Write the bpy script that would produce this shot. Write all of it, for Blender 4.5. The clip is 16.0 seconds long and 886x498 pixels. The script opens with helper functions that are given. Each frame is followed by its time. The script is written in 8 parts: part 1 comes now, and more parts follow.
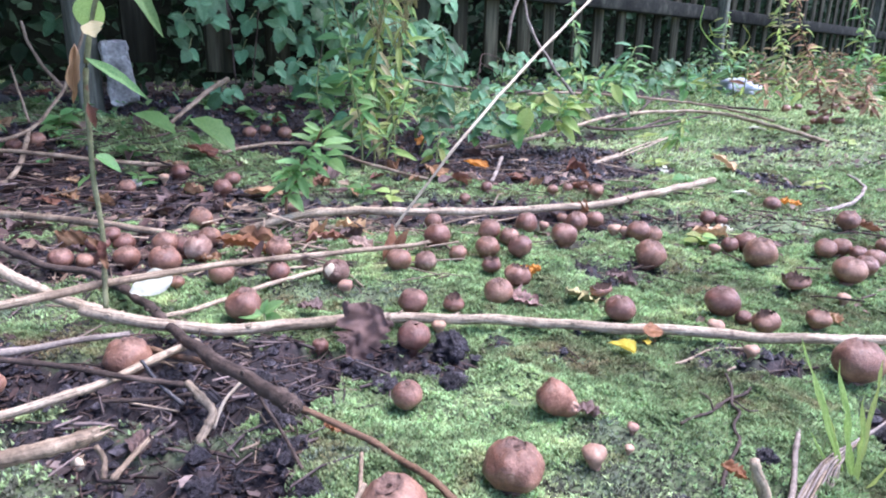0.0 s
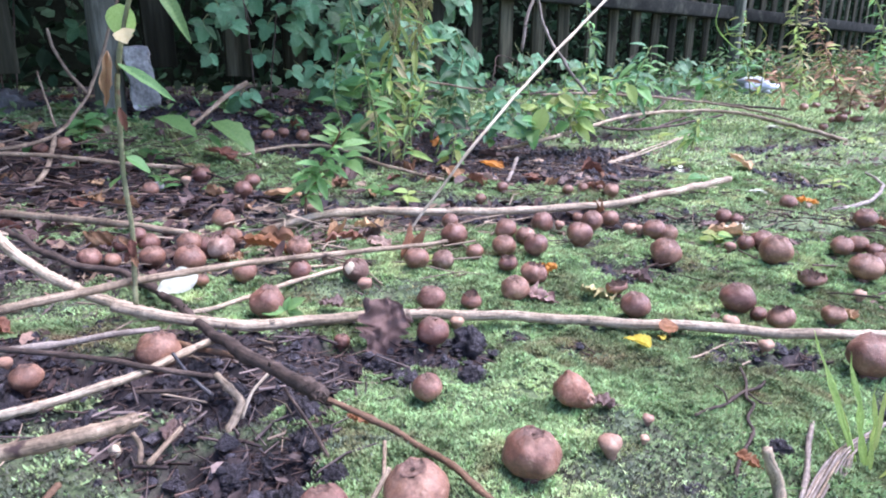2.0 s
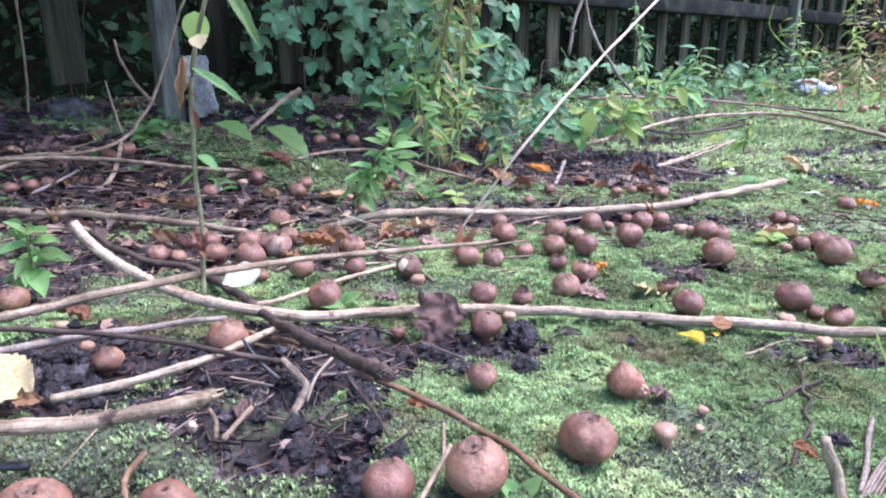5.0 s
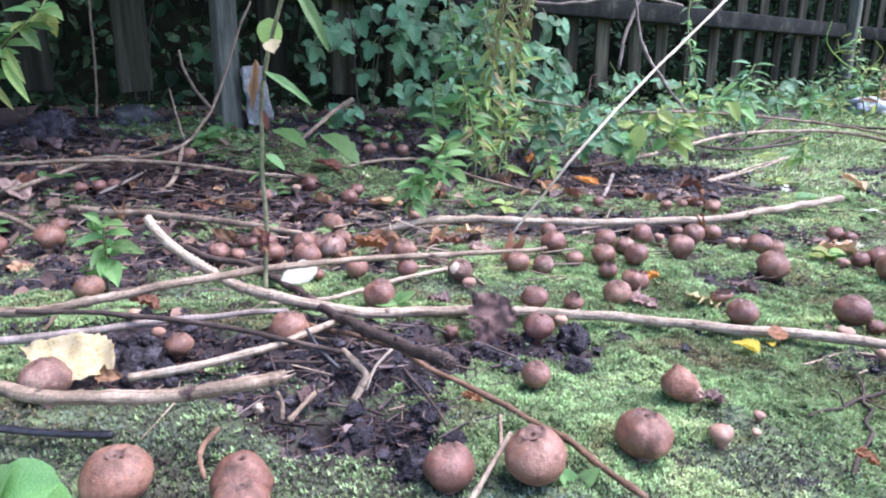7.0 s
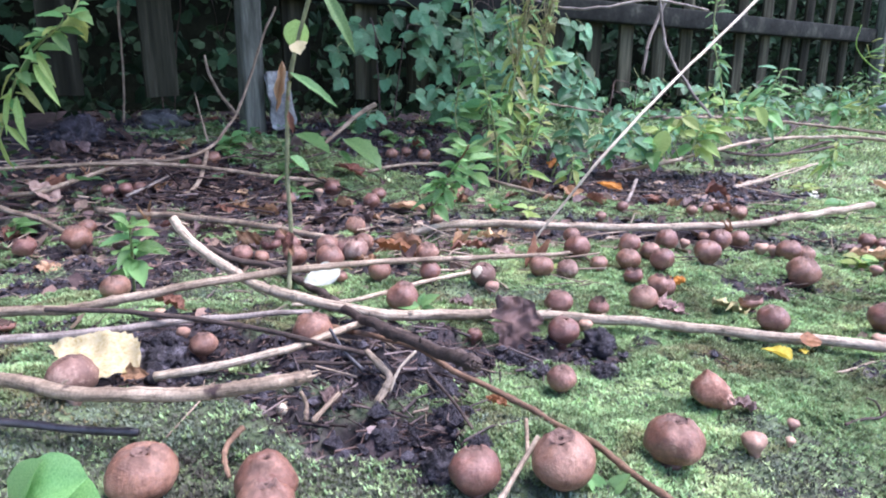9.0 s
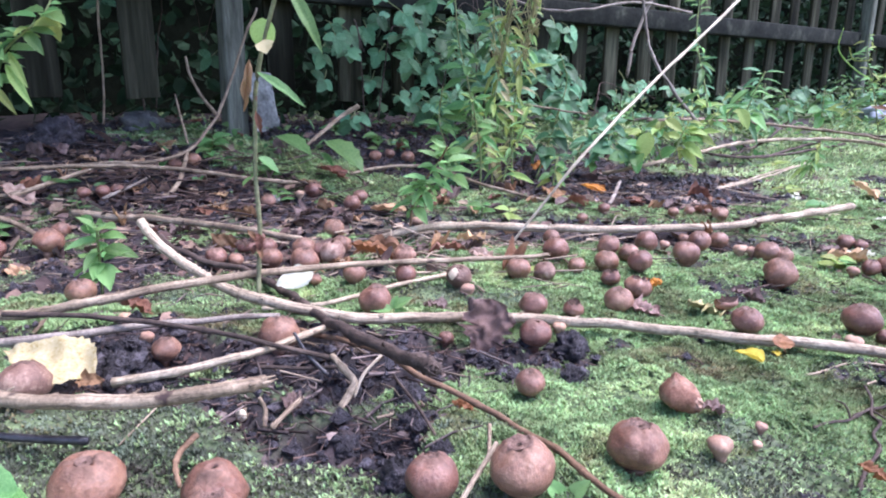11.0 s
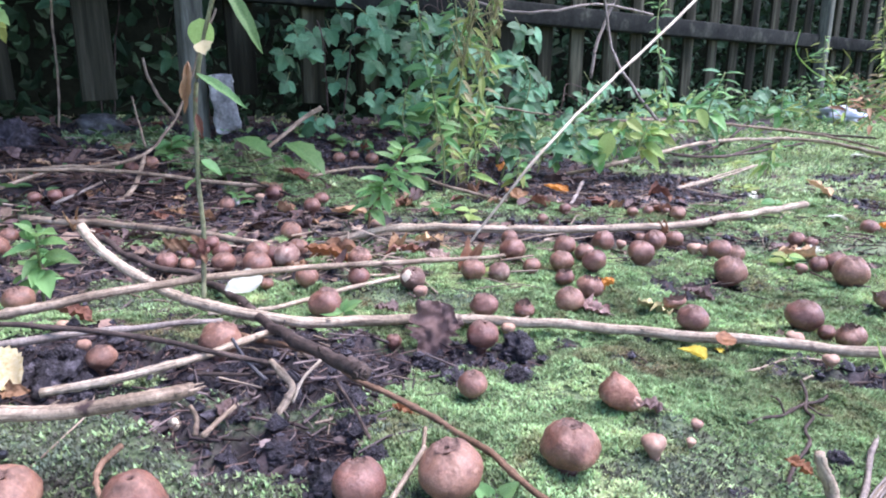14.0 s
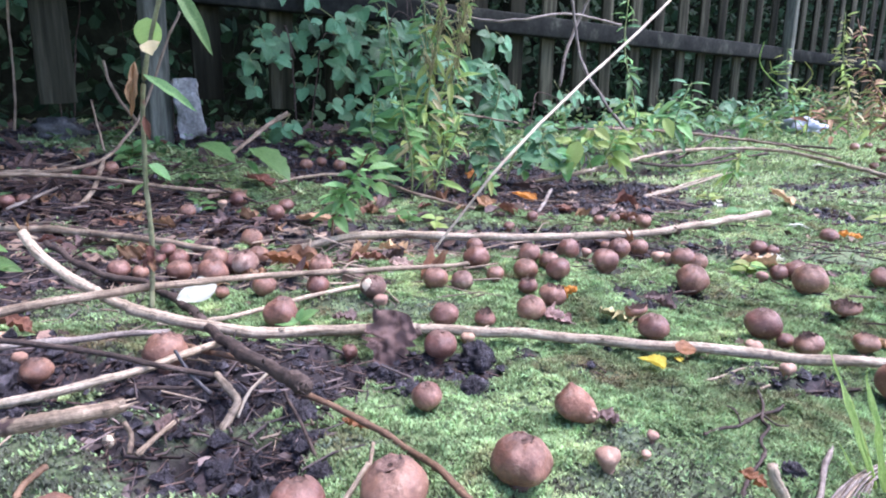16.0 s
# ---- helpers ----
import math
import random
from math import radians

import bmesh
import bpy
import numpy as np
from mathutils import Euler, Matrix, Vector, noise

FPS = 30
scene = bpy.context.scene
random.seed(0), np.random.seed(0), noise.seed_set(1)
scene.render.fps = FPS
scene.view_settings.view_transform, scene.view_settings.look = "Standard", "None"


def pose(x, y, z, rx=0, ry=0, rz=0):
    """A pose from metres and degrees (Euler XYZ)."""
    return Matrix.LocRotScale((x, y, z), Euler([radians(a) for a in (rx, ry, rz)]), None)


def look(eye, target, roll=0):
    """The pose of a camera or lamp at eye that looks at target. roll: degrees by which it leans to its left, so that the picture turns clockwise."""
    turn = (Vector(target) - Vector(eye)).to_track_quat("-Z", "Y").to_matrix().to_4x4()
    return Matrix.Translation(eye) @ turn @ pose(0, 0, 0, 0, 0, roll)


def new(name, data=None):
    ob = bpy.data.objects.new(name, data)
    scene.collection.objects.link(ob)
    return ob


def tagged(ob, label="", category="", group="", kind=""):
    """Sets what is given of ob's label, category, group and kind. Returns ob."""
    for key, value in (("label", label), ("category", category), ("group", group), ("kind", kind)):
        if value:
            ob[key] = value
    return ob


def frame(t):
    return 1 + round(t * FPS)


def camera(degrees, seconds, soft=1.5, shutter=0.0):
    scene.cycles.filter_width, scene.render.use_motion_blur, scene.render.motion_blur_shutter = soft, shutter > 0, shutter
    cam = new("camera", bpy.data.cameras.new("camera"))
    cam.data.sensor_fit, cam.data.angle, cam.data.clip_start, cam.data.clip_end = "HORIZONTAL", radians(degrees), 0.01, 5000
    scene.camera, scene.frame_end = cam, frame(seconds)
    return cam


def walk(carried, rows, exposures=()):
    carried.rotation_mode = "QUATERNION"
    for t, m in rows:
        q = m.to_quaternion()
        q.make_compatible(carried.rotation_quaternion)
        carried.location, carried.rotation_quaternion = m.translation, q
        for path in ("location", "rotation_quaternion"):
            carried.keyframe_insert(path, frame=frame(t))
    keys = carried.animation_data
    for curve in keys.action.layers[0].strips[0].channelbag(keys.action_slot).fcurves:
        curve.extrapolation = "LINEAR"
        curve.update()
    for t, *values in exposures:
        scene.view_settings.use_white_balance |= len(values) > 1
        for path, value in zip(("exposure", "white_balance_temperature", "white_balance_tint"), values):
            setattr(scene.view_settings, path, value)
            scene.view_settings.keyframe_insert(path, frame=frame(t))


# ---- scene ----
SKY, SUN, SOFT = 0.15, 2.3, 2.0
EXPOSURES = [(0, 1.9, 5750, 26), (16, 1.9, 5750, 26)]
cam = camera(69.5, 16.0, soft=SOFT)
PATH = [
    (0, (0.0, 0.037, 0.209), (-0.032, 1.957, -0.349), 1.1),
    (0.5, (0.0, 0.036, 0.209), (-0.03, 1.957, -0.346), 0.9),
    (1, (0.0, 0.035, 0.209), (-0.034, 1.956, -0.347), 0.8),
    (1.5, (-0.002, 0.03, 0.208), (-0.048, 1.951, -0.349), 0.8),
    (2, (-0.002, 0.025, 0.209), (-0.081, 1.945, -0.344), 0.5),
    (2.5, (-0.004, 0.022, 0.21), (-0.104, 1.942, -0.34), 0.3),
    (3, (-0.004, 0.02, 0.209), (-0.116, 1.941, -0.336), 0.5),
    (3.5, (-0.005, 0.016, 0.208), (-0.134, 1.939, -0.328), 0.4),
    (4, (-0.006, 0.012, 0.208), (-0.157, 1.933, -0.329), 0.3),
    (6.3, (-0.015, 0.001, 0.198), (-0.315, 1.914, -0.303), 0.2),
    (6.5, (-0.016, -0.003, 0.198), (-0.324, 1.91, -0.295), 0.6),
    (7, (-0.019, -0.006, 0.197), (-0.358, 1.903, -0.293), 0.4),
    (7.5, (-0.022, -0.006, 0.194), (-0.38, 1.901, -0.29), 0.6),
    (8, (-0.024, -0.006, 0.193), (-0.398, 1.9, -0.284), 0.6),
    (8.5, (-0.025, -0.004, 0.193), (-0.405, 1.9, -0.287), 0.5),
    (9, (-0.023, -0.004, 0.193), (-0.423, 1.898, -0.278), 0.4),
    (11.5, (-0.006, 0.008, 0.191), (-0.366, 1.92, -0.271), 0.3),
    (12, (-0.003, 0.009, 0.192), (-0.353, 1.923, -0.269), 0.1),
    (12.5, (0.001, 0.008, 0.192), (-0.347, 1.923, -0.268), 0.1),
    (13, (0.005, 0.009, 0.191), (-0.325, 1.928, -0.266), 0.3),
    (13.5, (0.008, 0.01, 0.192), (-0.301, 1.931, -0.273), 0.2),
    (14, (0.012, 0.012, 0.191), (-0.284, 1.936, -0.267), 0.3),
    (14.5, (0.015, 0.015, 0.191), (-0.259, 1.944, -0.262), 0.5),
    (15, (0.017, 0.019, 0.191), (-0.238, 1.952, -0.256), 0.6),
    (15.5, (0.02, 0.023, 0.19), (-0.21, 1.961, -0.248), 0.7),
    (16, (0.023, 0.024, 0.189), (-0.194, 1.964, -0.245), 0.9),
]
walk(cam, [(t, look(eye, target, roll)) for t, eye, target, roll in PATH], EXPOSURES)

# ---- world, sun and exposure ----
world = bpy.data.worlds.new("overcast_sky")
scene.world = world
world.use_nodes = True
wn = world.node_tree.nodes
sky = wn.new("ShaderNodeTexSky")
sky.sky_type = 'NISHITA'
sky.sun_disc = False
sky.sun_elevation = radians(52)
sky.sun_rotation = radians(70)
sky.air_density, sky.dust_density = 1.0, 1.0
wn["Background"].inputs["Strength"].default_value = SKY
world.node_tree.links.new(sky.outputs["Color"], wn["Background"].inputs["Color"])
sun = new("sun", bpy.data.lights.new("sun", 'SUN'))
sun.data.energy, sun.data.angle, sun.data.color = SUN, radians(40), (1.0, 0.98, 0.95)
sun.matrix_world = look((2.0, 0.9, 5.0), (0, 0.8, 0))


# ---- materials ----
def wire(nt, a, b):
    nt.links.new(a, b)


def noise_node(nt, coord, scale, detail=4.0, rough=0.6):
    n = nt.nodes.new("ShaderNodeTexNoise")
    n.inputs["Scale"].default_value, n.inputs["Detail"].default_value, n.inputs["Roughness"].default_value = scale, detail, rough
    wire(nt, coord, n.inputs["Vector"])
    return n.outputs["Fac"]


def ramp_node(nt, fac, stops):
    r = nt.nodes.new("ShaderNodeValToRGB")
    while len(r.color_ramp.elements) < len(stops):
        r.color_ramp.elements.new(0.5)
    for e, (p, c) in zip(r.color_ramp.elements, stops):
        e.position, e.color = p, (*c, 1)
    wire(nt, fac, r.inputs["Fac"])
    return r.outputs["Color"]


def mix_node(nt, fac, a, b, blend='MIX'):
    m = nt.nodes.new("ShaderNodeMix")
    m.data_type, m.blend_type = 'RGBA', blend
    for value, slot in ((fac, 0), (a, 6), (b, 7)):
        if isinstance(value, (int, float)):
            m.inputs[slot].default_value = value
        elif isinstance(value, tuple):
            m.inputs[slot].default_value = (*value, 1)
        else:
            wire(nt, value, m.inputs[slot])
    return m.outputs[2]


def math_node(nt, op, a, b):
    m = nt.nodes.new("ShaderNodeMath")
    m.operation = op
    for value, slot in ((a, 0), (b, 1)):
        if isinstance(value, (int, float)):
            m.inputs[slot].default_value = value
        else:
            wire(nt, value, m.inputs[slot])
    return m.outputs[0]


def surface(name, stops, scale, grain=0.35, grain_scale=None, rough=0.8, bump=0.3, bump_scale=None, vary=0.25, stretch=(1, 1, 1),
            island=False, thin=0.0, spec=0.3, speck=None, hue=0.0, dist=0.001, streak=0.0):
    """A node material: a ramp over broad noise, a finer grain over it, a change from piece to piece, and a bump."""
    m = bpy.data.materials.new(name)
    m.use_nodes = True
    nt = m.node_tree
    bsdf = nt.nodes["Principled BSDF"]
    tc = nt.nodes.new("ShaderNodeTexCoord")
    info = nt.nodes.new("ShaderNodeObjectInfo")
    rnd = info.outputs["Random"]
    if island:
        rnd = nt.nodes.new("ShaderNodeNewGeometry").outputs["Random Per Island"]
    mp = nt.nodes.new("ShaderNodeMapping")
    mp.inputs["Scale"].default_value = stretch
    wire(nt, tc.outputs["Object"], mp.inputs["Vector"])
    shift = nt.nodes.new("ShaderNodeVectorMath")
    shift.operation = 'MULTIPLY_ADD'
    wire(nt, info.outputs["Random"], shift.inputs[0])
    shift.inputs[1].default_value = (7, 5, 3)
    wire(nt, mp.outputs["Vector"], shift.inputs[2])
    at = shift.outputs["Vector"]
    col = ramp_node(nt, noise_node(nt, at, scale), stops)
    fine = noise_node(nt, at, grain_scale or scale * 6, 5, 0.7)
    dark = ramp_node(nt, fine, [(0.3, (1 - grain,) * 3), (0.7, (1 + grain * 0.6,) * 3)])
    col = mix_node(nt, 1.0, col, dark, 'MULTIPLY')
    if streak:
        lay = nt.nodes.new("ShaderNodeAttribute")
        lay.attribute_name = "lay"
        line = ramp_node(nt, noise_node(nt, lay.outputs["Vector"], 2.4, 5, 0.65), [(0.36, (1 - streak, 1 - streak * 1.05, 1 - streak * 1.1)), (0.5, (1, 1, 1)), (0.66, (1 + 0.45 * streak,) * 3)])
        col = mix_node(nt, 1.0, col, line, 'MULTIPLY')
    if speck:
        s_scale, s_col, s_lo, s_hi = speck
        f = ramp_node(nt, noise_node(nt, at, s_scale, 3, 0.6), [(s_lo, (0, 0, 0)), (s_hi, (1, 1, 1))])
        col = mix_node(nt, f, col, s_col)
    if vary or hue:
        hsv = nt.nodes.new("ShaderNodeHueSaturation")
        wire(nt, math_node(nt, 'MULTIPLY_ADD', rnd, vary * 2), hsv.inputs["Value"])
        hsv.inputs["Value"].links[0].from_node.inputs[2].default_value = 1 - vary
        if hue:
            wire(nt, math_node(nt, 'MULTIPLY_ADD', rnd, hue * 2), hsv.inputs["Hue"])
            hsv.inputs["Hue"].links[0].from_node.inputs[2].default_value = 0.5 - hue
        wire(nt, col, hsv.inputs["Color"])
        col = hsv.outputs["Color"]
    wire(nt, col, bsdf.inputs["Base Color"])
    bsdf.inputs["Roughness"].default_value = rough
    bsdf.inputs["Specular IOR Level"].default_value = spec
    if bump:
        b = nt.nodes.new("ShaderNodeBump")
        b.inputs["Strength"].default_value, b.inputs["Distance"].default_value = bump, dist
        wire(nt, noise_node(nt, at, bump_scale or scale * 5, 5, 0.65), b.inputs["Height"])
        wire(nt, b.outputs["Normal"], bsdf.inputs["Normal"])
    if thin:
        tr = nt.nodes.new("ShaderNodeBsdfTranslucent")
        wire(nt, col, tr.inputs["Color"])
        mx = nt.nodes.new("ShaderNodeMixShader")
        mx.inputs[0].default_value = thin
        wire(nt, bsdf.outputs[0], mx.inputs[1])
        wire(nt, tr.outputs[0], mx.inputs[2])
        wire(nt, mx.outputs[0], nt.nodes["Material Output"].inputs["Surface"])
    return m


def crusted(m, colour, low=0.74, high=0.93):
    """Adds a dark, dry crust with a ragged edge round the top of each piece."""
    nt = m.node_tree
    bsdf = nt.nodes["Principled BSDF"]
    tc = nt.nodes.new("ShaderNodeTexCoord")
    sep = nt.nodes.new("ShaderNodeSeparateXYZ")
    wire(nt, tc.outputs["Generated"], sep.inputs[0])
    edge = math_node(nt, 'ADD', sep.outputs["Z"], math_node(nt, 'MULTIPLY', math_node(nt, 'SUBTRACT', noise_node(nt, tc.outputs["Object"], 160, 5, 0.7), 0.5), 0.75))
    fac = ramp_node(nt, edge, [(low, (0, 0, 0)), (high, (0.85, 0.85, 0.85))])
    old = bsdf.inputs["Base Color"].links[0].from_socket
    wire(nt, mix_node(nt, fac, old, colour), bsdf.inputs["Base Color"])
    wire(nt, ramp_node(nt, edge, [(low, (bsdf.inputs["Roughness"].default_value,) * 3), (high, (0.9, 0.9, 0.9))]), bsdf.inputs["Roughness"])
    return m


BALL = surface("puffball_skin", [(0.28, (0.105, 0.045, 0.03)), (0.5, (0.215, 0.098, 0.064)), (0.74, (0.34, 0.178, 0.118))], 62, 0.34, 420, 0.42, 0.7, 620, 0.2,
               speck=(300, (0.33, 0.19, 0.13), 0.6, 0.76), spec=0.5, hue=0.008)
crusted(BALL, (0.125, 0.07, 0.05), 0.8, 1.0)
BALL_TOP = surface("puffball_sunken_top", [(0.3, (0.08, 0.047, 0.037)), (0.55, (0.17, 0.1, 0.075)), (0.8, (0.29, 0.19, 0.145))], 170, 0.5, 900, 0.75, 1.0, 700, 0.1)
BALL_WORN = surface("puffball_worn_skin", [(0.38, (0.13, 0.07, 0.05)), (0.5, (0.2, 0.11, 0.08)), (0.62, (0.42, 0.28, 0.21)), (0.74, (0.55, 0.42, 0.33))], 48, 0.3, 700, 0.6, 0.5, 900, 0.1,
                    speck=(420, (0.34, 0.22, 0.16), 0.6, 0.7), spec=0.35)
BALL_PALE = surface("young_puffball_skin", [(0.3, (0.27, 0.15, 0.1)), (0.6, (0.4, 0.25, 0.17)), (0.8, (0.5, 0.34, 0.24))], 70, 0.25, 600, 0.6, 0.4, 700, 0.12, hue=0.01)
BALL_ORANGE = surface("peaked_puffball_skin", [(0.3, (0.15, 0.065, 0.04)), (0.5, (0.26, 0.12, 0.075)), (0.72, (0.42, 0.25, 0.18))], 110, 0.4, 600, 0.6, 0.9, 500, 0.05)
BALL_IN = surface("puffball_spore_mass", [(0.3, (0.03, 0.018, 0.013)), (0.7, (0.1, 0.06, 0.044))], 160, 0.5, 900, 0.95, 0.8, 900, 0.1)
WOOD_PALE = surface("bleached_stem", [(0.25, (0.19, 0.135, 0.09)), (0.5, (0.37, 0.285, 0.195)), (0.78, (0.55, 0.45, 0.335))], 30, 0.45, 300, 0.7, 0.6, 300, 0.12,
                    speck=(60, (0.1, 0.065, 0.045), 0.64, 0.74), stretch=(1, 1, 1), spec=0.3, streak=0.6)
DRYSTALK = surface("pale_dry_stalk", [(0.3, (0.34, 0.27, 0.19)), (0.7, (0.58, 0.49, 0.37))], 40, 0.25, 400, 0.6, 0.3, 400, 0.03, streak=0.3)
WOOD_MID = surface("brown_stem", [(0.25, (0.1, 0.067, 0.044)), (0.5, (0.25, 0.183, 0.122)), (0.78, (0.45, 0.35, 0.245))], 34, 0.45, 500, 0.72, 0.5, 400, 0.12,
                   speck=(70, (0.05, 0.03, 0.025), 0.6, 0.72), streak=0.5)
WOOD_DARK = surface("dark_bark", [(0.3, (0.035, 0.024, 0.02)), (0.55, (0.085, 0.058, 0.045)), (0.8, (0.17, 0.12, 0.095))], 60, 0.5, 600, 0.8, 0.9, 500, 0.15, streak=0.5)
WOOD_RUST = surface("rust_brown_bark", [(0.3, (0.11, 0.06, 0.035)), (0.55, (0.21, 0.12, 0.07)), (0.8, (0.32, 0.21, 0.13))], 60, 0.4, 600, 0.7, 0.6, 500, 0.08, streak=0.4)
WOOD_BLACK = surface("wet_black_twig", [(0.3, (0.014, 0.012, 0.013)), (0.7, (0.065, 0.056, 0.058))], 80, 0.4, 600, 0.4, 0.5, 400, 0.1, spec=0.5)
WOOD_LILAC = surface("weathered_grey_stem", [(0.3, (0.15, 0.115, 0.09)), (0.6, (0.32, 0.265, 0.22)), (0.8, (0.48, 0.42, 0.36))], 40, 0.45, 500, 0.7, 0.5, 400, 0.08, streak=0.5)
FENCE = surface("weathered_fence_timber", [(0.3, (0.009, 0.009, 0.005)), (0.5, (0.029, 0.028, 0.018)), (0.7, (0.12, 0.115, 0.078))], 22, 0.5, 90, 0.85, 0.6, 120, 0.4, stretch=(1, 1, 0.06), spec=0.08, dist=0.003)
RAIL = surface("dark_fence_rail", [(0.3, (0.007, 0.008, 0.007)), (0.55, (0.02, 0.021, 0.018)), (0.75, (0.06, 0.064, 0.048))], 13, 0.5, 70, 0.9, 0.5, 120, 0.1, spec=0.08, dist=0.003)
POST = surface("grey_fence_post", [(0.3, (0.056, 0.058, 0.045)), (0.55, (0.145, 0.148, 0.118)), (0.75, (0.27, 0.268, 0.222))], 20, 0.5, 130, 0.9, 0.7, 130, 0.05, stretch=(1, 1, 0.12), spec=0.08, dist=0.003)
STONE = surface("pale_stone", [(0.3, (0.14, 0.135, 0.125)), (0.55, (0.345, 0.335, 0.315)), (0.72, (0.7, 0.685, 0.65))], 22, 0.45, 160, 0.85, 0.9, 170, 0.08, dist=0.003)
DARKSTONE = surface("dark_stone", [(0.3, (0.034, 0.033, 0.031)), (0.55, (0.082, 0.08, 0.076)), (0.72, (0.18, 0.176, 0.168))], 22, 0.45, 160, 0.85, 0.9, 170, 0.08, dist=0.003)
GREEN = surface("fresh_green_leaf", [(0.3, (0.09, 0.225, 0.065)), (0.7, (0.23, 0.41, 0.14))], 40, 0.25, 300, 0.45, 0.25, 250, 0.25, thin=0.5, spec=0.4, hue=0.02)
BLUEGREEN = surface("bluish_bramble_leaf", [(0.3, (0.04, 0.13, 0.052)), (0.7, (0.175, 0.345, 0.165))], 25, 0.25, 200, 0.5, 0.3, 180, 0.5, thin=0.3, spec=0.32, hue=0.02)
BRIGHT = surface("bright_young_leaf", [(0.3, (0.18, 0.37, 0.11)), (0.7, (0.35, 0.56, 0.22))], 40, 0.25, 300, 0.45, 0.25, 250, 0.22, thin=0.5, spec=0.4, hue=0.015)
LIME = surface("yellow_green_leaf", [(0.3, (0.23, 0.33, 0.075)), (0.7, (0.52, 0.6, 0.19))], 40, 0.25, 300, 0.5, 0.25, 250, 0.25, thin=0.5, spec=0.35, hue=0.03)
STEMGREEN = surface("green_stem", [(0.3, (0.13, 0.17, 0.06)), (0.7, (0.26, 0.28, 0.11))], 40, 0.3, 300, 0.55, 0.3, 250, 0.15)
STALK = surface("olive_tan_stalk", [(0.3, (0.1, 0.1, 0.05)), (0.55, (0.2, 0.2, 0.1)), (0.75, (0.33, 0.3, 0.18))], 60, 0.4, 400, 0.6, 0.5, 300, 0.1, speck=(90, (0.14, 0.075, 0.045), 0.6, 0.72))
STRAWSTEM = surface("straw_stem", [(0.3, (0.2, 0.17, 0.07)), (0.7, (0.42, 0.36, 0.17))], 40, 0.3, 300, 0.6, 0.3, 250, 0.2)
STEMRED = surface("reddish_stem", [(0.3, (0.13, 0.06, 0.04)), (0.7, (0.24, 0.14, 0.07))], 40, 0.3, 300, 0.55, 0.3, 250, 0.15)
DEADLEAF = surface("dead_brown_leaf", [(0.3, (0.13, 0.06, 0.035)), (0.55, (0.25, 0.12, 0.065)), (0.8, (0.37, 0.22, 0.13))], 45, 0.35, 400, 0.65, 0.5, 250, 0.3, thin=0.15, hue=0.02)
DEADPURPLE = surface("dead_purplish_leaf", [(0.3, (0.07, 0.042, 0.036)), (0.55, (0.155, 0.1, 0.085)), (0.8, (0.28, 0.195, 0.168))], 60, 0.4, 500, 0.6, 0.6, 300, 0.15, thin=0.1)
PURPLEPALE = surface("faded_purplish_leaf", [(0.3, (0.14, 0.078, 0.062)), (0.55, (0.285, 0.178, 0.15)), (0.78, (0.46, 0.33, 0.29))], 90, 0.5, 500, 0.7, 0.9, 300, 0.1, thin=0.1, spec=0.2)
TANLEAF = surface("tan_leaf", [(0.3, (0.34, 0.19, 0.1)), (0.7, (0.55, 0.36, 0.2))], 50, 0.3, 400, 0.65, 0.4, 250, 0.2, thin=0.15, hue=0.01)
ORANGELEAF = surface("orange_leaf", [(0.3, (0.4, 0.13, 0.02)), (0.7, (0.6, 0.26, 0.04))], 50, 0.3, 400, 0.6, 0.4, 250, 0.15, thin=0.25)
PINKLEAF = surface("pinkish_dry_leaf", [(0.3, (0.3, 0.19, 0.14)), (0.7, (0.52, 0.38, 0.3))], 50, 0.3, 400, 0.65, 0.4, 250, 0.15, thin=0.15)
RUSTLEAF = surface("rusty_leaf", [(0.3, (0.15, 0.058, 0.024)), (0.7, (0.27, 0.115, 0.042))], 50, 0.3, 400, 0.6, 0.4, 250, 0.1, thin=0.15)
YELLOWLEAF = surface("yellow_leaf", [(0.3, (0.6, 0.45, 0.04)), (0.7, (0.75, 0.6, 0.1))], 50, 0.25, 400, 0.6, 0.3, 250, 0.1, thin=0.25)
CREAMLEAF = surface("cream_leaf", [(0.3, (0.4, 0.27, 0.09)), (0.46, (0.52, 0.42, 0.22)), (0.75, (0.6, 0.51, 0.33))], 28, 0.06, 200, 0.6, 0.3, 250, 0.05, thin=0.2)
WHITELEAF = surface("whitish_leaf", [(0.3, (0.5, 0.5, 0.37)), (0.7, (0.73, 0.72, 0.58))], 50, 0.2, 400, 0.6, 0.3, 250, 0.1, thin=0.2)
CLOD = surface("dark_soil_clod", [(0.3, (0.01, 0.008, 0.01)), (0.52, (0.038, 0.031, 0.037)), (0.72, (0.17, 0.148, 0.162))], 110, 0.5, 700, 0.55, 1.0, 420, 0.15, spec=0.4, dist=0.004)
LITTER = surface("twig_litter_wood", [(0.3, (0.02, 0.012, 0.011)), (0.7, (0.12, 0.074, 0.06))], 30, 0.4, 400, 0.8, 0.4, 300, 0.8, island=True, hue=0.01)
FLAKES = surface("leaf_litter_flakes", [(0.3, (0.025, 0.015, 0.013)), (0.7, (0.1, 0.056, 0.043))], 30, 0.4, 400, 0.75, 0.4, 300, 0.6, island=True, hue=0.02)
STRAW = surface("dry_straw", [(0.3, (0.14, 0.098, 0.07)), (0.7, (0.4, 0.305, 0.215))], 30, 0.35, 400, 0.75, 0.3, 300, 0.5, island=True)
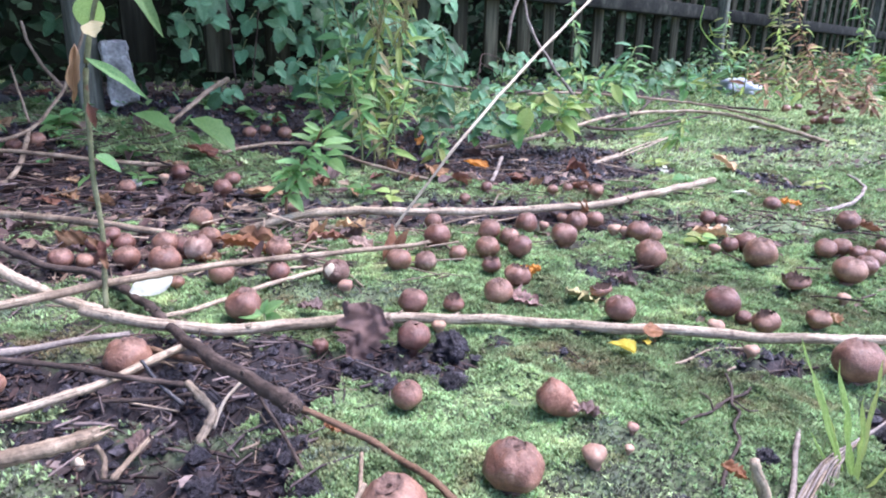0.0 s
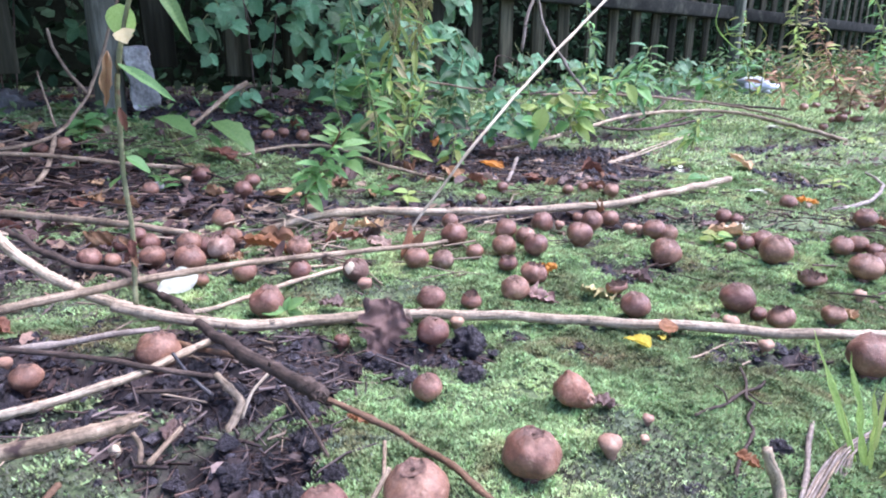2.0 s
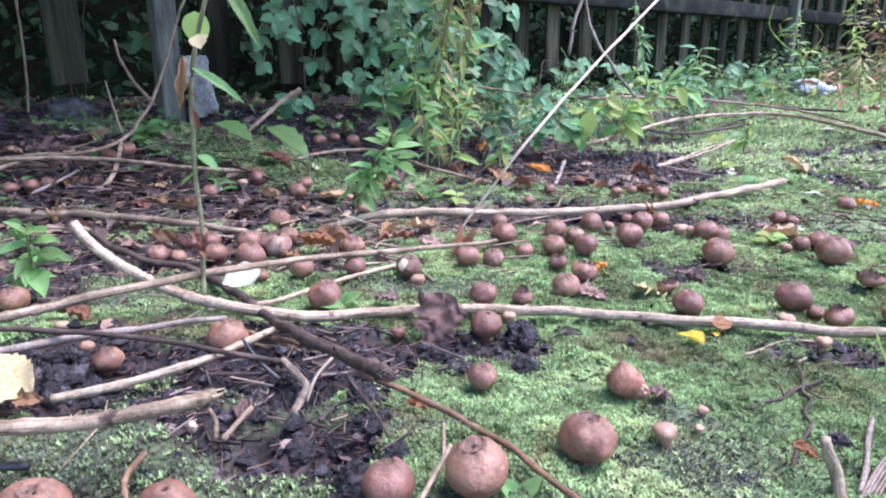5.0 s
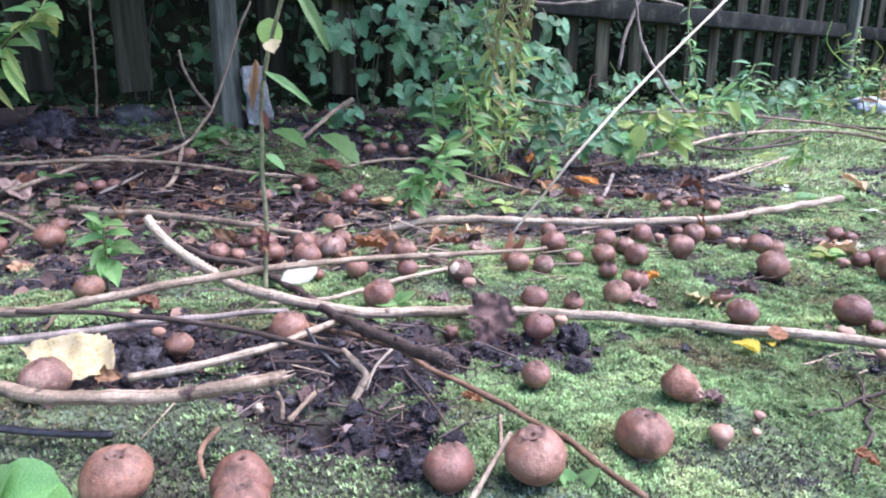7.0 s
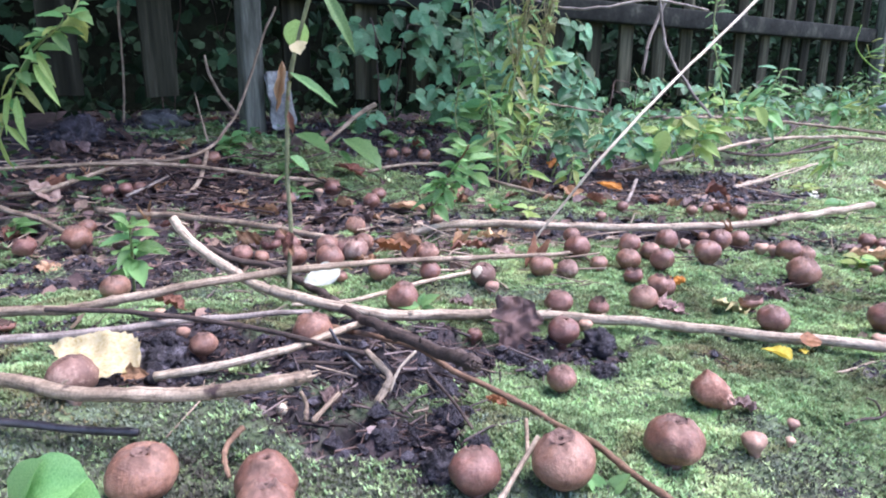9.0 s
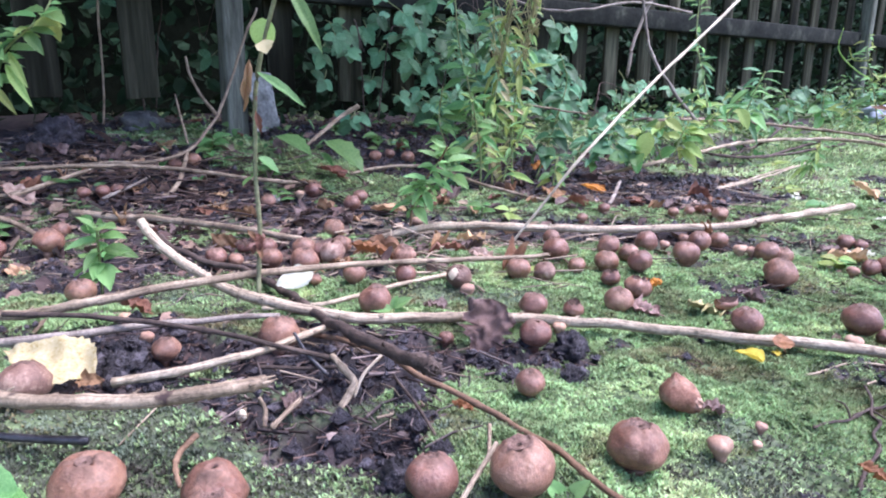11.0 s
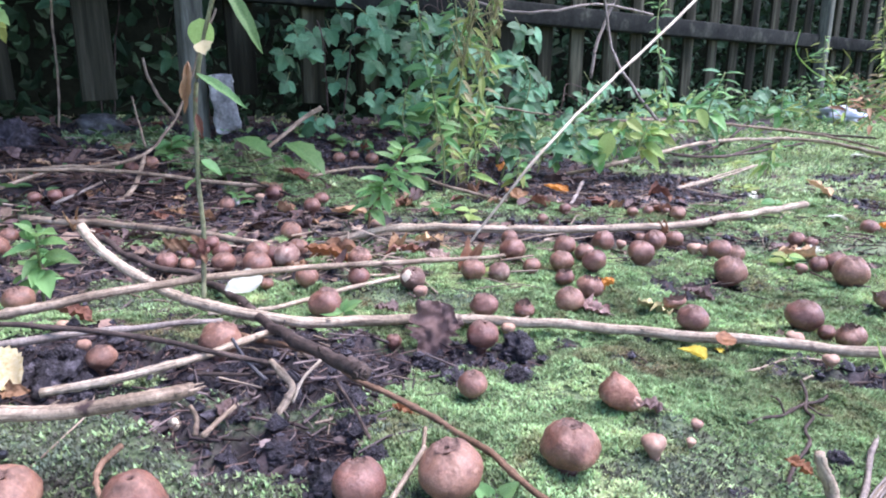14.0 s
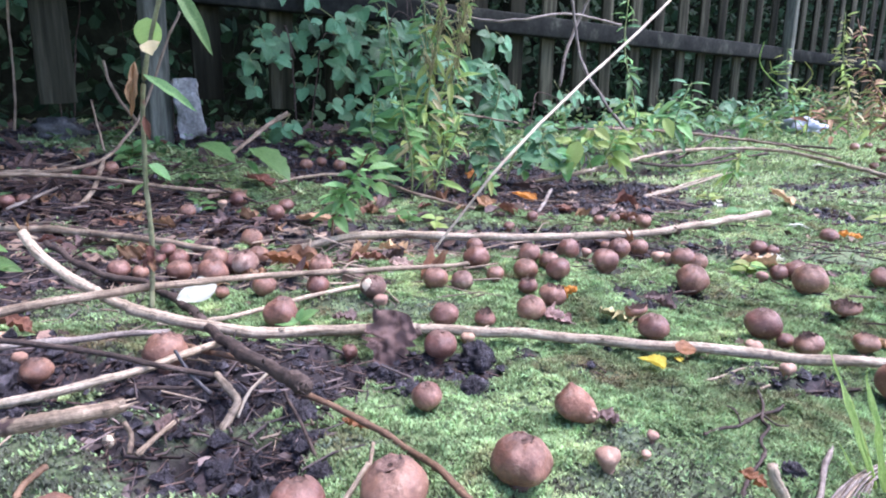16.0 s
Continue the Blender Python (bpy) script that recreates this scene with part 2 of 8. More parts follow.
GREYTWIG = surface("grey_brown_twigs", [(0.3, (0.035, 0.024, 0.024)), (0.7, (0.19, 0.14, 0.125))], 30, 0.4, 400, 0.75, 0.4, 300, 0.7, island=True, hue=0.01)
TANFLAKES = surface("fallen_leaf_scraps", [(0.3, (0.055, 0.034, 0.028)), (0.7, (0.25, 0.155, 0.115))], 30, 0.4, 400, 0.7, 0.4, 300, 0.75, island=True, hue=0.03)
MOSS = surface("moss_shoots", [(0.3, (0.235, 0.18, 0.105)), (0.42, (0.215, 0.285, 0.13)), (0.55, (0.35, 0.485, 0.222)), (0.7, (0.57, 0.605, 0.3))], 9, 0.6, 60, 0.75, 0.0, None, 0.4, island=True, thin=0.3, spec=0.1, hue=0.025, speck=(16, (0.24, 0.19, 0.1), 0.57, 0.72))
# yellowish moss, its colour lightened for the sky it catches far off
MOSS_SKYLIT = surface("moss_lightened_for_sky", [(0.3, (0.31, 0.38, 0.17)), (0.5, (0.48, 0.6, 0.3)), (0.7, (0.7, 0.73, 0.44))], 5, 0.5, 40, 0.75, 0.0, None, 0.3, island=True, thin=0.3, spec=0.1, hue=0.02)
MOSS_DULL_SHADE = surface("dull_olive_and_shade_moss", [(0.3, (0.06, 0.052, 0.038)), (0.5, (0.115, 0.125, 0.08)), (0.72, (0.2, 0.27, 0.18))], 22, 0.5, 120, 0.7, 0.0, None, 0.5, island=True, thin=0.2, hue=0.02)
# leaf green darkened to carry the shade behind the fence
HEDGE = surface("shade_darkened_hedge", [(0.3, (0.009, 0.022, 0.011)), (0.7, (0.045, 0.09, 0.043))], 4, 0.3, 40, 0.7, 0.0, None, 0.6, island=True, thin=0.2, spec=0.12, hue=0.02)
# near-black colour stands in for the shade behind the slats
GAP_SHADE = surface("painted_gap_shade", [(0.3, (0.003, 0.004, 0.003)), (0.7, (0.012, 0.015, 0.01))], 6, 0.5, 40, 0.95, 0.5, 30, 0.1, spec=0.0, dist=0.01)
CARPET = surface("low_weed_leaves", [(0.3, (0.05, 0.11, 0.04)), (0.55, (0.12, 0.22, 0.08)), (0.78, (0.3, 0.36, 0.12))], 5, 0.3, 60, 0.5, 0.0, None, 0.55, island=True, thin=0.35, spec=0.35, hue=0.03)
WITHERED = surface("withered_weed_leaves", [(0.3, (0.09, 0.055, 0.035)), (0.55, (0.2, 0.135, 0.08)), (0.78, (0.34, 0.31, 0.15))], 9, 0.3, 60, 0.6, 0.0, None, 0.5, island=True, thin=0.3, spec=0.25, hue=0.03)
PLASTIC = surface("white_scrap", [(0.3, (0.34, 0.36, 0.4)), (0.7, (0.58, 0.6, 0.64))], 15, 0.2, 100, 0.5, 0.3, 60, 0.0)
CUT = surface("cut_wood_end", [(0.3, (0.55, 0.4, 0.26)), (0.7, (0.75, 0.62, 0.45))], 120, 0.2, 600, 0.7, 0.3, 500, 0.0)


# ---- shared building code ----
TABLE = np.random.default_rng(4).random((256, 256))


def value_noise(x, y):
    xi, yi = np.floor(x).astype(int), np.floor(y).astype(int)
    u, v = x - xi, y - yi
    u, v = u * u * (3 - 2 * u), v * v * (3 - 2 * v)
    a, b = TABLE[xi % 256, yi % 256], TABLE[(xi + 1) % 256, yi % 256]
    c, d = TABLE[xi % 256, (yi + 1) % 256], TABLE[(xi + 1) % 256, (yi + 1) % 256]
    return (a + (b - a) * u) * (1 - v) + (c + (d - c) * u) * v


def fbm(x, y, size, octaves=4, gain=0.5):
    """Layered noise about 0, whose largest lumps are size metres across."""
    total, amount, k = 0, 1, 1 / size
    for i in range(octaves):
        total = total + (value_noise(x * k + 17.3 * i, y * k + 9.1 * i) - 0.5) * amount
        amount, k = amount * gain, k * 2.03
    return total


def smooth(a, b, v):
    k = np.clip((v - a) / (b - a), 0, 1)
    return k * k * (3 - 2 * k)


def mossy(x, y):
    """How mossy the ground is, 0 (bare soil and litter) to 1."""
    m = np.ones_like(x) * 0.95
    for cx, cy, rx, ry, deep in SOIL:
        d = np.hypot((x - cx) / rx, (y - cy) / ry)
        m = m - deep * (1 - smooth(0.55, 1.25, d + 0.5 * fbm(x + cx, y, 0.09, 3)))
    foot = (x + 0.84) * 0.719 - (y - 1.44) * 0.695
    m = m - 1.15 * (1 - smooth(0.1, 0.42, foot + 0.5 * fbm(x, y + 4, 0.3, 3)))
    m = m + 0.8 * fbm(x + 3, y, 0.16, 4) + 0.8 * fbm(x + 9, y, 0.035, 3)
    return smooth(0.15, 0.7, m)


def lie(x, y):
    """The ground's broad height: level, with a low heap by the sticks, rising to the fence and a little towards the far side."""
    d = (y - 1.42 - (x + 0.84) * 0.95) / 1.38
    near = 0.011 * (1 - smooth(0.0, 0.11, x)) * (1 - smooth(0.3, 0.38, y))
    heap = 0.017 * (1 - smooth(-0.19, -0.06, x)) * smooth(-0.7, -0.42, x) * (1 - smooth(0.4, 0.53, y))
    return 0.003 + np.maximum(near, heap) + 0.10 * smooth(-0.6, 0.05, d) + 0.05 * smooth(0.65, 1.25, x) * smooth(0.9, 1.6, y)


def ground(x, y):
    x, y = np.asarray(x, float), np.asarray(y, float)
    m = mossy(x, y)
    h = lie(x, y) + 0.007 * fbm(x, y, 0.22, 3) + 0.009 * fbm(x + 5, y, 0.05, 3)
    return h + 0.005 * m - 0.005 + 0.02 * (1 - m) * fbm(x, y + 7, 0.024, 3, 0.65)


def gz(x, y):
    return float(ground(np.array([x]), np.array([y]))[0])


def thing(name, label, category, place=(0, 0, 0), turn=(0, 0, 0), group="", kind=""):
    ob = new(name)
    ob.empty_display_size = 0.01
    ob.matrix_basis = pose(*place, *turn)
    return tagged(ob, label, category, group, kind)


def part(name, mesh, material, parent, label="", m=None):
    """Links a bmesh or a ready mesh as one object under a thing or a part."""
    if isinstance(mesh, bmesh.types.BMesh):
        data = bpy.data.meshes.new(name)
        mesh.to_mesh(data)
        mesh.free()
        for p in data.polygons:
            p.use_smooth = True
        data.materials.append(material)
    else:
        data = mesh
    ob = new(name, data)
    ob.parent = parent
    if m is not None:
        ob.matrix_basis = m
    if label:
        ob["label"] = label
    return ob


def solid(name, mesh, material, label, category, group="", kind="", m=None):
    return tagged(part(name, mesh, material, None, "", m), label, category, group, kind)


def spline(points, steps):
    """A smooth curve through the points."""
    p = [Vector(q) for q in points]
    p = [p[0] * 2 - p[1]] + p + [p[-1] * 2 - p[-2]]
    out = []
    for i in range(1, len(p) - 2):
        for k in range(steps):
            t = k / steps
            a, b, c, d = p[i - 1], p[i], p[i + 1], p[i + 2]
            out.append(0.5 * ((2 * b) + (c - a) * t + (2 * a - 5 * b + 4 * c - d) * t * t + (3 * b - a - 3 * c + d) * t ** 3))
    out.append(p[-2].copy())
    return out


def tube(bm, points, r0, r1, sides=10, steps=6, rough=0.06, nodes=0.0, wobble=0.0, seed=0):
    """A tapered, slightly uneven stem along a curve, closed at both ends."""
    rng = random.Random(seed)
    line = spline(points, steps)
    n = len(line)
    if wobble:
        off = Vector((rng.random() * 50, rng.random() * 50, rng.random() * 50))
        line = [q + wobble * noise.noise_vector(q * 25 + off) for q in line]
    rings, up, along = [], Vector((0, 0, 1)), rng.random() * 40
    lay = bm.verts.layers.float_vector.get("lay") or bm.verts.layers.float_vector.new("lay")
    swell = {rng.randrange(2, max(3, n - 1)) for _ in range(max(1, n // 9))} if nodes else set()
    for i, q in enumerate(line):
        way = (line[min(i + 1, n - 1)] - line[max(i - 1, 0)]).normalized()
        side = way.cross(up if abs(way.dot(up)) < 0.95 else Vector((1, 0, 0))).normalized()
        top = side.cross(way)
        r = (r0 + (r1 - r0) * i / (n - 1)) * (1 + (nodes if i in swell else 0))
        ring = []
        for k in range(sides):
            a = 2 * math.pi * k / sides
            rr = r * (1 + rough * noise.noise(Vector((k * 1.7, i * 0.8, seed * 3.1))) * 2)
            v = bm.verts.new(q + rr * (math.cos(a) * side + math.sin(a) * top))
            v[lay] = (math.cos(a), math.sin(a), along)
            ring.append(v)
        if i + 1 < n:
            along += (line[i + 1] - q).length / max(r0, r1) / 14
        rings.append(ring)
    for a, b in zip(rings, rings[1:]):
        for k in range(sides):
            bm.faces.new((a[k], a[(k + 1) % sides], b[(k + 1) % sides], b[k]))
    for ring, q, way in ((rings[0], line[0], -1), (rings[-1], line[-1], 1)):
        tip = bm.verts.new(q + (line[-1] - line[-2] if way > 0 else line[0] - line[1]).normalized() * r1 * 0.25)
        for k in range(sides):
            f = (ring[k], ring[(k + 1) % sides], tip)
            bm.faces.new(f if way > 0 else f[::-1])
    return bm


def leaf_bm(kind, seed=0, fold=0.25, droop=0.25, curl=0.0, rows=9, cols=4, bumpy=0.03):
    """A leaf one unit long along +y, with a folded midrib, a drooping tip and its kind's outline."""
    rng = random.Random(seed)
    off = Vector((rng.random() * 30, rng.random() * 30, 0))
    bm = bmesh.new()
    grid = []
    for i in range(rows + 1):
        u = i / rows
        if kind == "lance":
            w = 0.16 * math.sin(math.pi * min(1, u * 0.97 + 0.03)) ** 0.8 * (1.25 - 0.5 * u)
        elif kind == "ovate":
            w = 0.33 * math.sin(math.pi * u ** 0.75) ** 0.85
        elif kind == "round":
            w = 0.43 * math.sin(math.pi * u ** 0.85) ** 0.6
        elif kind in ("saw", "bramble"):
            w = (0.34 if kind == "saw" else 0.42) * math.sin(math.pi * u ** 0.72) ** (0.8 if kind == "saw" else 0.65) * (1 + (0.09 if i % 2 else -0.07))
        elif kind == "birch":
            w = 0.36 * math.sin(math.pi * u ** 0.62) ** 1.15 * (1 + (0.05 if i % 2 else -0.05))
        else:
            w = 0.4 * math.sin(math.pi * u ** 0.8) ** 0.7 * (1 + 0.35 * noise.noise(Vector((u * 4, seed, 0))))
        w = max(w, 0.004)
        row = []
        for j in range(-cols, cols + 1):
            s = j / cols
            x = s * w
            if kind == "torn":
                x *= 1 + 0.7 * noise.noise(Vector((u * 6, seed * 2.3, math.copysign(3, s)))) + 0.35 * noise.noise(Vector((u * 17, seed, math.copysign(5, s))))
            z = fold * abs(x) - droop * u * u + curl * (s * s) * w * 2
            z += bumpy * noise.noise(Vector((x * 7, u * 7, seed * 1.3)) + off)
            if kind == "torn":
                z += bumpy * 1.4 * (abs(noise.noise(Vector((x * 4, u * 4, seed * 2.1)) + off)) - 0.2) + bumpy * 0.5 * noise.noise(Vector((x * 19, u * 19, seed)) + off)
                x += bumpy * 0.6 * noise.noise(Vector((u * 5, x * 5, seed * 0.7)) + off)
            row.append(bm.verts.new((x, u, z)))
        grid.append(row)
    for a, b in zip(grid, grid[1:]):
        for k in range(2 * cols):
            bm.faces.new((a[k], a[k + 1], b[k + 1], b[k]))
    return bm


LEAVES = {}


def leaf_mesh(kind, material, variant=0, **shape):
    key = (kind, material.name, variant, tuple(sorted(shape.items())))
    if key not in LEAVES:
        bm = leaf_bm(kind, variant * 7 + 1, **shape)
        data = bpy.data.meshes.new("leaf")
        bm.to_mesh(data)
        bm.free()
        for p in data.polygons:
            p.use_smooth = True
        data.materials.append(material)
        LEAVES[key] = data
    return LEAVES[key]


def raw_mesh(name, verts, faces, material, smooth_faces=False):
    data = bpy.data.meshes.new(name)
    data.from_pydata(verts.tolist() if isinstance(verts, np.ndarray) else verts, [], faces.tolist() if isinstance(faces, np.ndarray) else faces)
    data.polygons.foreach_set("use_smooth", [smooth_faces] * len(data.polygons))
    data.materials.append(material)
    data.update()
    return data

# ---- ground ----
# bare or littered patches: centre, half widths, depth
SOIL = [(0.306, 1.937, 0.16, 0.14, 0.95), (0.189, 1.959, 0.14, 0.12, 0.80), (0.518, 2.311, 0.16, 0.14, 0.60), (-0.106, 0.303, 0.035, 0.035, 0.7), (-0.86, 1.34, 0.18, 0.09, -1.7), (-0.66, 1.32, 0.13, 0.08, -1.3), (-0.49, 1.02, 0.08, 0.04, -0.5), (-0.42, 0.9, 0.1, 0.04, -0.5),
        (-0.150, 0.399, 0.08, 0.068, 1.3), (-0.093, 0.298, 0.035, 0.055, 0.85), (-0.145, 0.291, 0.06, 0.03, 0.3), (-0.202, 0.377, 0.05, 0.045, 0.9), (-0.181, 0.318, 0.06, 0.025, 0.45), (-0.937, 1.400, 0.22, 0.12, -1.5), (-0.595, 1.260, 0.14, 0.1, -1.0), (-0.494, 0.800, 0.1, 0.05, -0.6), (-0.481, 0.635, 0.24, 0.06, 0.55), (-0.238, 0.665, 0.18, 0.045, 0.6), (-0.821, 0.800, 0.22, 0.16, 0.75), (0.770, 1.693, 0.16, 0.08, 0.8), (0.412, 0.802, 0.09, 0.04, 0.6),
        (0.124, 1.425, 0.3, 0.3, 1.25), (-0.601, 1.032, 0.36, 0.14, 1.1), (0.196, 0.455, 0.048, 0.03, 0.85), (0.614, 1.248, 0.12, 0.08, 0.9),
        (-0.305, 0.357, 0.07, 0.06, 1.0), (-0.515, 0.515, 0.13, 0.1, 1.0), (-0.034, 0.451, 0.055, 0.03, 0.8), (-0.440, 0.782, 0.25, 0.1, 0.7), (0.278, 0.370, 0.05, 0.05, 0.8), (0.179, 0.683, 0.06, 0.035, 0.4),
        (-0.351, 1.556, 0.6, 0.3, 1.2), (0.909, 1.969, 0.3, 0.25, 0.1), (-1.166, 1.165, 0.3, 0.3, 0.7), (-0.120, 0.920, 0.36, 0.09, 1.0)]


def spread(lo, hi, step, far, growth=1.13):
    mid = list(np.arange(lo, hi, step))
    out, s, v = [], step, hi
    while v < far:
        out.append(v)
        s *= growth
        v += s
    low, s, v = [], step, lo - step
    while v > -far:
        low.append(v)
        s *= growth
        v -= s
    return np.array(low[::-1] + mid + out)


def build_ground():
    xs, ys = spread(-0.8, 0.8, 0.0048, 70), spread(0.12, 1.3, 0.0048, 70)
    gx, gy = np.meshgrid(xs, ys)
    x, y = gx.ravel(), gy.ravel()
    m = mossy(x, y)
    verts = np.stack([x, y, ground(x, y)], 1)
    nx, ny = len(xs), len(ys)
    i = (np.arange(ny - 1)[:, None] * nx + np.arange(nx - 1)[None, :]).ravel()
    faces = np.stack([i, i + 1, i + nx + 1, i + nx], 1)
    mat = bpy.data.materials.new("moss_and_soil")
    mat.use_nodes = True
    nt = mat.node_tree
    bsdf = nt.nodes["Principled BSDF"]
    tc = nt.nodes.new("ShaderNodeTexCoord").outputs["Object"]
    green = ramp_node(nt, noise_node(nt, tc, 5, 5), [(0.3, (0.06, 0.075, 0.036)), (0.5, (0.12, 0.165, 0.07)), (0.7, (0.21, 0.235, 0.11))])
    green = mix_node(nt, 1.0, green, ramp_node(nt, noise_node(nt, tc, 260, 4, 0.7), [(0.35, (0.45, 0.45, 0.45)), (0.65, (1.35, 1.35, 1.35))]), 'MULTIPLY')
    soil = ramp_node(nt, noise_node(nt, tc, 22, 5), [(0.3, (0.005, 0.0033, 0.004)), (0.5, (0.018, 0.0115, 0.0125)), (0.72, (0.075, 0.05, 0.05))])
    soil = mix_node(nt, 1.0, soil, ramp_node(nt, noise_node(nt, tc, 300, 4, 0.7), [(0.35, (0.5, 0.5, 0.5)), (0.7, (1.5, 1.45, 1.45))]), 'MULTIPLY')
    attr = nt.nodes.new("ShaderNodeAttribute")
    attr.attribute_name = "moss"
    wire(nt, mix_node(nt, attr.outputs["Fac"], soil, green), bsdf.inputs["Base Color"])
    bsdf.inputs["Roughness"].default_value = 0.85
    bump = nt.nodes.new("ShaderNodeBump")
    bump.inputs["Strength"].default_value, bump.inputs["Distance"].default_value = 0.8, 0.002
    wire(nt, noise_node(nt, tc, 220, 6, 0.7), bump.inputs["Height"])
    wire(nt, bump.outputs["Normal"], bsdf.inputs["Normal"])
    data = raw_mesh("ground", verts, faces, mat, True)
    data.attributes.new("moss", 'FLOAT', 'POINT').data.foreach_set("value", m)
    return tagged(new("ground", data), "mossy green ground with patches of dark bare soil", "ground", kind="structure")


build_ground()


def wedge(rng, n, y0, y1):
    """Random places on the stretch of ground before and beside the path."""
    y = y0 + (y1 - y0) * np.sqrt(rng.random(n)) if y1 > 1.3 else y0 + (y1 - y0) * rng.random(n)
    x = (rng.random(n) * 2 - 1) * (0.22 + 0.8 * y)
    return x, y


# dull, half-dead moss; the first strip darkens the nearest ground as shade: centre, half widths
DULL_AND_SHADE = [(0.0, 0.225, 0.32, 0.055), (-0.2, 0.25, 0.16, 0.06), (0.1, 0.31, 0.06, 0.03), (-0.45, 0.53, 0.17, 0.05), (-0.36, 0.95, 0.2, 0.1), (-0.1, 1.0, 0.3, 0.06), (-0.123, 0.327, 0.09, 0.03), (-0.190, 0.314, 0.07, 0.03), (-0.163, 0.281, 0.075, 0.045), (-0.256, 0.244, 0.09, 0.035), (-0.272, 0.382, 0.1, 0.04), (0.090, 0.357, 0.03, 0.025), (-0.074, 0.233, 0.07, 0.04), (-0.432, 0.617, 0.2, 0.06), (0.295, 0.884, 0.16, 0.05), (-0.100, 0.599, 0.1, 0.04)]


def faded_and_shaded(x, y):
    """How dull and half dead the moss is, with the near strip's shade, 0 to 1."""
    m = 1.4 * fbm(x + 4, y + 1, 0.13, 4) - 0.3
    for cx, cy, rx, ry in DULL_AND_SHADE:
        m = np.maximum(m, 0.95 * (1 - smooth(0.5, 1.3, np.hypot((x - cx) / rx, (y - cy) / ry) + 0.8 * fbm(x, y + cx, 0.04, 3))))
    return np.clip(m, 0, 1)


def moss_shoots(name, label, seed, n, y0, y1, size, blades, dull=False, material=None):
    """Small leafy moss shoots standing on the mossy ground, as star-shaped tufts."""
    rng = np.random.default_rng(seed)
    x, y = wedge(rng, n, y0, y1)
    keep = rng.random(n) < mossy(x, y) * (0.72 + 0.9 * fbm(x + 2, y + 5, 0.03, 3))
    worn = faded_and_shaded(x, y)
    keep &= (rng.random(n) < 1.0 * worn) if dull else (rng.random(n) > worn)
    x, y = x[keep], y[keep]
    n = len(x)
    z = ground(x, y) + np.maximum(-0.1 * size, 0.25 * size + (0.003 + 1.2 * size) * fbm(x, y, 0.017, 3, 0.7))
    s = size * (0.6 + 0.8 * rng.random(n))
    a = rng.random((n, blades)) * 0.9 + np.arange(blades)[None, :] * 2 * math.pi / blades
    lift = 0.1 + 1.2 * rng.random((n, blades))
    run = s[:, None] * (0.75 + 0.5 * rng.random((n, blades)))
    d = np.stack([np.cos(a) * np.cos(lift), np.sin(a) * np.cos(lift), np.sin(lift)], 2)
    side = np.stack([-np.sin(a), np.cos(a), np.zeros_like(a)], 2)
    base = np.stack([x, y, z], 1)[:, None, :] + np.array([0, 0, 0.1 * size])
    tip = base + d * run[:, :, None]
    wide = side * (run * 0.27)[:, :, None]
    low = base + np.zeros_like(tip)
    verts = np.stack([low + wide * 1.1, tip, low - wide * 1.1], 2).reshape(-1, 3)
    faces = np.arange(len(verts)).reshape(-1, 3)
    tagged(new(name, raw_mesh(name, verts, faces, material or (MOSS_DULL_SHADE if dull else MOSS))), label, "moss", kind="stuff")


moss_shoots("moss", "low cushion of bright green moss shoots", 11, 430000, 0.16, 0.55, 0.0024, 3)
moss_shoots("moss", "low cushion of green moss shoots", 16, 240000, 0.55, 0.85, 0.0032, 3)
moss_shoots("moss", "low green moss farther off", 12, 190000, 0.85, 1.4, 0.0046, 3)
moss_shoots("moss", "spreading mat of green moss farther off", 13, 120000, 1.4, 4.2, 0.0105, 3)
moss_shoots("moss", "spreading mat of moss farther off, lightened for caught sky", 17, 200000, 1.15, 4.2, 0.009, 3, False, MOSS_SKYLIT)
moss_shoots("moss", "dull olive moss with dead brown shoots and a near strip darkened as shade", 14, 260000, 0.16, 0.75, 0.0021, 3, True)
moss_shoots("moss", "dull olive moss farther off", 15, 120000, 0.75, 1.6, 0.0048, 3, True)

# ---- fence ----
FENCE_WAY = Vector((math.cos(radians(46)), math.sin(radians(46)), 0))
FENCE_FACE = Vector((math.sin(radians(46)), -math.cos(radians(46)), 0))
FENCE_AT = Vector((-0.84, 1.44, 0))
FENCE_TURN = Matrix((FENCE_WAY, -FENCE_FACE, Vector((0, 0, 1)))).transposed().to_4x4()


def board(length, depth, height, seed=0, chip=0.0):
    """A sawn board standing on its lower end at the origin, its edges worn round."""
    bm = bmesh.new()
    bmesh.ops.create_cube(bm, size=1.0)
    bmesh.ops.scale(bm, vec=(length, depth, height), verts=bm.verts)
    bmesh.ops.translate(bm, vec=(0, 0, height / 2), verts=bm.verts)
    bmesh.ops.bevel(bm, geom=bm.edges[:], offset=min(length, depth) * 0.14, segments=2, affect='EDGES', profile=0.5)
    for v in bm.verts:
        v.co += chip * noise.noise_vector(v.co * 14 + Vector((seed * 3.7, 0, 0)))
    return bm


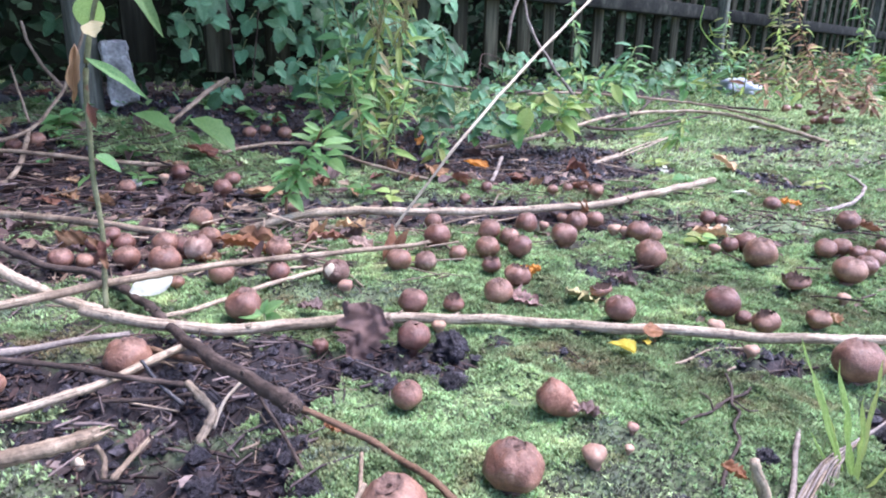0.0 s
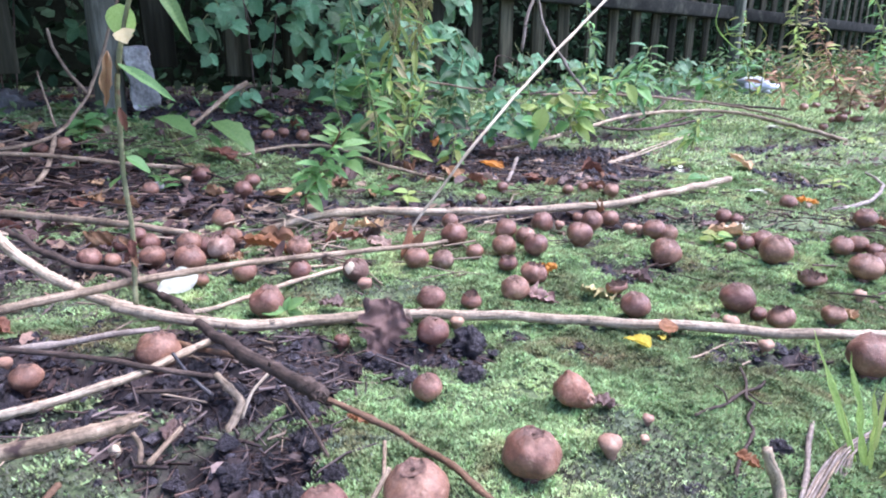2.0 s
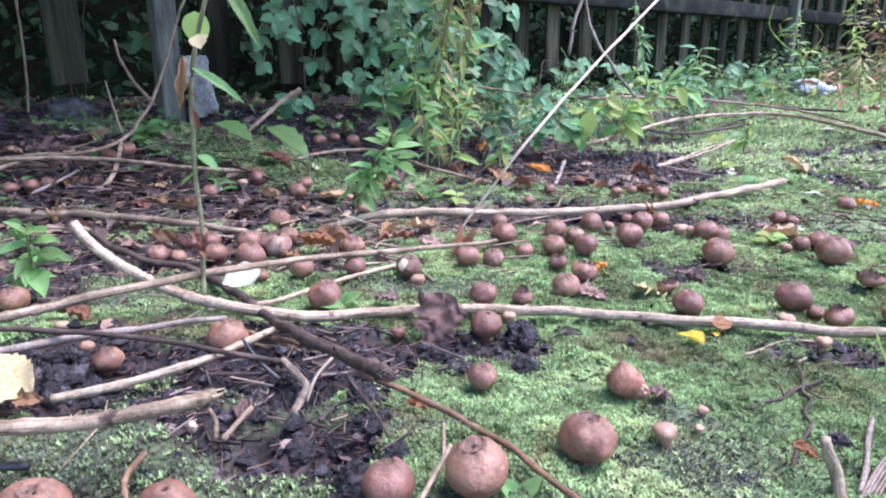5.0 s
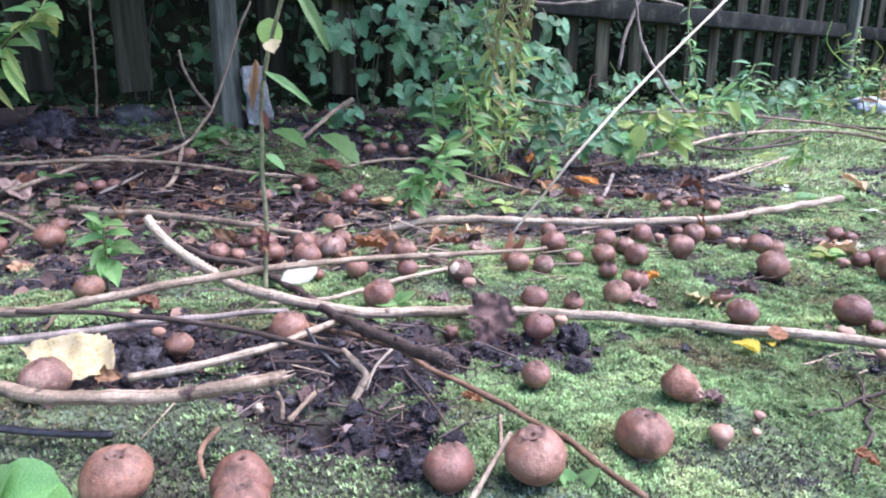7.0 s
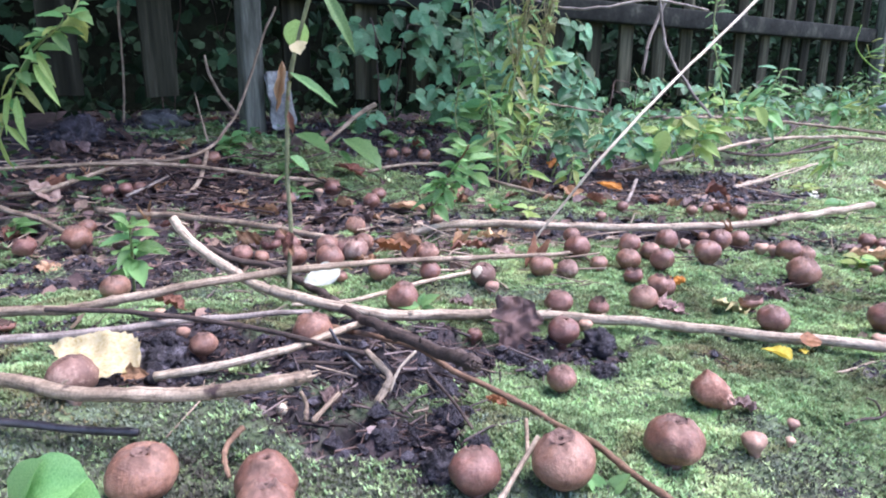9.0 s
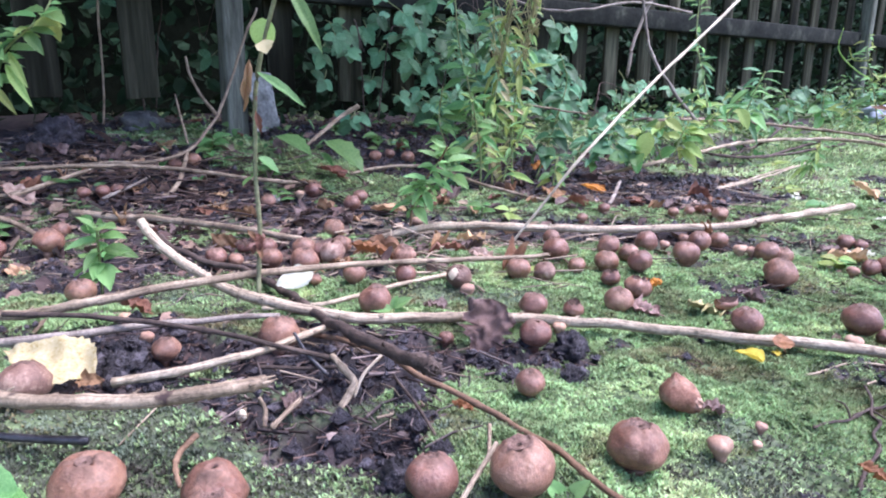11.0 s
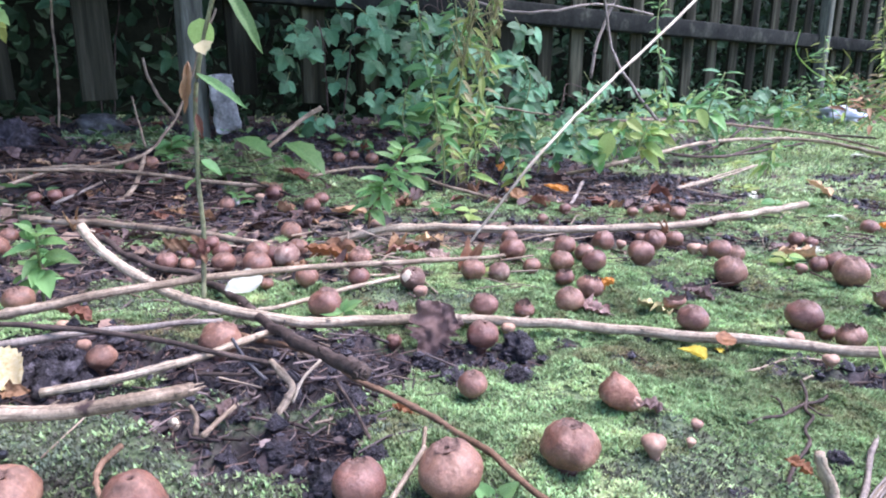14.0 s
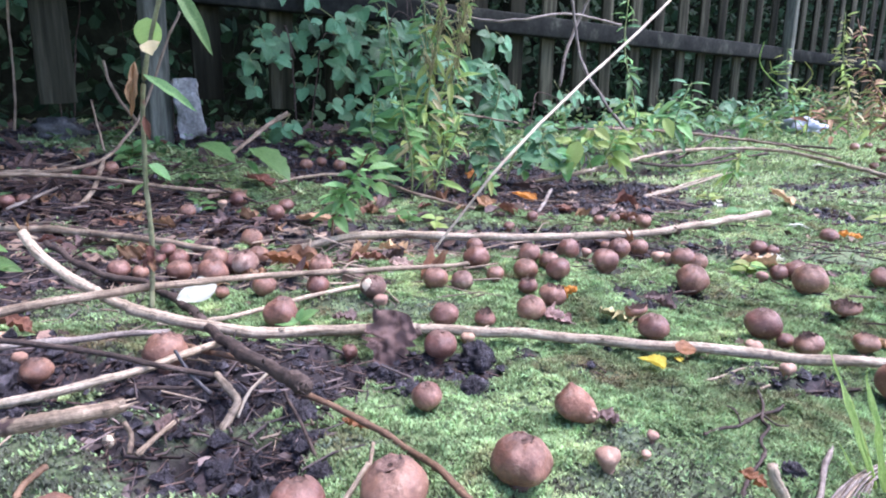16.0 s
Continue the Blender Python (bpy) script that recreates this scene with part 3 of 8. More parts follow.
def build_fence():
    fence = thing("fence", "weathered dark timber fence of upright slats with algae", "fence", kind="structure")
    rng = random.Random(5)
    slat_data = []
    for k in range(5):
        ob = part("slat", board(0.07, 0.012, 1.35, k, 0.006), FENCE, fence)
        slat_data.append(ob.data)
        bpy.data.objects.remove(ob)
    for k in range(-14, 62):
        s = 0.0 + 0.172 * k + rng.uniform(-0.012, 0.012)
        if k == 0:
            continue
        low = 0.185 + 0.012 * s + rng.uniform(-0.012, 0.012)
        at = FENCE_AT + FENCE_WAY * s + Vector((0, 0, low))
        part("slat", slat_data[k % 5], FENCE, fence, m=Matrix.Translation(at) @ FENCE_TURN @ pose(0, 0, 0, 0, rng.uniform(-1.0, 1.0), rng.uniform(-2, 2)))
    for low, tall in ((0.414, 0.064), (1.2, 0.062)):
        for a, b in ((-2.4, 0.02), (0.03, 3.15), (3.16, 6.2), (6.21, 10.2)):
            at = FENCE_AT + FENCE_WAY * ((a + b) / 2) + FENCE_FACE * 0.033 + Vector((0, 0, low + 0.012 * (a + b) / 2))
            part("rail", board(b - a, 0.04, tall, int(a * 7), 0.006), RAIL, fence, m=Matrix.Translation(at) @ FENCE_TURN @ pose(0, 0, 0, 0, -0.7, 0))
    for s in (-2.42, 0.03, 3.17, 6.3, 9.4):
        at = FENCE_AT + FENCE_WAY * (s - 0.012) + FENCE_FACE * 0.06
        part("post", board(0.052, 0.052, 1.7, int(s * 3), 0.006), POST, fence, "square grey timber post", m=Matrix.Translation((at.x, at.y, gz(at.x, at.y) - 0.12)) @ FENCE_TURN @ pose(0, 0, 0, 0, 0.6, 4))
    return fence


build_fence()


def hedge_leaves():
    """Deep foliage that fills the space behind the fence, its shade partly in the leaf colour."""
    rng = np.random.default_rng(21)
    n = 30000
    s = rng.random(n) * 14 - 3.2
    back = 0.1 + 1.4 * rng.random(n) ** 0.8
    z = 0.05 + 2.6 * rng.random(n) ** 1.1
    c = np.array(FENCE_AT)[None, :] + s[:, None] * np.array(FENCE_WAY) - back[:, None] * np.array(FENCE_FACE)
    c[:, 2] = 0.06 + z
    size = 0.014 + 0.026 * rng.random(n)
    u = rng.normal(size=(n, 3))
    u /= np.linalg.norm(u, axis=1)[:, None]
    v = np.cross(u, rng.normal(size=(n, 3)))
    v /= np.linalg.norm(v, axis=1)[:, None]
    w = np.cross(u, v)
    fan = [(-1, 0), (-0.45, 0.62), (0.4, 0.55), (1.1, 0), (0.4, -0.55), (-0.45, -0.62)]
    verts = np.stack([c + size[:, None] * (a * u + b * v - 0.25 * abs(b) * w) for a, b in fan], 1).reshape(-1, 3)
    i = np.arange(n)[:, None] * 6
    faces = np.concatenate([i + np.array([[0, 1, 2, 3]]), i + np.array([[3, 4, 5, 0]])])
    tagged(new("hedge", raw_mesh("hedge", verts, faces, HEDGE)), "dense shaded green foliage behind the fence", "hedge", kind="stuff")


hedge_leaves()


def shade_overhang():
    """Unseen foliage added over the fence, above the view, to shade the corner below."""
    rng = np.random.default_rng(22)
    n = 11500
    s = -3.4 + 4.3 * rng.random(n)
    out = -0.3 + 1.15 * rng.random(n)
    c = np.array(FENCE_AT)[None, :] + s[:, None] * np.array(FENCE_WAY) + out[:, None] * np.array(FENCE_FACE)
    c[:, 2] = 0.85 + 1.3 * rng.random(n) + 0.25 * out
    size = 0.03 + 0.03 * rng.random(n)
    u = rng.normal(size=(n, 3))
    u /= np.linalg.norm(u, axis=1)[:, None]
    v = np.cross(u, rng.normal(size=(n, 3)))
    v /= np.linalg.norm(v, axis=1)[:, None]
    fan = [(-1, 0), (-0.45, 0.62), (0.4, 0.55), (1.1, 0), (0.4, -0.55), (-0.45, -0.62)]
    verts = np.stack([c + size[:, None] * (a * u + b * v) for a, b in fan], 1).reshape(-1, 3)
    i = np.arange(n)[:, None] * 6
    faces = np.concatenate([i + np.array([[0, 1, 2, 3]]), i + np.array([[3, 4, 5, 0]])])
    tagged(new("hedge", raw_mesh("hedge", verts, faces, HEDGE)), "added foliage above the view that shades the fence corner", "hedge", kind="stuff")


shade_overhang()


def shade_backing():
    """A sheet coloured near-black as deep shade, which closes the view between the slats."""
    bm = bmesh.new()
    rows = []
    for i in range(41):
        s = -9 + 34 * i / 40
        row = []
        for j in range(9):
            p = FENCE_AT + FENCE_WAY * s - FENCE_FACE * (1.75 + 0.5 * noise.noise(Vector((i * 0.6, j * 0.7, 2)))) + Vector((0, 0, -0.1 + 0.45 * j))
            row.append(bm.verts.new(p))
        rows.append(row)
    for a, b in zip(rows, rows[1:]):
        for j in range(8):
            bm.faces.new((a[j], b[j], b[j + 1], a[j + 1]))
    solid("backdrop", bm, GAP_SHADE, "near-black sheet painted as deep shade beyond the fence", "backdrop", kind="structure")


shade_backing()


def weed_carpet(label, material, seed, n, s0, s1, out0, out1, high, size):
    """A low tangle of small weed leaves along the foot of the fence."""
    rng = np.random.default_rng(seed)
    s = s0 + (s1 - s0) * rng.random(n)
    out = out0 + (out1 - out0) * rng.random(n) ** 1.4
    c = np.array(FENCE_AT)[None, :] + s[:, None] * np.array(FENCE_WAY) + out[:, None] * np.array(FENCE_FACE)
    clump = np.clip(0.5 + 1.6 * fbm(c[:, 0] + 8, c[:, 1], 0.16, 3), 0, 1)
    keep = rng.random(n) < clump
    c, clump, n = c[keep], clump[keep], int(keep.sum())
    c[:, 2] = ground(c[:, 0], c[:, 1]) + high * clump * rng.random(n)
    long = size * (0.5 + rng.random(n))
    a = rng.random(n) * 6.283
    lift = rng.normal(size=n) * 0.45
    u = np.stack([np.cos(a) * np.cos(lift), np.sin(a) * np.cos(lift), np.sin(lift)], 1)
    v = np.stack([-np.sin(a), np.cos(a), rng.normal(size=n) * 0.3], 1)
    fan = [(0, 0, 0), (0.3, 0.26, 0.12), (0.68, 0.22, 0.1), (1, 0, -0.1), (0.68, -0.22, 0.1), (0.3, -0.26, 0.12)]
    verts = np.stack([c + long[:, None] * (p * u + q * v + np.array([0, 0, h])) for p, q, h in fan], 1).reshape(-1, 3)
    i = np.arange(n)[:, None] * 6
    faces = np.concatenate([i + np.array([[0, 1, 2, 3]]), i + np.array([[3, 4, 5, 0]])])
    tagged(new("weeds", raw_mesh("weeds", verts, faces, material)), label, "weeds", kind="stuff")


weed_carpet("low tangle of green weeds along the fence foot", CARPET, 51, 9000, 0.6, 7.5, 0.02, 0.38, 0.16, 0.032)
weed_carpet("fine low weeds at the edge of the moss", CARPET, 52, 5000, 0.9, 5.5, 0.25, 0.62, 0.05, 0.02)
weed_carpet("tangle of withered brown weeds by the fence", WITHERED, 53, 1500, 2.9, 4.6, 0.25, 0.7, 0.2, 0.03)
weed_carpet("sparse shaded weeds under the brambles", CARPET, 54, 700, -0.9, 0.7, 0.05, 0.4, 0.06, 0.022)

# ---- puffballs ----
def revolve(profile, sides, seed, lumps, r):
    """A turned body from (radius, height) pairs in units of r, made uneven by noise."""
    bm = bmesh.new()
    off = Vector((seed * 5.3, seed * 2.9, seed * 7.7))
    rings = []
    for rad, h in profile:
        ring = []
        for k in range(sides):
            a = 2 * math.pi * k / sides
            p = Vector((rad * math.cos(a), rad * math.sin(a), h))
            d = lumps * noise.noise(p * 1.3 + off) + lumps * 0.3 * noise.noise(p * 3.1 + off) + lumps * 0.2 * noise.noise(p * 7 + off)
            q = Vector((p.x, p.y, p.z - 0.9))
            ring.append(bm.verts.new((p + q * d) * r))
        rings.append(ring)
    for a, b in zip(rings, rings[1:]):
        for k in range(sides):
            bm.faces.new((a[k], a[(k + 1) % sides], b[(k + 1) % sides], b[k]))
    return bm, rings


def arc(a0, a1, n, squash=0.92, pinch=0.22):
    """A ball's profile from angle a0 (0 is the foot) to a1 (180 is the top), centred 0.85 above the foot."""
    out = []
    for i in range(n + 1):
        a = radians(a0 + (a1 - a0) * i / n)
        rad = math.sin(a) * (1 - pinch * max(0, math.cos(a)) ** 2)
        out.append((rad, 0.86 - squash * math.cos(a)))
    return out


def puffball(x, y, r, style, label, tilt=0.0, turn=0.0, seed=1, scar=False):
    """One puffball: its body, a short stalk and, by style, a small pore, a torn mouth or a peak."""
    rng = random.Random(seed)
    ob = thing("puffball", label, "puffball", (x, y, gz(x, y) + 0.08 * r + 0.001), (tilt, tilt * 0.5, 0 if scar else turn), "puffballs on the moss")
    skin, inner, sides = BALL, BALL_IN, 36 if r > 0.012 else 22
    if style == "round" or style == "worn":
        skin = BALL_WORN if style == "worn" else BALL
        flat = rng.uniform(0.84, 0.95)
        top = 0.86 + flat
        wide = rng.uniform(0.26, 0.44)
        prof = arc(14, 180 - math.degrees(math.asin(wide)) * 1.15, 15, flat)
        prof += [(wide * 0.97, top - 0.045), (wide * 0.86, top - 0.06)]
        bm, rings = revolve(prof, sides, seed, rng.uniform(0.07, 0.16), r)
        folds, turned = rng.randint(5, 8), rng.uniform(0, 6)
        for i, ring in enumerate(rings[11:]):
            for k, v in enumerate(ring):
                a = 2 * math.pi * k / sides
                crease = math.cos(folds * a + turned + 1.5 * math.sin(2 * a)) * (0.5 + 0.5 * noise.noise(v.co * 90))
                v.co.z += r * (0.075 * min(1, i / 3) * crease + 0.08 * noise.noise(v.co * 260 + Vector((seed, 0, 0))) * min(1, i / 3))
        body = part("body", bm, skin, ob)
        bm, rings = revolve([(wide * 0.98, top - 0.06), (wide * 0.86, top - 0.045), (wide * 0.72, top - 0.08), (wide * 0.55, top - 0.1), (wide * 0.36, top - 0.085), (wide * 0.17, top - 0.12)], 22, seed, 0.1, r)
        for ring in rings:
            for v in ring:
                v.co.z += 0.06 * r * noise.noise(v.co * (2.6 / r) + Vector((seed, 0, 0))) + 0.04 * r * noise.noise(v.co * (6 / r) + Vector((0, seed, 0)))
        part("top", bm, BALL_TOP, body, "sunken puckered top")
        bm, rings = revolve([(wide * 0.2, top - 0.11), (wide * 0.1, top - 0.15), (0.01, top - 0.16)], 12, seed, 0.1, r)
        part("pore", bm, inner, body, "small dark torn pore")
    elif style == "crowned":
        prof = [(0.3, 0.05), (0.7, 0.18), (0.94, 0.45), (1.02, 0.75), (0.98, 1.05), (0.86, 1.32), (0.68, 1.55), (0.5, 1.72), (0.38, 1.86), (0.28, 1.96), (0.2, 1.98), (0.13, 1.92), (0.09, 1.8)]
        bm, rings = revolve(prof, 36, seed, 0.14, r)
        for ring in rings[5:]:
            for v in ring:
                v.co += 0.05 * r * noise.noise_vector(v.co * 240)
        body = part("body", bm, skin, ob)
        bm, rings = revolve([(0.12, 1.86), (0.06, 1.8), (0.01, 1.79)], 12, seed, 0.05, r)
        part("pore", bm, inner, body, "dark open pore in a raised crown")
    elif style == "burst" or style == "collapsed":
        flat = 0.8 if style == "burst" else 0.6
        edge = rng.uniform(140, 152) if style == "burst" else 118
        bm, rings = revolve(arc(14, edge, 14, flat), sides, seed, 0.17, r)
        for k, v in enumerate(rings[-1]):
            v.co += Vector((v.co.x, v.co.y, 0)) * rng.uniform(-0.12, 0.18) + Vector((0, 0, rng.uniform(-0.1, 0.28) * r))
        rim = [v.co.copy() for v in rings[-1]]
        body = part("body", bm, skin, ob, "torn open skin")
        bm = bmesh.new()
        old = [bm.verts.new(c * 0.985) for c in rim]
        for shrink, drop in ((0.85, 0.16), (0.55, 0.3), (0.2, 0.38)):
            now = [bm.verts.new(Vector((c.x * shrink, c.y * shrink, c.z - drop * r)) * 0.99 + Vector((0, 0, 0.05 * r * noise.noise(c * 300)))) for c in rim]
            for k in range(sides):
                bm.faces.new((old[k], old[(k + 1) % sides], now[(k + 1) % sides], now[k]))
            old = now
        bm.faces.new(old)
        part("spore_mass", bm, inner, body, "dark powdery hollow inside")
    elif style == "young":
        skin = BALL_PALE
        prof = [(0.34, 0.0), (0.42, 0.25), (0.6, 0.55), (0.84, 0.85), (0.98, 1.15), (0.96, 1.42), (0.78, 1.66), (0.5, 1.79), (0.2, 1.84), (0.01, 1.85)]
        bm, rings = revolve(prof, 26, seed, 0.2, r)
        for v in bm.verts:
            v.co += 0.06 * r * noise.noise_vector(v.co * (4.5 / r))
        part("body", bm, skin, ob)
    else:
        skin = BALL_ORANGE
        prof = [(0.35, 0.0), (0.68, 0.1), (0.9, 0.3), (1.0, 0.55), (1.0, 0.8), (0.92, 1.05), (0.77, 1.28), (0.58, 1.47), (0.4, 1.62), (0.25, 1.74), (0.17, 1.82), (0.12, 1.87), (0.02, 1.89)]
        bm, rings = revolve(prof, 36, seed, 0.16, r)
        for ring in rings:
            for k, v in enumerate(ring):
                h = v.co.z / r
                v.co.x -= r * 0.26 * (h - 0.5)
                torn = max(0, math.cos(2 * math.pi * k / 36 + 0.4)) ** 6 * max(0, 1 - abs(h - 0.55) / 0.55)
                v.co.x += r * torn * (0.1 + 0.5 * noise.noise(v.co * 320))
                v.co.z -= r * torn * (0.12 + 0.4 * noise.noise(v.co * 260))
                v.co += 0.035 * r * noise.noise_vector(v.co * 420)
        body = part("body", bm, skin, ob)
        flap = bmesh.new()
        bmesh.ops.create_uvsphere(flap, u_segments=18, v_segments=12, radius=r * 0.42)
        for v in flap.verts:
            v.co = v.co * (1 + 0.55 * noise.noise(v.co * (3 / r))) + 0.14 * r * noise.noise_vector(v.co * (7 / r))
            v.co.z *= 0.55
        part("torn_edge", flap, BALL_PALE, body, "pale ragged tear", Matrix.Translation((0.72 * r, -0.42 * r, 0.62 * r)) @ Matrix.Rotation(0.6, 4, 'Y'))
    if scar:
        d = Vector((-0.35, -0.8, 0.55)).normalized()
        bm = bmesh.new()
        bmesh.ops.create_uvsphere(bm, u_segments=44, v_segments=30, radius=r * 1.025)
        bmesh.ops.delete(bm, geom=[v for v in bm.verts if v.co.normalized().dot(d) < 0.86 + 0.09 * noise.noise(v.co * 260)], context='VERTS')
        bmesh.ops.translate(bm, vec=(0, 0, 0.86 * r), verts=bm.verts)
        part("scar", bm, CUT, body, "bare whitish patch")
    bm, rings = revolve([(0.2, -0.55), (0.27, -0.3), (0.33, -0.1), (0.42, 0.06), (0.3, 0.12)], 14, seed, 0.15, r)
    part("stalk", bm, skin, ob)
    return ob


puffball(0.031, 0.298, 0.0143, "round", "middling dull brown puffball sitting in moss", 3, 137, 1)
puffball(-0.020, 0.260, 0.0143, "round", "middling brown puffball with finely warted skin", 9, 270, 2)
puffball(-0.060, 0.248, 0.0121, "round", "middling round brown puffball with a small dark top pore", 9, 179, 3)
puffball(-0.207, 0.218, 0.0152, "round", "large dull brown puffball sitting in moss", -8, 195, 4)
puffball(-0.149, 0.221, 0.0130, "crowned", "middling brown puffball with a raised dark crown", -12, 191, 5)
puffball(-0.142, 0.208, 0.0126, "round", "middling round brown puffball with a small dark top pore", 3, 140, 6)
puffball(0.076, 0.324, 0.0067, "young", "small pale young puffball tapering to its foot", 8, 235, 7)
puffball(0.064, 0.378, 0.0117, "peaked", "orange-brown puffball drawn to a peaked tip", 0, 0, 8)
puffball(-0.025, 0.385, 0.0096, "round", "middling round brown puffball with a small dark top pore", 10, 307, 9)
puffball(-0.028, 0.464, 0.0123, "round", "middling dull brown puffball sitting in moss", -5, 285, 10)
puffball(-0.010, 0.504, 0.0062, "young", "small pale young puffball tapering to its foot", -12, 338, 11)
puffball(-0.096, 0.463, 0.0062, "round", "small round brown puffball with a small dark top pore", 7, 74, 12)
puffball(-0.033, 0.547, 0.0125, "round", "middling dull brown puffball sitting in moss", 2, 188, 13)
puffball(0.001, 0.553, 0.0097, "burst", "middling brown puffball with a torn open top", -7, 173, 14)
puffball(-0.098, 0.592, 0.0073, "young", "small pale young puffball tapering to its foot", -6, 30, 15)
puffball(-0.113, 0.620, 0.0131, "worn", "middling brown puffball with a pale worn patch", 6, 102, 16, True)
puffball(-0.173, 0.523, 0.0148, "round", "large brown puffball with finely warted skin", -10, 262, 17)
puffball(-0.055, 0.658, 0.0132, "round", "middling round brown puffball with a small dark top pore", 9, 172, 18)
puffball(-0.027, 0.667, 0.0117, "worn", "middling brown puffball with a pale worn patch", 9, 207, 19)
puffball(0.006, 0.699, 0.0098, "round", "middling brown puffball with finely warted skin", -10, 9, 20)
puffball(-0.019, 0.752, 0.0157, "round", "large round brown puffball with a small dark top pore", -11, 338, 21)
puffball(-0.027, 0.835, 0.0109, "round", "middling dull brown puffball sitting in moss", 4, 114, 22)
puffball(-0.190, 0.692, 0.0133, "round", "middling brown puffball with finely warted skin", -10, 216, 23)
puffball(-0.166, 0.610, 0.0113, "round", "middling round brown puffball with a small dark top pore", 2, 57, 24)
puffball(-0.269, 0.682, 0.0156, "worn", "large brown puffball with a pale worn patch", 9, 216, 25)
puffball(-0.282, 0.623, 0.0153, "round", "large brown puffball with finely warted skin", -8, 276, 26)
puffball(-0.313, 0.698, 0.0135, "round", "middling round brown puffball with a small dark top pore", -2, 318, 27)
puffball(-0.298, 0.708, 0.0125, "round", "middling dull brown puffball sitting in moss", 5, 83, 28)
puffball(-0.289, 0.760, 0.0127, "round", "middling brown puffball with finely warted skin", 10, 26, 29)
puffball(-0.217, 0.599, 0.0116, "round", "middling round brown puffball with a small dark top pore", 5, 87, 30)
puffball(-0.254, 0.588, 0.0068, "round", "small dull brown puffball sitting in moss", 4, 42, 31)
puffball(-0.338, 0.663, 0.0135, "round", "middling brown puffball with finely warted skin", 0, 311, 32)
puffball(-0.371, 0.722, 0.0121, "round", "middling round brown puffball with a small dark top pore", 1, 342, 33)
puffball(-0.380, 0.718, 0.0095, "round", "small dull brown puffball sitting in moss", 7, 240, 34)
puffball(-0.381, 0.688, 0.0121, "collapsed", "middling collapsed dark puffball with a ragged rim", 3, 311, 35)
puffball(-0.387, 0.631, 0.0123, "round", "middling round brown puffball with a small dark top pore", 0, 277, 36)
puffball(-0.368, 0.637, 0.0084, "round", "small dull brown puffball sitting in moss", -12, 328, 37)
puffball(-0.320, 0.812, 0.0142, "round", "middling brown puffball with finely warted skin", 11, 42, 38)
puffball(-0.466, 1.103, 0.0163, "round", "large round brown puffball with a small dark top pore", -6, 339, 39)
puffball(-0.498, 0.986, 0.0129, "round", "middling dull brown puffball sitting in moss", -4, 182, 40)
puffball(-0.473, 1.057, 0.0083, "young", "small pale young puffball tapering to its foot", -1, 353, 41)
puffball(-0.352, 0.987, 0.0137, "round", "middling round brown puffball with a small dark top pore", 0, 344, 42)
puffball(-0.367, 1.074, 0.0140, "round", "middling dull brown puffball sitting in moss", -3, 58, 43)
puffball(-0.220, 0.894, 0.0094, "young", "small pale young puffball tapering to its foot", -4, 120, 44)
puffball(0.038, 0.723, 0.0139, "round", "middling round brown puffball with a small dark top pore", -2, 186, 45)
puffball(0.043, 0.780, 0.0135, "round", "middling dull brown puffball sitting in moss", -1, 261, 46)
puffball(0.067, 0.769, 0.0120, "round", "middling brown puffball with finely warted skin", 6, 256, 47)
puffball(0.074, 0.711, 0.0136, "round", "middling round brown puffball with a small dark top pore", -7, 14, 48)
puffball(0.040, 0.672, 0.0106, "burst", "middling brown puffball with a torn open top", 0, 220, 49)
puffball(0.061, 0.627, 0.0132, "burst", "middling brown puffball with a torn open top", -11, 265, 50)
puffball(0.043, 0.576, 0.0131, "round", "middling round brown puffball with a small dark top pore", -12, 113, 51)
puffball(0.096, 0.846, 0.0140, "round", "middling dull brown puffball sitting in moss", 9, 218, 52)
puffball(0.118, 0.862, 0.0067, "young", "small pale young puffball tapering to its foot", -11, 198, 53)
puffball(0.133, 0.787, 0.0157, "round", "large round brown puffball with a small dark top pore", -6, 310, 54)
puffball(0.150, 0.907, 0.0087, "round", "small dull brown puffball sitting in moss", -9, 281, 55)
puffball(0.159, 0.844, 0.0139, "round", "middling brown puffball with finely warted skin", -5, 91, 56)
puffball(0.191, 0.883, 0.0130, "round", "middling round brown puffball with a small dark top pore", -10, 356, 57)
puffball(0.203, 0.824, 0.0086, "young", "small pale young puffball tapering to its foot", -4, 18, 58)
puffball(0.214, 0.812, 0.0077, "young", "small pale young puffball tapering to its foot", 1, 141, 59)
puffball(0.228, 0.803, 0.0146, "round", "large round brown puffball with a small dark top pore", 3, 176, 60)
puffball(0.246, 0.805, 0.0119, "round", "middling dull brown puffball sitting in moss", 7, 326, 61)
puffball(0.210, 0.705, 0.0165, "round", "large brown puffball with finely warted skin", 11, 26, 62)
puffball(0.163, 1.087, 0.0094, "round", "small round brown puffball with a small dark top pore", 4, 235, 63)
puffball(0.192, 1.114, 0.0087, "round", "small dull brown puffball sitting in moss", -1, 106, 64)
puffball(0.232, 1.078, 0.0130, "round", "middling brown puffball with finely warted skin", -2, 144, 65)
puffball(0.222, 1.121, 0.0058, "round", "small round brown puffball with a small dark top pore", 2, 243, 66)
puffball(0.055, 1.104, 0.0105, "round", "middling dull brown puffball sitting in moss", 10, 246, 67)
puffball(0.016, 1.007, 0.0087, "round", "small brown puffball with finely warted skin", -5, 85, 68)
puffball(0.350, 0.903, 0.0109, "round", "middling round brown puffball with a small dark top pore", 2, 281, 69)
puffball(0.364, 0.892, 0.0085, "round", "small dull brown puffball sitting in moss", -1, 93, 70)
puffball(0.322, 0.759, 0.0099, "round", "middling brown puffball with finely warted skin", -6, 112, 71)
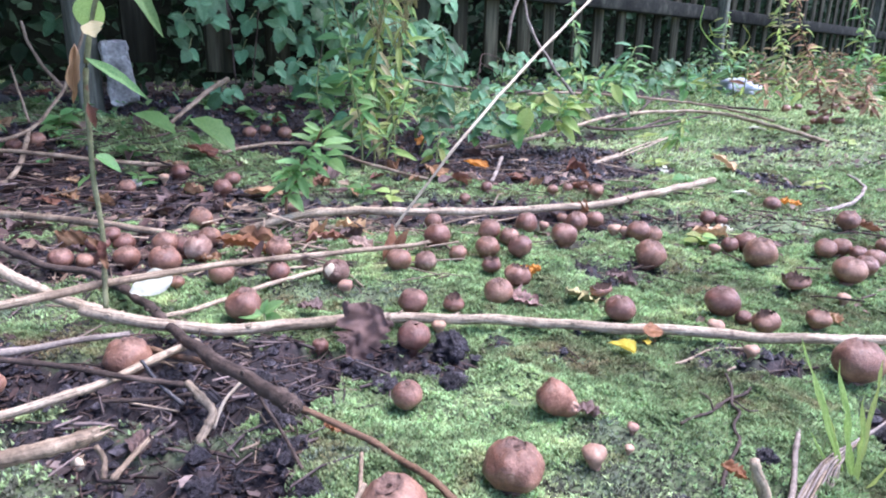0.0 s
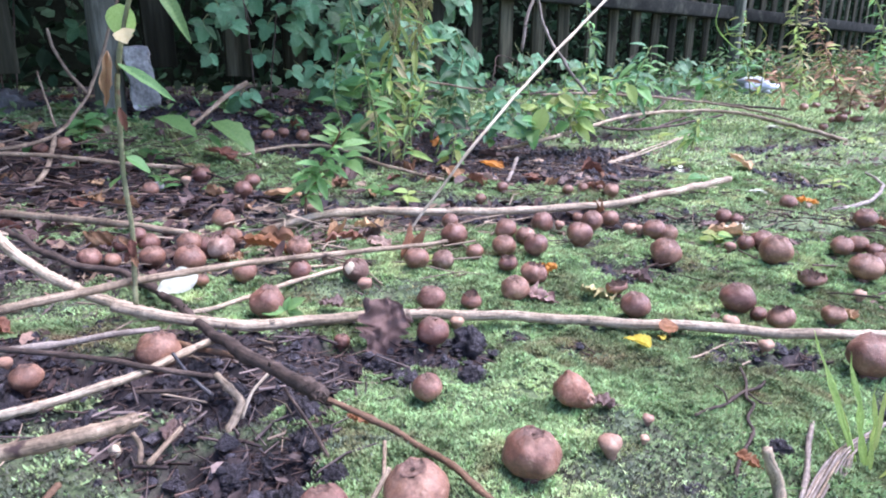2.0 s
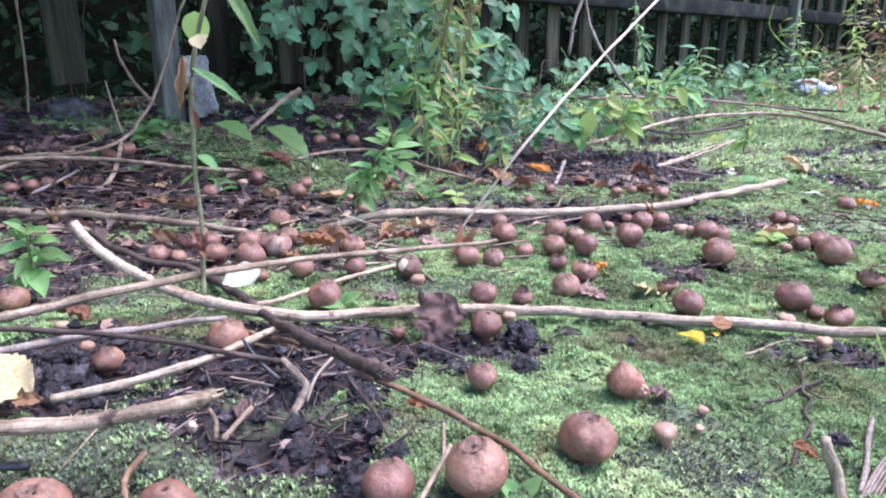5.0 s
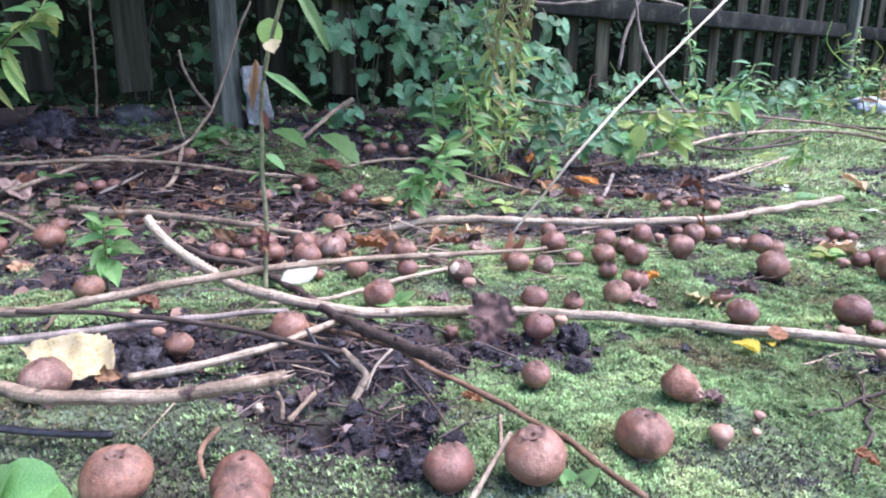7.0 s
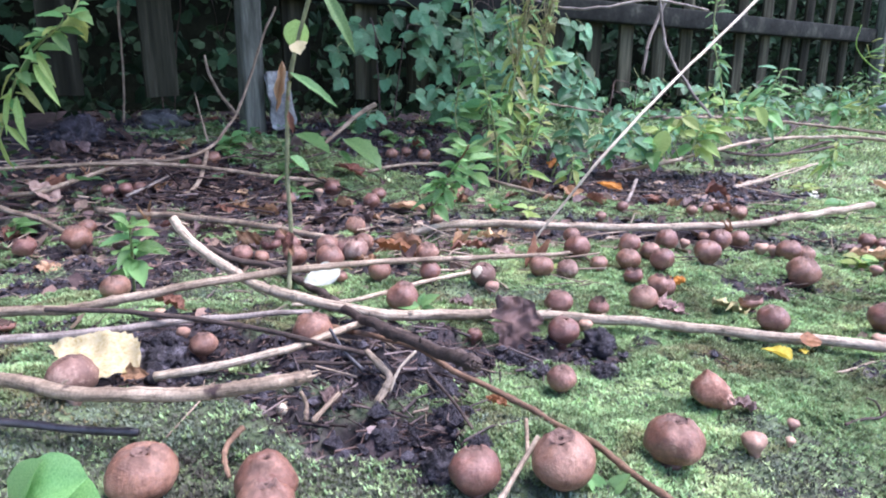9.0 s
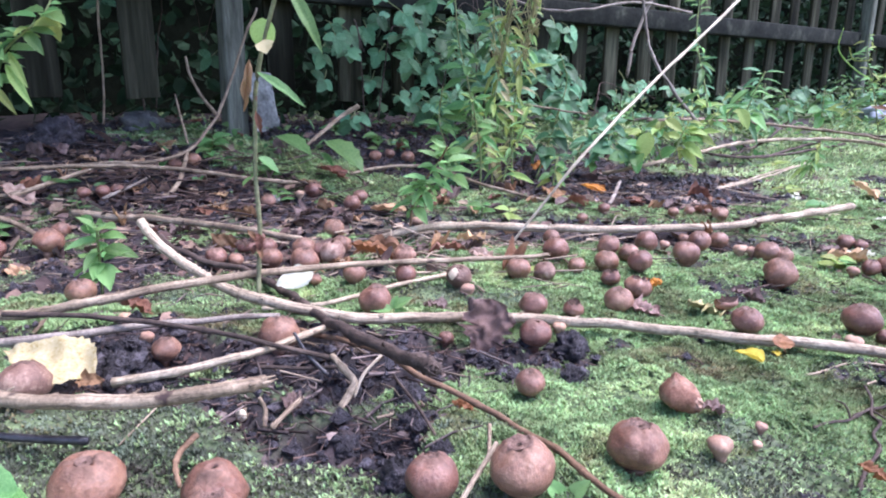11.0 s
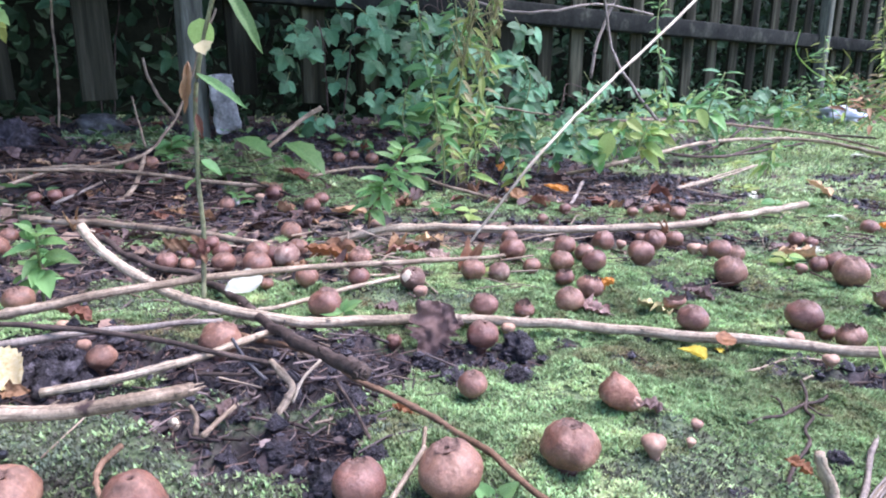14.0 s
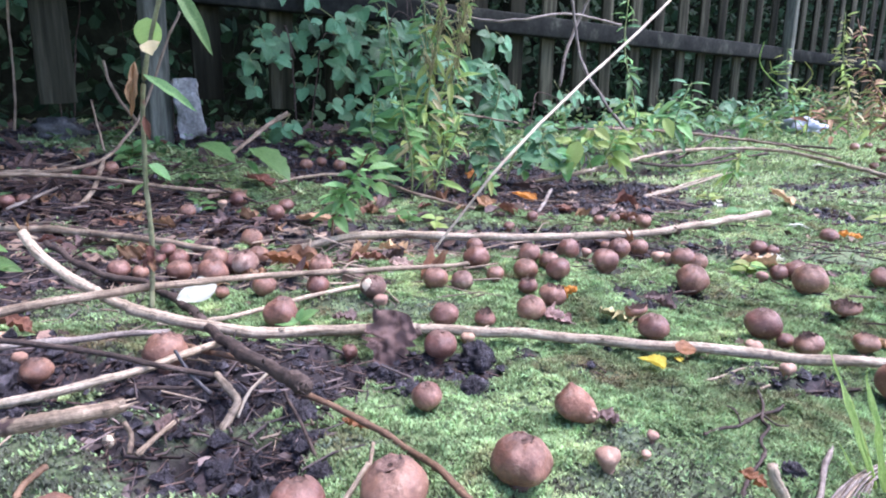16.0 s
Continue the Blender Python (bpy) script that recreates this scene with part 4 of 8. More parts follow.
puffball(0.302, 0.755, 0.0065, "young", "small pale young puffball tapering to its foot", 7, 3, 72)
puffball(0.341, 0.762, 0.0132, "round", "middling dull brown puffball sitting in moss", -4, 174, 73)
puffball(0.332, 0.706, 0.0177, "round", "large brown puffball with finely warted skin", -7, 123, 74)
puffball(0.472, 0.983, 0.0127, "round", "middling round brown puffball with a small dark top pore", -12, 256, 75)
puffball(0.522, 0.872, 0.0142, "round", "middling dull brown puffball sitting in moss", -11, 126, 76)
puffball(0.412, 0.728, 0.0119, "round", "middling brown puffball with finely warted skin", 7, 59, 77)
puffball(0.437, 0.739, 0.0108, "round", "middling round brown puffball with a small dark top pore", -1, 279, 78)
puffball(0.393, 0.648, 0.0157, "round", "large dull brown puffball sitting in moss", 4, 79, 79)
puffball(0.428, 0.680, 0.0117, "round", "middling brown puffball with finely warted skin", -12, 165, 80)
puffball(0.458, 0.709, 0.0110, "round", "middling round brown puffball with a small dark top pore", 9, 143, 81)
puffball(0.447, 0.724, 0.0094, "round", "small dull brown puffball sitting in moss", 8, 60, 82)
puffball(0.504, 0.767, 0.0093, "round", "small brown puffball with finely warted skin", -5, 269, 83)
puffball(0.329, 0.622, 0.0130, "collapsed", "middling collapsed dark puffball with a ragged rim", 4, 244, 84)
puffball(0.233, 0.558, 0.0151, "round", "large dull brown puffball sitting in moss", 3, 321, 85)
puffball(0.247, 0.546, 0.0067, "round", "small brown puffball with finely warted skin", -1, 134, 86)
puffball(0.257, 0.524, 0.0110, "burst", "middling brown puffball with a torn open top", 9, 227, 87)
puffball(0.296, 0.525, 0.0096, "burst", "middling brown puffball with a torn open top", 11, 83, 88)
puffball(0.364, 0.602, 0.0058, "young", "small pale young puffball tapering to its foot", 2, 149, 89)
puffball(0.210, 0.513, 0.0067, "young", "small pale young puffball tapering to its foot", 7, 23, 90)
puffball(0.209, 0.449, 0.0051, "young", "small pale young puffball tapering to its foot", -4, 168, 91)
puffball(0.139, 0.534, 0.0126, "round", "middling brown puffball with finely warted skin", 4, 327, 92)
puffball(0.136, 0.585, 0.0102, "collapsed", "middling collapsed dark puffball with a ragged rim", 10, 227, 93)
puffball(0.274, 0.435, 0.0167, "round", "large dull brown puffball sitting in moss", 10, 109, 94)
puffball(-0.202, 0.395, 0.0140, "round", "middling brown puffball with a small dark top pore", 11, 145, 95)
puffball(-0.268, 0.363, 0.0093, "round", "small round brown puffball with a small dark top pore", 4, 130, 96)
puffball(-0.298, 0.385, 0.0053, "young", "small pale young puffball tapering to its foot", -12, 349, 97)
puffball(-0.297, 0.279, 0.0138, "worn", "middling brown puffball with a pale worn patch", -12, 355, 98)
puffball(-0.653, 0.609, 0.0133, "burst", "middling brown puffball with a torn open top", -12, 67, 99)
puffball(-0.617, 0.647, 0.0172, "round", "large dull brown puffball sitting in moss", 5, 136, 100)
puffball(-0.699, 0.759, 0.0120, "round", "middling brown puffball with finely warted skin", 1, 70, 101)
puffball(-0.402, 0.449, 0.0125, "round", "middling round brown puffball with a small dark top pore", -5, 102, 102)
puffball(-0.341, 0.419, 0.0049, "young", "small pale young puffball tapering to its foot", 1, 241, 103)
puffball(-0.420, 0.353, 0.0069, "collapsed", "small collapsed dark puffball with a ragged rim", -11, 286, 104)
puffball(-0.766, 0.889, 0.0101, "round", "middling round brown puffball with a small dark top pore", 6, 319, 105)
puffball(-0.766, 0.928, 0.0114, "round", "middling dull brown puffball sitting in moss", 11, 132, 106)
puffball(-0.762, 0.959, 0.0117, "round", "middling brown puffball with finely warted skin", 12, 20, 107)
puffball(-0.732, 1.146, 0.0148, "round", "large round brown puffball with a small dark top pore", 1, 220, 108)
puffball(-0.748, 1.108, 0.0124, "round", "middling dull brown puffball sitting in moss", 6, 47, 109)
puffball(-0.443, 1.414, 0.0133, "round", "middling brown puffball with finely warted skin", 0, 101, 110)
puffball(-0.366, 1.418, 0.0146, "round", "large round brown puffball with a small dark top pore", 6, 285, 111)
puffball(-0.418, 1.447, 0.0124, "round", "middling dull brown puffball sitting in moss", -1, 188, 112)
puffball(1.200, 2.436, 0.0164, "round", "dull brown puffball among withered weeds", -10, 0, 130)
puffball(1.336, 2.623, 0.0155, "burst", "brown torn puffball among withered weeds", -3, 53, 131)
puffball(1.204, 2.270, 0.0191, "collapsed", "collapsed brown puffball among withered weeds", 4, 106, 132)
puffball(1.316, 2.420, 0.0184, "round", "dull brown puffball among withered weeds", -9, 159, 133)
puffball(1.123, 2.053, 0.0173, "burst", "brown torn puffball among withered weeds", -2, 212, 134)
puffball(1.127, 1.979, 0.0184, "collapsed", "collapsed brown puffball among withered weeds", 5, 265, 135)
puffball(1.503, 2.676, 0.0203, "round", "dull brown puffball among withered weeds", -8, 318, 136)
puffball(1.459, 2.518, 0.0170, "burst", "brown torn puffball among withered weeds", -1, 11, 137)
puffball(1.610, 2.683, 0.0203, "collapsed", "collapsed brown puffball among withered weeds", 6, 64, 138)
puffball(1.110, 2.073, 0.0123, "round", "dull brown puffball among withered weeds", -7, 117, 139)
puffball(1.014, 1.937, 0.0131, "burst", "brown torn puffball among withered weeds", 0, 170, 140)
puffball(1.220, 2.199, 0.0148, "collapsed", "collapsed brown puffball among withered weeds", 7, 223, 141)
puffball(1.965, 3.181, 0.0214, "round", "dull brown puffball among withered weeds", -6, 276, 142)
puffball(1.921, 3.264, 0.0192, "burst", "brown torn puffball among withered weeds", 1, 329, 143)
puffball(0.104, 0.359, 0.0035, "young", "tiny pale young puffball in the moss", 5, 0, 160)
puffball(0.096, 0.336, 0.0027, "young", "tiny pale young puffball in the moss", 5, 80, 161)

# ---- sticks, stems and twigs ----
STICK_COUNT = [0]


def stick(name, label, material, points, r0, r1, nodes, wobble):
    """A stick lying or leaning along the points, with swollen joints, and for thicker ones a splintered end and bud scars."""
    STICK_COUNT[0] += 1
    seed = STICK_COUNT[0]
    rng = random.Random(seed)
    kind = "branch" if name == "branch" else "twig" if name == "twig" else "stick"
    if max(r0, r1) < 0.0035:
        return solid(name, tube(bmesh.new(), points, r0, r1, 7, 7, 0.12, nodes, wobble, seed), material, label, kind)
    ob = thing(name, label, kind)
    part("shaft", tube(bmesh.new(), points, r0, r1, 14, 12, 0.07, nodes, wobble, seed), material, ob)
    line = spline(points, 12)
    way = (line[-1] - line[-2]).normalized()
    side = way.cross(Vector((0, 0, 1))).normalized()
    for k in range(5):
        p = line[-1] + r1 * 0.55 * (math.cos(k * 1.3) * side + math.sin(k * 1.3) * Vector((0, 0, 1)))
        q = p + way * rng.uniform(0.8, 2.2) * r1 + r1 * 0.3 * Vector((rng.uniform(-1, 1), rng.uniform(-1, 1), rng.uniform(-0.5, 1)))
        part("splinter", tube(bmesh.new(), [p - way * r1, p, q], r1 * 0.3, r1 * 0.06, 5, 3, 0.2, 0, 0, seed + k), material, ob)
    for k in range(max(2, int(len(line) / 14))):
        i = rng.randrange(3, len(line) - 3)
        a = rng.uniform(0.2, 2.9)
        w = (line[i + 1] - line[i - 1]).normalized()
        s = w.cross(Vector((0, 0, 1))).normalized()
        d = math.cos(a) * s + math.sin(a) * s.cross(w)
        r = r0 + (r1 - r0) * i / len(line)
        p = line[i] + d * r * 0.75
        part("bud_scar", tube(bmesh.new(), [p, p + d * r * 0.4 + w * r * 0.3, p + d * r * 0.75 + w * r * 0.8], r * 0.32, r * 0.1, 6, 3, 0.2, 0, 0, seed + k), material, ob)
    return ob


def bark_strip(label, points, r0, r1):
    """A dry strip of bark: a bundle of pale fibres, fraying apart."""
    STICK_COUNT[0] += 1
    rng = random.Random(STICK_COUNT[0])
    ob = thing("bark_strip", label, "bark")
    for k in range(9):
        side = (k - 4) / 4
        pts = [Vector(p) + Vector((side * r1 * (0.7 + 0.25 * i), side * r1 * 0.35, rng.uniform(-0.4, 0.5) * r1)) for i, p in enumerate(points)]
        cut = rng.choice((0, 0, 1))
        part("fibre", tube(bmesh.new(), pts[cut:], r0 * rng.uniform(0.15, 0.3), r1 * rng.uniform(0.12, 0.3), 6, 6, 0.25, 0.2, 0.0015, k), WOOD_LILAC if k % 3 else WOOD_MID, ob)
    return ob


stick("stick", "bleached hooked stick rising over the moss", WOOD_PALE, [(-0.363, 0.480, 0.088), (-0.344, 0.474, 0.068), (-0.315, 0.468, 0.052), (-0.301, 0.482, 0.036), (-0.280, 0.491, 0.024), (-0.271, 0.500, 0.016)], 0.0039, 0.0043, 0.2, 0.002)
stick("stick", "long bleached stem lying over the moss", WOOD_PALE, [(-0.261, 0.450, 0.039), (-0.215, 0.447, 0.031), (-0.155, 0.462, 0.022), (-0.088, 0.495, 0.016), (-0.047, 0.509, 0.014), (0.022, 0.510, 0.014), (0.107, 0.503, 0.014), (0.177, 0.496, 0.014), (0.258, 0.487, 0.014), (0.292, 0.487, 0.014), (0.343, 0.490, 0.014)], 0.0044, 0.0039, 0.12, 0.002)
stick("stick", "long thin brown-grey stem crossing another stick", WOOD_MID, [(-0.476, 0.354, 0.030), (-0.434, 0.371, 0.033), (-0.381, 0.377, 0.037), (-0.336, 0.399, 0.045), (-0.280, 0.445, 0.050), (-0.247, 0.510, 0.042), (-0.191, 0.586, 0.032), (-0.087, 0.672, 0.022), (-0.027, 0.727, 0.016)], 0.0041, 0.0023, 0.2, 0.0015)
stick("branch", "dark rough branch lying across the sticks", WOOD_DARK, [(-0.515, 0.692, 0.030), (-0.407, 0.615, 0.020), (-0.345, 0.600, 0.014), (-0.295, 0.564, 0.014), (-0.239, 0.500, 0.021), (-0.180, 0.424, 0.035), (-0.126, 0.355, 0.048), (-0.097, 0.321, 0.055), (-0.080, 0.298, 0.062), (-0.067, 0.278, 0.067)], 0.0032, 0.0037, 0.3, 0.004)
stick("stem", "thin rust-brown stem running over the moss", WOOD_RUST, [(-0.213, 0.430, 0.022), (-0.166, 0.400, 0.028), (-0.125, 0.370, 0.035), (-0.090, 0.345, 0.033), (-0.063, 0.332, 0.029), (-0.039, 0.322, 0.023), (-0.027, 0.312, 0.021), (-0.008, 0.288, 0.027), (0.007, 0.268, 0.027), (0.026, 0.245, 0.027)], 0.0019, 0.0017, 0.2, 0.0015)
stick("stick", "weathered grey stem under the other sticks", WOOD_LILAC, [(-0.410, 0.309, 0.035), (-0.377, 0.319, 0.036), (-0.327, 0.340, 0.038), (-0.289, 0.368, 0.038), (-0.248, 0.395, 0.037), (-0.215, 0.427, 0.032)], 0.0034, 0.0019, 0.15, 0.0015)
stick("stick", "pale stem with a flattened split end", WOOD_PALE, [(-0.269, 0.314, 0.023), (-0.239, 0.322, 0.029), (-0.210, 0.339, 0.033), (-0.190, 0.362, 0.035), (-0.172, 0.408, 0.032), (-0.171, 0.428, 0.027)], 0.0028, 0.0023, 0.2, 0.002)
stick("stick", "pale thin stem lying behind the long stick", WOOD_PALE, [(-0.258, 0.483, 0.015), (-0.217, 0.510, 0.013), (-0.194, 0.547, 0.011), (-0.163, 0.590, 0.012), (-0.126, 0.643, 0.010)], 0.0019, 0.0024, 0.15, 0.001)
stick("stick", "thick brown stem with a frayed broken end", WOOD_MID, [(-0.364, 0.252, 0.050), (-0.313, 0.247, 0.049), (-0.280, 0.241, 0.050), (-0.247, 0.240, 0.050), (-0.217, 0.246, 0.050), (-0.182, 0.253, 0.053), (-0.162, 0.260, 0.055), (-0.149, 0.274, 0.055)], 0.0038, 0.0034, 0.1, 0.002)
stick("twig", "thin dark stem over the leaf litter", WOOD_DARK, [(-0.376, 0.347, 0.047), (-0.342, 0.354, 0.047), (-0.282, 0.360, 0.045), (-0.220, 0.359, 0.042), (-0.176, 0.355, 0.037), (-0.145, 0.363, 0.029)], 0.0019, 0.0016, 0.2, 0.001)
stick("twig", "short wet black twig on the moss", WOOD_BLACK, [(-0.331, 0.232, 0.030), (-0.294, 0.236, 0.031), (-0.260, 0.241, 0.029), (-0.229, 0.245, 0.029)], 0.0022, 0.0020, 0.1, 0.0005)
stick("stick", "long brownish stem lying far back", WOOD_MID, [(-0.712, 0.800, 0.023), (-0.665, 0.801, 0.021), (-0.540, 0.793, 0.020), (-0.411, 0.764, 0.018), (-0.341, 0.755, 0.012)], 0.0053, 0.0039, 0.15, 0.002)
stick("stick", "long bleached stick bending up at its end", WOOD_PALE, [(-0.259, 0.789, 0.006), (-0.201, 0.825, 0.020), (-0.138, 0.858, 0.020), (-0.022, 0.864, 0.020), (0.095, 0.893, 0.018), (0.206, 0.942, 0.018), (0.279, 1.006, 0.018), (0.360, 1.074, 0.020), (0.456, 1.162, 0.020)], 0.0051, 0.0055, 0.2, 0.002)
stick("branch", "thin arched pale branch lying on the moss", WOOD_PALE, [(0.071, 1.534, 0.022), (0.171, 1.501, 0.050), (0.291, 1.687, 0.060), (0.475, 1.922, 0.077), (0.702, 2.120, 0.077), (0.836, 2.095, 0.071), (0.899, 1.888, 0.054), (0.953, 1.706, 0.033)], 0.0040, 0.0058, 0.2, 0.003)
stick("twig", "thin dark forked twig", WOOD_DARK, [(0.355, 1.793, 0.051), (0.462, 1.854, 0.040), (0.607, 1.971, 0.045), (0.786, 2.102, 0.066)], 0.0038, 0.0036, 0.2, 0.002)
stick("twig", "thin dark twig lying on the moss", WOOD_DARK, [(0.133, 0.366, 0.012), (0.145, 0.372, 0.014), (0.159, 0.384, 0.010), (0.175, 0.399, 0.011), (0.188, 0.407, 0.011), (0.205, 0.424, 0.012), (0.234, 0.450, 0.006), (0.257, 0.448, 0.010)], 0.0009, 0.0010, 0.6, 0.003)
stick("twig", "thin dark crooked twig on moss", WOOD_DARK, [(0.182, 0.424, 0.014), (0.181, 0.409, 0.012), (0.175, 0.393, 0.010), (0.175, 0.381, 0.010), (0.165, 0.365, 0.010), (0.159, 0.347, 0.012), (0.148, 0.332, 0.009), (0.142, 0.322, 0.008), (0.136, 0.310, 0.007)], 0.0009, 0.0010, 0.6, 0.003)
stick("twig", "pale split straw on the moss", WOOD_PALE, [(0.144, 0.448, 0.006), (0.167, 0.453, 0.010), (0.192, 0.469, 0.012), (0.222, 0.480, 0.009)], 0.0012, 0.0006, 0.2, 0.001)
stick("twig", "short pale straw on the moss", WOOD_PALE, [(0.173, 0.434, 0.006), (0.184, 0.436, 0.009), (0.197, 0.443, 0.011)], 0.0012, 0.0008, 0.2, 0.001)
stick("twig", "thin cream stalk on the moss", WOOD_PALE, [(0.148, 0.359, 0.006), (0.160, 0.354, 0.008), (0.174, 0.356, 0.006)], 0.0008, 0.0006, 0.2, 0.001)
stick("twig", "thin pale upright splinter", WOOD_PALE, [(0.198, 0.334, 0.010), (0.189, 0.319, 0.008), (0.182, 0.306, 0.004)], 0.0008, 0.0008, 0.2, 0.001)
stick("twig", "thin dark side twig of the arched branch", WOOD_DARK, [(0.726, 2.124, 0.071), (0.639, 2.067, 0.052), (0.514, 1.914, 0.038), (0.431, 1.902, 0.038), (0.351, 1.911, 0.046)], 0.0045, 0.0024, 0.2, 0.003)
stick("twig", "thin dark twig rising from the moss", WOOD_DARK, [(0.672, 2.250, 0.135), (0.566, 2.033, 0.089), (0.534, 2.064, 0.059), (0.442, 1.955, 0.037)], 0.0038, 0.0033, 0.2, 0.003)
stick("twig", "long thin brown runner behind the arched branch", WOOD_MID, [(0.181, 1.722, 0.138), (0.334, 1.855, 0.137), (0.527, 1.993, 0.124), (0.736, 2.114, 0.103), (0.863, 2.077, 0.084), (0.976, 2.055, 0.058)], 0.0036, 0.0035, 0.2, 0.003)
stick("twig", "thin straw stalk on the moss", WOOD_PALE, [(0.352, 1.508, 0.008), (0.434, 1.605, 0.020), (0.542, 1.742, 0.030)], 0.0026, 0.0022, 0.2, 0.001)
stick("twig", "pale forked twig on the dark soil", WOOD_LILAC, [(0.098, 1.397, 0.020), (0.082, 1.281, 0.012), (0.065, 1.177, 0.006)], 0.0036, 0.0031, 0.2, 0.002)
stick("stick", "short pale stick standing in the moss", WOOD_PALE, [(0.142, 0.298, 0.034), (0.145, 0.298, 0.026), (0.152, 0.302, 0.013), (0.154, 0.295, -0.001)], 0.0025, 0.0034, 0.1, 0.001)
stick("twig", "dry pale split twig", WOOD_LILAC, [(0.204, 0.369, 0.009), (0.187, 0.341, 0.012), (0.176, 0.321, 0.008), (0.164, 0.300, 0.004)], 0.0015, 0.0016, 0.2, 0.002)
bark_strip("dry fibrous strip of pale bark", [(0.259, 0.376, 0.012), (0.229, 0.354, 0.011), (0.202, 0.334, 0.012), (0.183, 0.315, 0.010), (0.165, 0.295, 0.005)], 0.0020, 0.0029)
bark_strip("dry splintered strip of pale bark", [(0.238, 0.364, 0.007), (0.203, 0.330, 0.010), (0.186, 0.307, 0.006), (0.175, 0.293, 0.004)], 0.0013, 0.0019)
stick("twig", "pale forked twig on the dark soil", WOOD_PALE, [(-0.149, 0.362, 0.032), (-0.136, 0.352, 0.027), (-0.129, 0.346, 0.023), (-0.131, 0.340, 0.017), (-0.134, 0.333, 0.011)], 0.0021, 0.0026, 0.3, 0.002)
stick("twig", "thin pale twig leaning on the soil", DRYSTALK, [(-0.117, 0.362, 0.035), (-0.125, 0.352, 0.026), (-0.128, 0.342, 0.015)], 0.0010, 0.0009, 0.2, 0.001)
stick("twig", "thin upright reddish grass stem", WOOD_MID, [(-0.043, 0.311, 0.023), (-0.040, 0.285, 0.019), (-0.037, 0.258, 0.012)], 0.0011, 0.0011, 0.2, 0.001)
stick("twig", "short pale twig leaning against a puffball", WOOD_PALE, [(-0.034, 0.263, 0.041), (-0.040, 0.254, 0.032), (-0.048, 0.239, 0.022), (-0.054, 0.233, 0.016)], 0.0012, 0.0013, 0.2, 0.001)
stick("twig", "short brown crooked twig", WOOD_RUST, [(-0.181, 0.260, 0.029), (-0.181, 0.247, 0.028), (-0.179, 0.240, 0.024), (-0.174, 0.235, 0.018)], 0.0016, 0.0011, 0.3, 0.001)
stick("twig", "dark pointed twig stuck in a puffball", WOOD_BLACK, [(-0.174, 0.360, 0.046), (-0.164, 0.358, 0.032), (-0.150, 0.354, 0.022)], 0.0010, 0.0015, 0.2, 0.001)
stick("twig", "dark thin twig over the soil", WOOD_DARK, [(-0.198, 0.350, 0.024), (-0.168, 0.352, 0.026), (-0.145, 0.372, 0.019)], 0.0012, 0.0012, 0.2, 0.002)
stick("twig", "pale dry twig by the broken stick", WOOD_MID, [(-0.151, 0.319, 0.024), (-0.153, 0.301, 0.023), (-0.156, 0.289, 0.020)], 0.0014, 0.0015, 0.3, 0.001)
stick("twig", "thin pale dry twig", WOOD_MID, [(-0.165, 0.295, 0.034), (-0.162, 0.295, 0.027), (-0.160, 0.289, 0.021)], 0.0013, 0.0013, 0.3, 0.001)
stick("twig", "thin dark twig sunk in the soil", WOOD_DARK, [(-0.114, 0.377, 0.016), (-0.083, 0.324, 0.019), (-0.064, 0.295, 0.016)], 0.0010, 0.0009, 0.2, 0.001)
stick("twig", "brown curved stem among the litter", WOOD_MID, [(-0.852, 0.748, 0.039), (-0.792, 0.725, 0.032), (-0.743, 0.728, 0.020), (-0.662, 0.693, 0.008)], 0.0040, 0.0033, 0.2, 0.002)
stick("branch", "thin curved tan branch on the litter", WOOD_MID, [(-0.677, 1.340, 0.373), (-0.699, 1.300, 0.284), (-0.717, 1.270, 0.203), (-0.722, 1.200, 0.130), (-0.727, 1.120, 0.087), (-0.759, 1.050, 0.072), (-0.842, 1.020, 0.070), (-0.957, 1.000, 0.051), (-1.047, 0.980, 0.048)], 0.0024, 0.0041, 0.2, 0.003)
stick("twig", "short curved pale twig by the fence", WOOD_MID, [(-0.828, 1.300, 0.271), (-0.814, 1.290, 0.232), (-0.777, 1.270, 0.185), (-0.732, 1.250, 0.149)], 0.0024, 0.0036, 0.2, 0.002)
stick("branch", "thin tan side branch reaching the ground", WOOD_MID, [(-0.727, 1.120, 0.083), (-0.686, 1.030, 0.048), (-0.678, 0.980, 0.025), (-0.687, 0.950, 0.010)], 0.0038, 0.0038, 0.2, 0.002)
stick("stick", "long thin brown stem on the litter", WOOD_MID, [(-0.971, 0.846, 0.068), (-0.941, 0.879, 0.069), (-0.846, 0.955, 0.071), (-0.732, 1.026, 0.065), (-0.560, 1.073, 0.044), (-0.488, 1.122, 0.032)], 0.0032, 0.0037, 0.15, 0.003)
stick("twig", "thin tan twig in the litter", WOOD_MID, [(-0.890, 0.822, 0.034), (-0.849, 0.855, 0.041), (-0.833, 0.937, 0.056), (-0.818, 0.996, 0.069)], 0.0039, 0.0035, 0.2, 0.003)
stick("twig", "thin pale twig in the litter", WOOD_LILAC, [(-0.747, 0.904, 0.027), (-0.736, 0.948, 0.037), (-0.739, 1.017, 0.050)], 0.0028, 0.0020, 0.2, 0.002)
stick("twig", "thin upright dry twig", WOOD_MID, [(-0.794, 1.200, 0.193), (-0.773, 1.180, 0.152), (-0.737, 1.140, 0.100)], 0.0017, 0.0022, 0.2, 0.002)
stick("stem", "slender dry upright stem", WOOD_MID, [(-1.023, 1.300, 0.425), (-1.031, 1.300, 0.309), (-1.035, 1.300, 0.213), (-1.029, 1.280, 0.127)], 0.0024, 0.0025, 0.2, 0.002)
